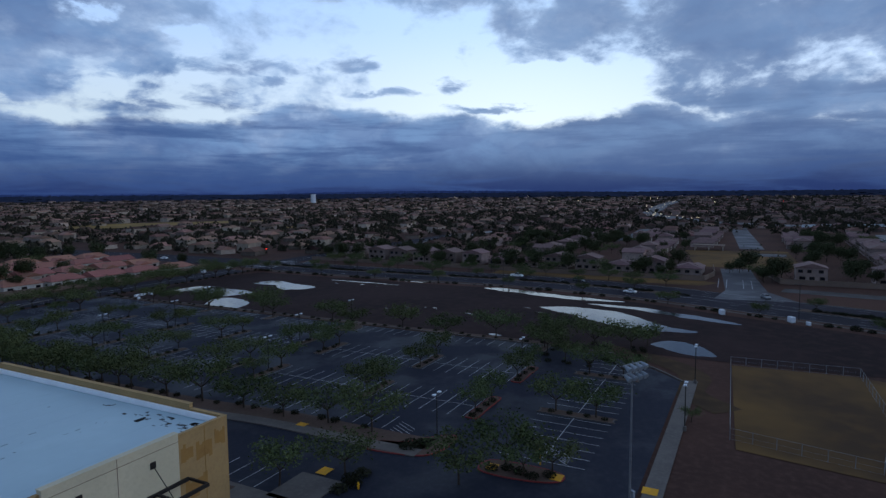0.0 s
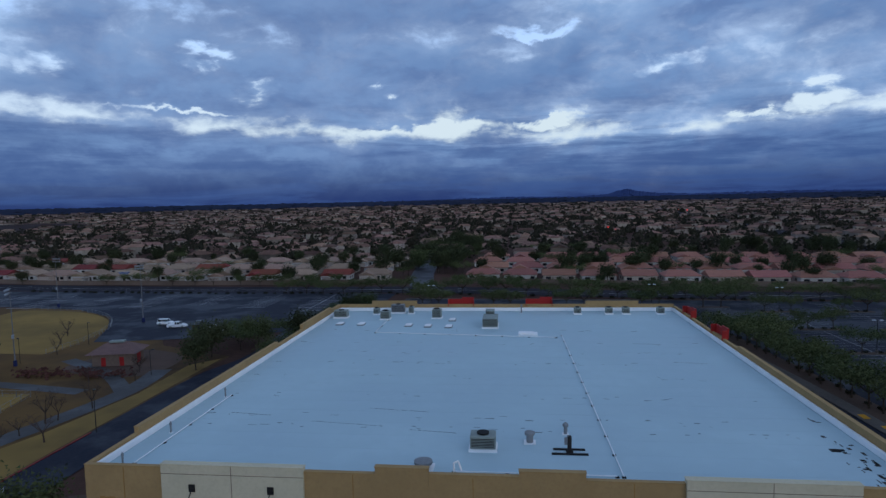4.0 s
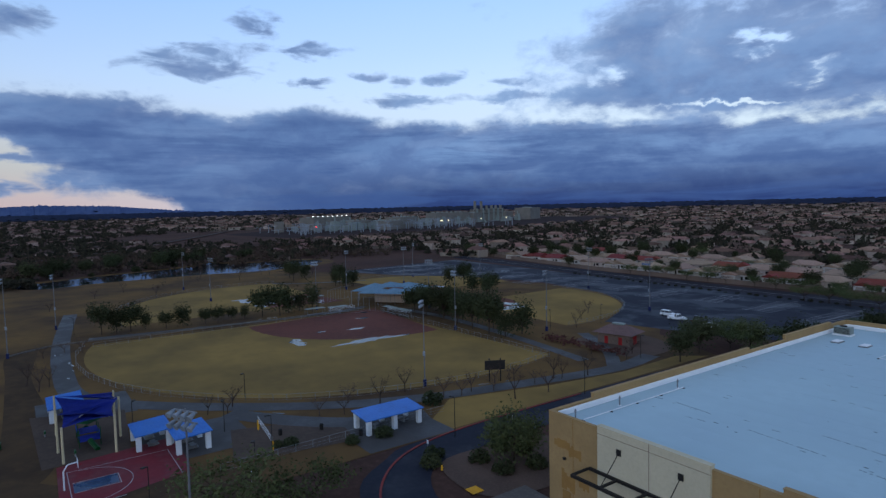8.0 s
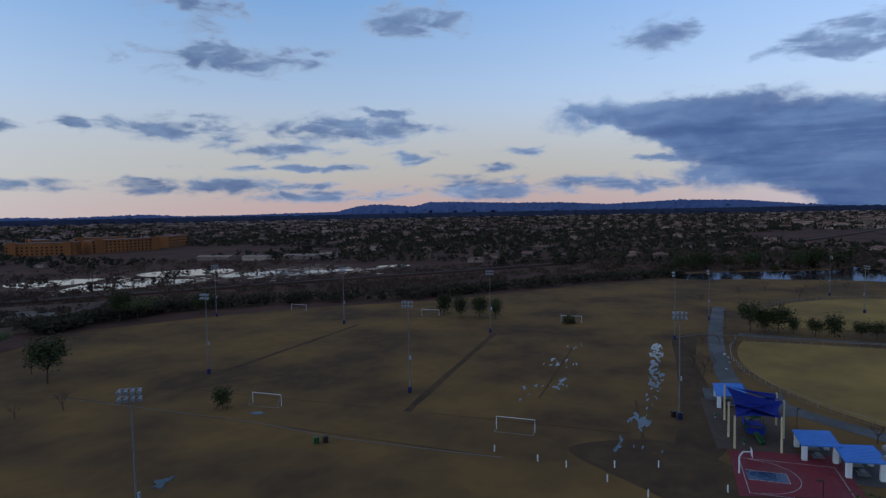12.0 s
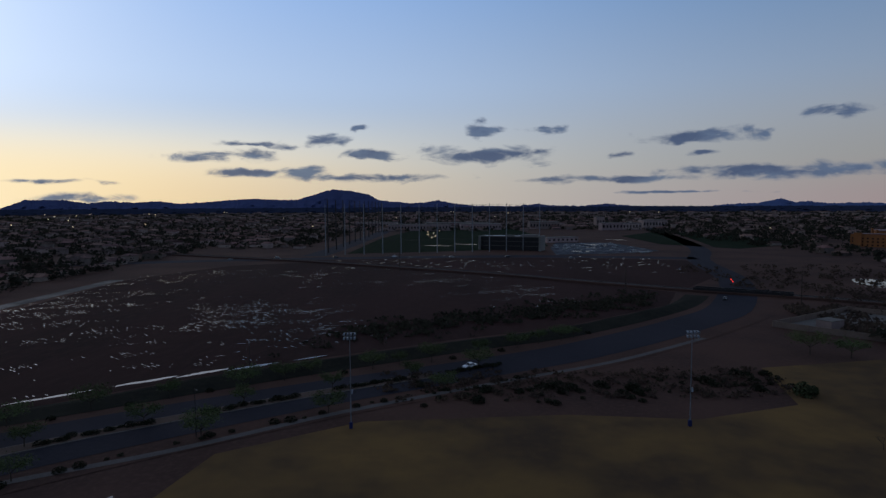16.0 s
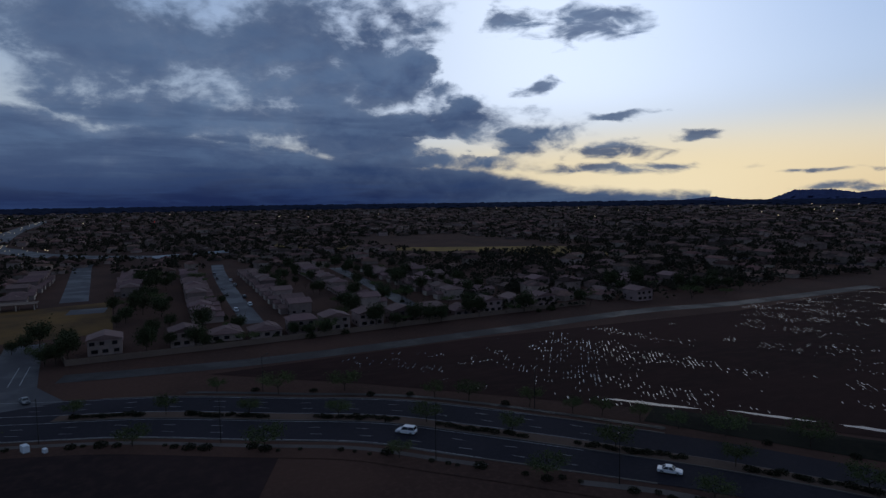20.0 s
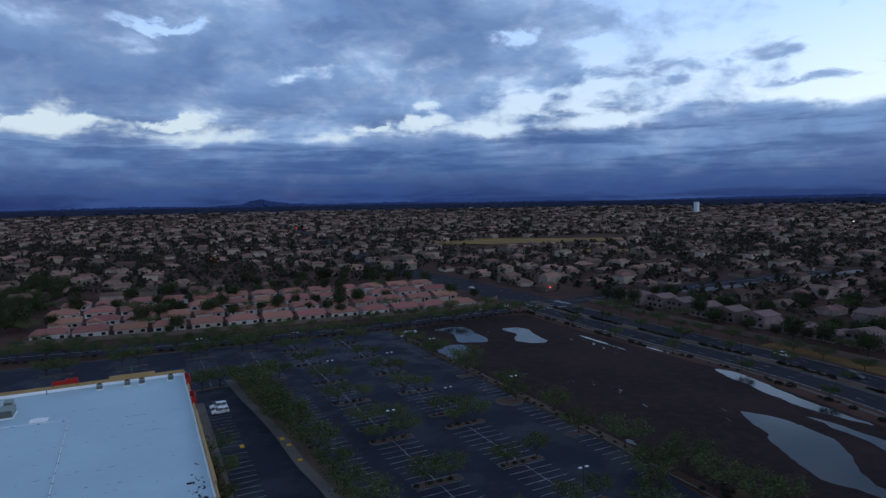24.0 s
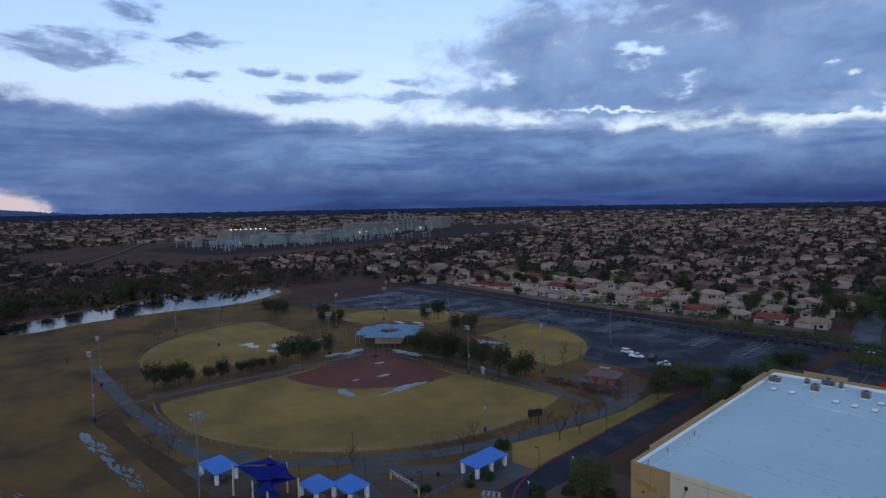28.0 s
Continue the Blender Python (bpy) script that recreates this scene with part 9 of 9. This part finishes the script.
# pylons and poles of the far west
for x, y, h in ((-420, -90, 17), (-520, 10, 17), (-640, 110, 18), (-300, -215, 17), (-215, -300, 17), (-760, 190, 18), (-140, -300, 15), (-70, -345, 15), (60, -460, 14)):
    t = thing("utility_pole", "tall wooden utility pole beside the railway", "utility pole", pose(x, y, 0, 0, 0, 40), "utility poles")
    part("pole", tube(bmesh.new(), (0, 0, 0), (0, 0, h), 0.25, 0.16, 8), BARK, t)
    part("crossarm", boxes((-1.6, 1.6, -0.1, 0.1, h - 1.2, h - 1.0)), BARK, t)

# yellow park strips and pale open ground inside the suburbs
for pts, m, label in (([(860, -180), (690, -300), (600, -460), (445, -478), (480, -420), (600, -330), (690, -250), (800, -160)], GRASS, "dry yellow sports ground among the houses"),
                      ([(400, 690), (440, 650), (520, 640), (660, 590), (720, 620), (600, 690), (520, 760), (420, 780)], GRASS, "dry golf fairway winding between houses"),
                      ([(360, 800), (420, 690), (470, 640), (440, 640), (390, 700), (340, 790)], FARM, "green strip of golf fairway"),
                      ([(470, 490), (560, 440), (560, 470), (480, 525)], GRASS, "dry yellow verge among the houses"), ([(880, 560), (980, 700), (1000, 690), (910, 560)], FARM, "green park strip among the houses"),
                      ([(2300, 700), (3900, 1300), (3900, 500), (2900, 420)], FARM, "dark green farm fields near the horizon")):
    patch("open_ground", pts, 0.03, m, False, label, "grass")
t = thing("canal_wall", "pale low wall beyond the eastern houses", "wall", kind="structure")
part("panel", boxes((-0.3, 0.3, -42, 42, 0, 2.6)), LAMPWHITE, t)
t.matrix_basis = pose(718, -78, 0, 0, 0, 25)

# lights that the dusk brings out
bm = bmesh.new()
for x, y in [(p.x, p.y) for p in beside(freeway[4:], 5)]:
    for k in range(3):
        px, py = x + rng.uniform(-90, 90), y + rng.uniform(-6, 6)
        s = 0.2 + math.hypot(px, py) * 0.00018
        box(bm, px - s, px + s, py - s, py + s, 0.8, 0.8 + 1.6 * s)
for k in range(50):
    a, r = rng.uniform(-2.2, 0.5), rng.uniform(900, 4200)
    px, py = r * math.cos(a), r * math.sin(a)
    s = 0.3 + r * 0.0003
    box(bm, px - s, px + s, py - s, py + s, 7, 7 + 2 * s)
for px, py in ((-905, 560), (-912, 572), (-900, 580), (-950, 690), (-960, 700), (-955, 712), (-985, 820), (-1000, 905)):
    box(bm, px - 0.9, px + 0.9, py - 0.9, py + 0.9, 8, 9.8)
for k in range(26):
    px, py = 40 - k * 2.0 + rng.uniform(-4, 4) * 3, -900 - 46 * k
    box(bm, px - 0.6, px + 0.6, py - 0.6, py + 0.6, 0.8, 2.0)
tagged(part("far_lamps", bm, LIT), "warm headlights and street lights in the distance", "lights", kind="stuff")
bm = bmesh.new()
for x, y, z in ((99, 552, 9), (104, 545, 7), (330, 1210, 7), (338, 1180, 7), (-146, -378, 1.2), (-150, -388, 1.2), (-811, 367, 10), (1750, -60, 9), (1900, 20, 9), (262, 250, 6)):
    s = 0.28 if abs(x) < 700 and abs(y) < 700 else 0.6
    box(bm, x - s, x + s, y - s, y + s, z, z + 2 * s)
tagged(part("far_red_lamps", bm, REDLAMP), "small red signal and tail lights", "lights", kind="stuff")


# ---- mountains on the horizon ----
def ridge(name, label, crest, dist, base=60.0, seed=1, material=None):
    """A range at a distance: a crest by azimuth (to the left of +y) and elevation in degrees, with foothills and broken slopes."""
    g = random.Random(seed)
    bm = bmesh.new()
    n = 8
    a0, a1 = crest[0][0], crest[-1][0]
    steps = max(24, int(abs(a1 - a0) * (6 if name == "horizon_land" else 14)))
    rows = []
    for k in range(steps + 1):
        a = a0 + (a1 - a0) * k / steps
        for (p, e), (q, f) in zip(crest, crest[1:]):
            if min(p, q) <= a <= max(p, q):
                u = (a - p) / (q - p)
                el0 = e + (f - e) * u - (0.3 if name != "horizon_land" else 0.0)
        hgt = 45 + dist * math.tan(radians(el0)) + dist * 0.0013 * (0.5 * noise.noise(Vector((a * 1.3, seed, 0))) + 0.9 * noise.noise(Vector((a * 3.1, seed, 2))) + 0.9 * noise.noise(Vector((a * 7.3, seed, 2))) + 0.5 * noise.noise(Vector((a * 15.0, seed, 5))))
        hgt *= min(1.0, 0.1 + 0.7 * min(k, steps - k) / 6) if name != "horizon_land" else 1.0
        col = []
        for j in range(n + 1):
            f = j / n
            d = dist - (1 - f) * base * 6 * (1 + 0.4 * noise.noise(Vector((a * 1.7, j, seed))))
            z = max(-2, hgt * f ** 0.8 * (1 - 0.22 * (1 - f) * abs(noise.noise(Vector((a * 2.5, f * 4, seed * 3))))))
            col.append(bm.verts.new((-d * math.sin(radians(a)), d * math.cos(radians(a)), z if j else -2)))
        rows.append(col)
    for A, B in zip(rows, rows[1:]):
        for j in range(n):
            bm.faces.new((A[j], B[j], B[j + 1], A[j + 1]))
    bmesh.ops.recalc_face_normals(bm, faces=bm.faces)
    return tagged(part(name, bm, material or HILL, kind="structure"), label, "mountains")


# haze and dimming of the ridges come from their materials, not from air
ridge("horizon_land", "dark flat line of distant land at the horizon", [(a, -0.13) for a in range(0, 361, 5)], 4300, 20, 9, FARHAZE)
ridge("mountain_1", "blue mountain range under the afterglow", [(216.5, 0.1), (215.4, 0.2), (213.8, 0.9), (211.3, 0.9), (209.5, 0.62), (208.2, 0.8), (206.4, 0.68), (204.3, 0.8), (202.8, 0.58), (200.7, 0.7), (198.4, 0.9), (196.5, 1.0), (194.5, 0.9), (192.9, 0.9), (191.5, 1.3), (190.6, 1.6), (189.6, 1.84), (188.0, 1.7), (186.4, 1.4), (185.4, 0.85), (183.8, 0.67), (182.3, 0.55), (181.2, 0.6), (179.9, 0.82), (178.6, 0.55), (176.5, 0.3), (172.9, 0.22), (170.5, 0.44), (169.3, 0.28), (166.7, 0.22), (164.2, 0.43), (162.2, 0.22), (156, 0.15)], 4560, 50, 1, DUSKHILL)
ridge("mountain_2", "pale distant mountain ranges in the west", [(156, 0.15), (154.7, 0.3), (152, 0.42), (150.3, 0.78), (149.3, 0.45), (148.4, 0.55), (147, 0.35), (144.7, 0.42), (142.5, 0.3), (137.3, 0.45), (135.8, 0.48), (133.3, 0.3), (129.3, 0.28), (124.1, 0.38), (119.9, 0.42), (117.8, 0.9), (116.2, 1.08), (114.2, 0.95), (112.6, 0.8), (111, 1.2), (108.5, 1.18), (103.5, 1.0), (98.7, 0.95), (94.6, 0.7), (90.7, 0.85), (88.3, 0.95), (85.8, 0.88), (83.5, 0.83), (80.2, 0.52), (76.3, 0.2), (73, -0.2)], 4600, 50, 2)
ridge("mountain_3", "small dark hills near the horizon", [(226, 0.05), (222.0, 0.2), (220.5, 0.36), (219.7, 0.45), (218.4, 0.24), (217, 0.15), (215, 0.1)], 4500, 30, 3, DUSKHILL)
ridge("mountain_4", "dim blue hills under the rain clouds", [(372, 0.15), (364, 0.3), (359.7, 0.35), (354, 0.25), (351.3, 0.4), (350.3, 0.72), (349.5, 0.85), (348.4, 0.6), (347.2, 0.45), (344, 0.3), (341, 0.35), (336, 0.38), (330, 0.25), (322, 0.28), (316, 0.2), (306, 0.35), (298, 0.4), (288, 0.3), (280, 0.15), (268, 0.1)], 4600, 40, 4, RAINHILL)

G.join_rest()
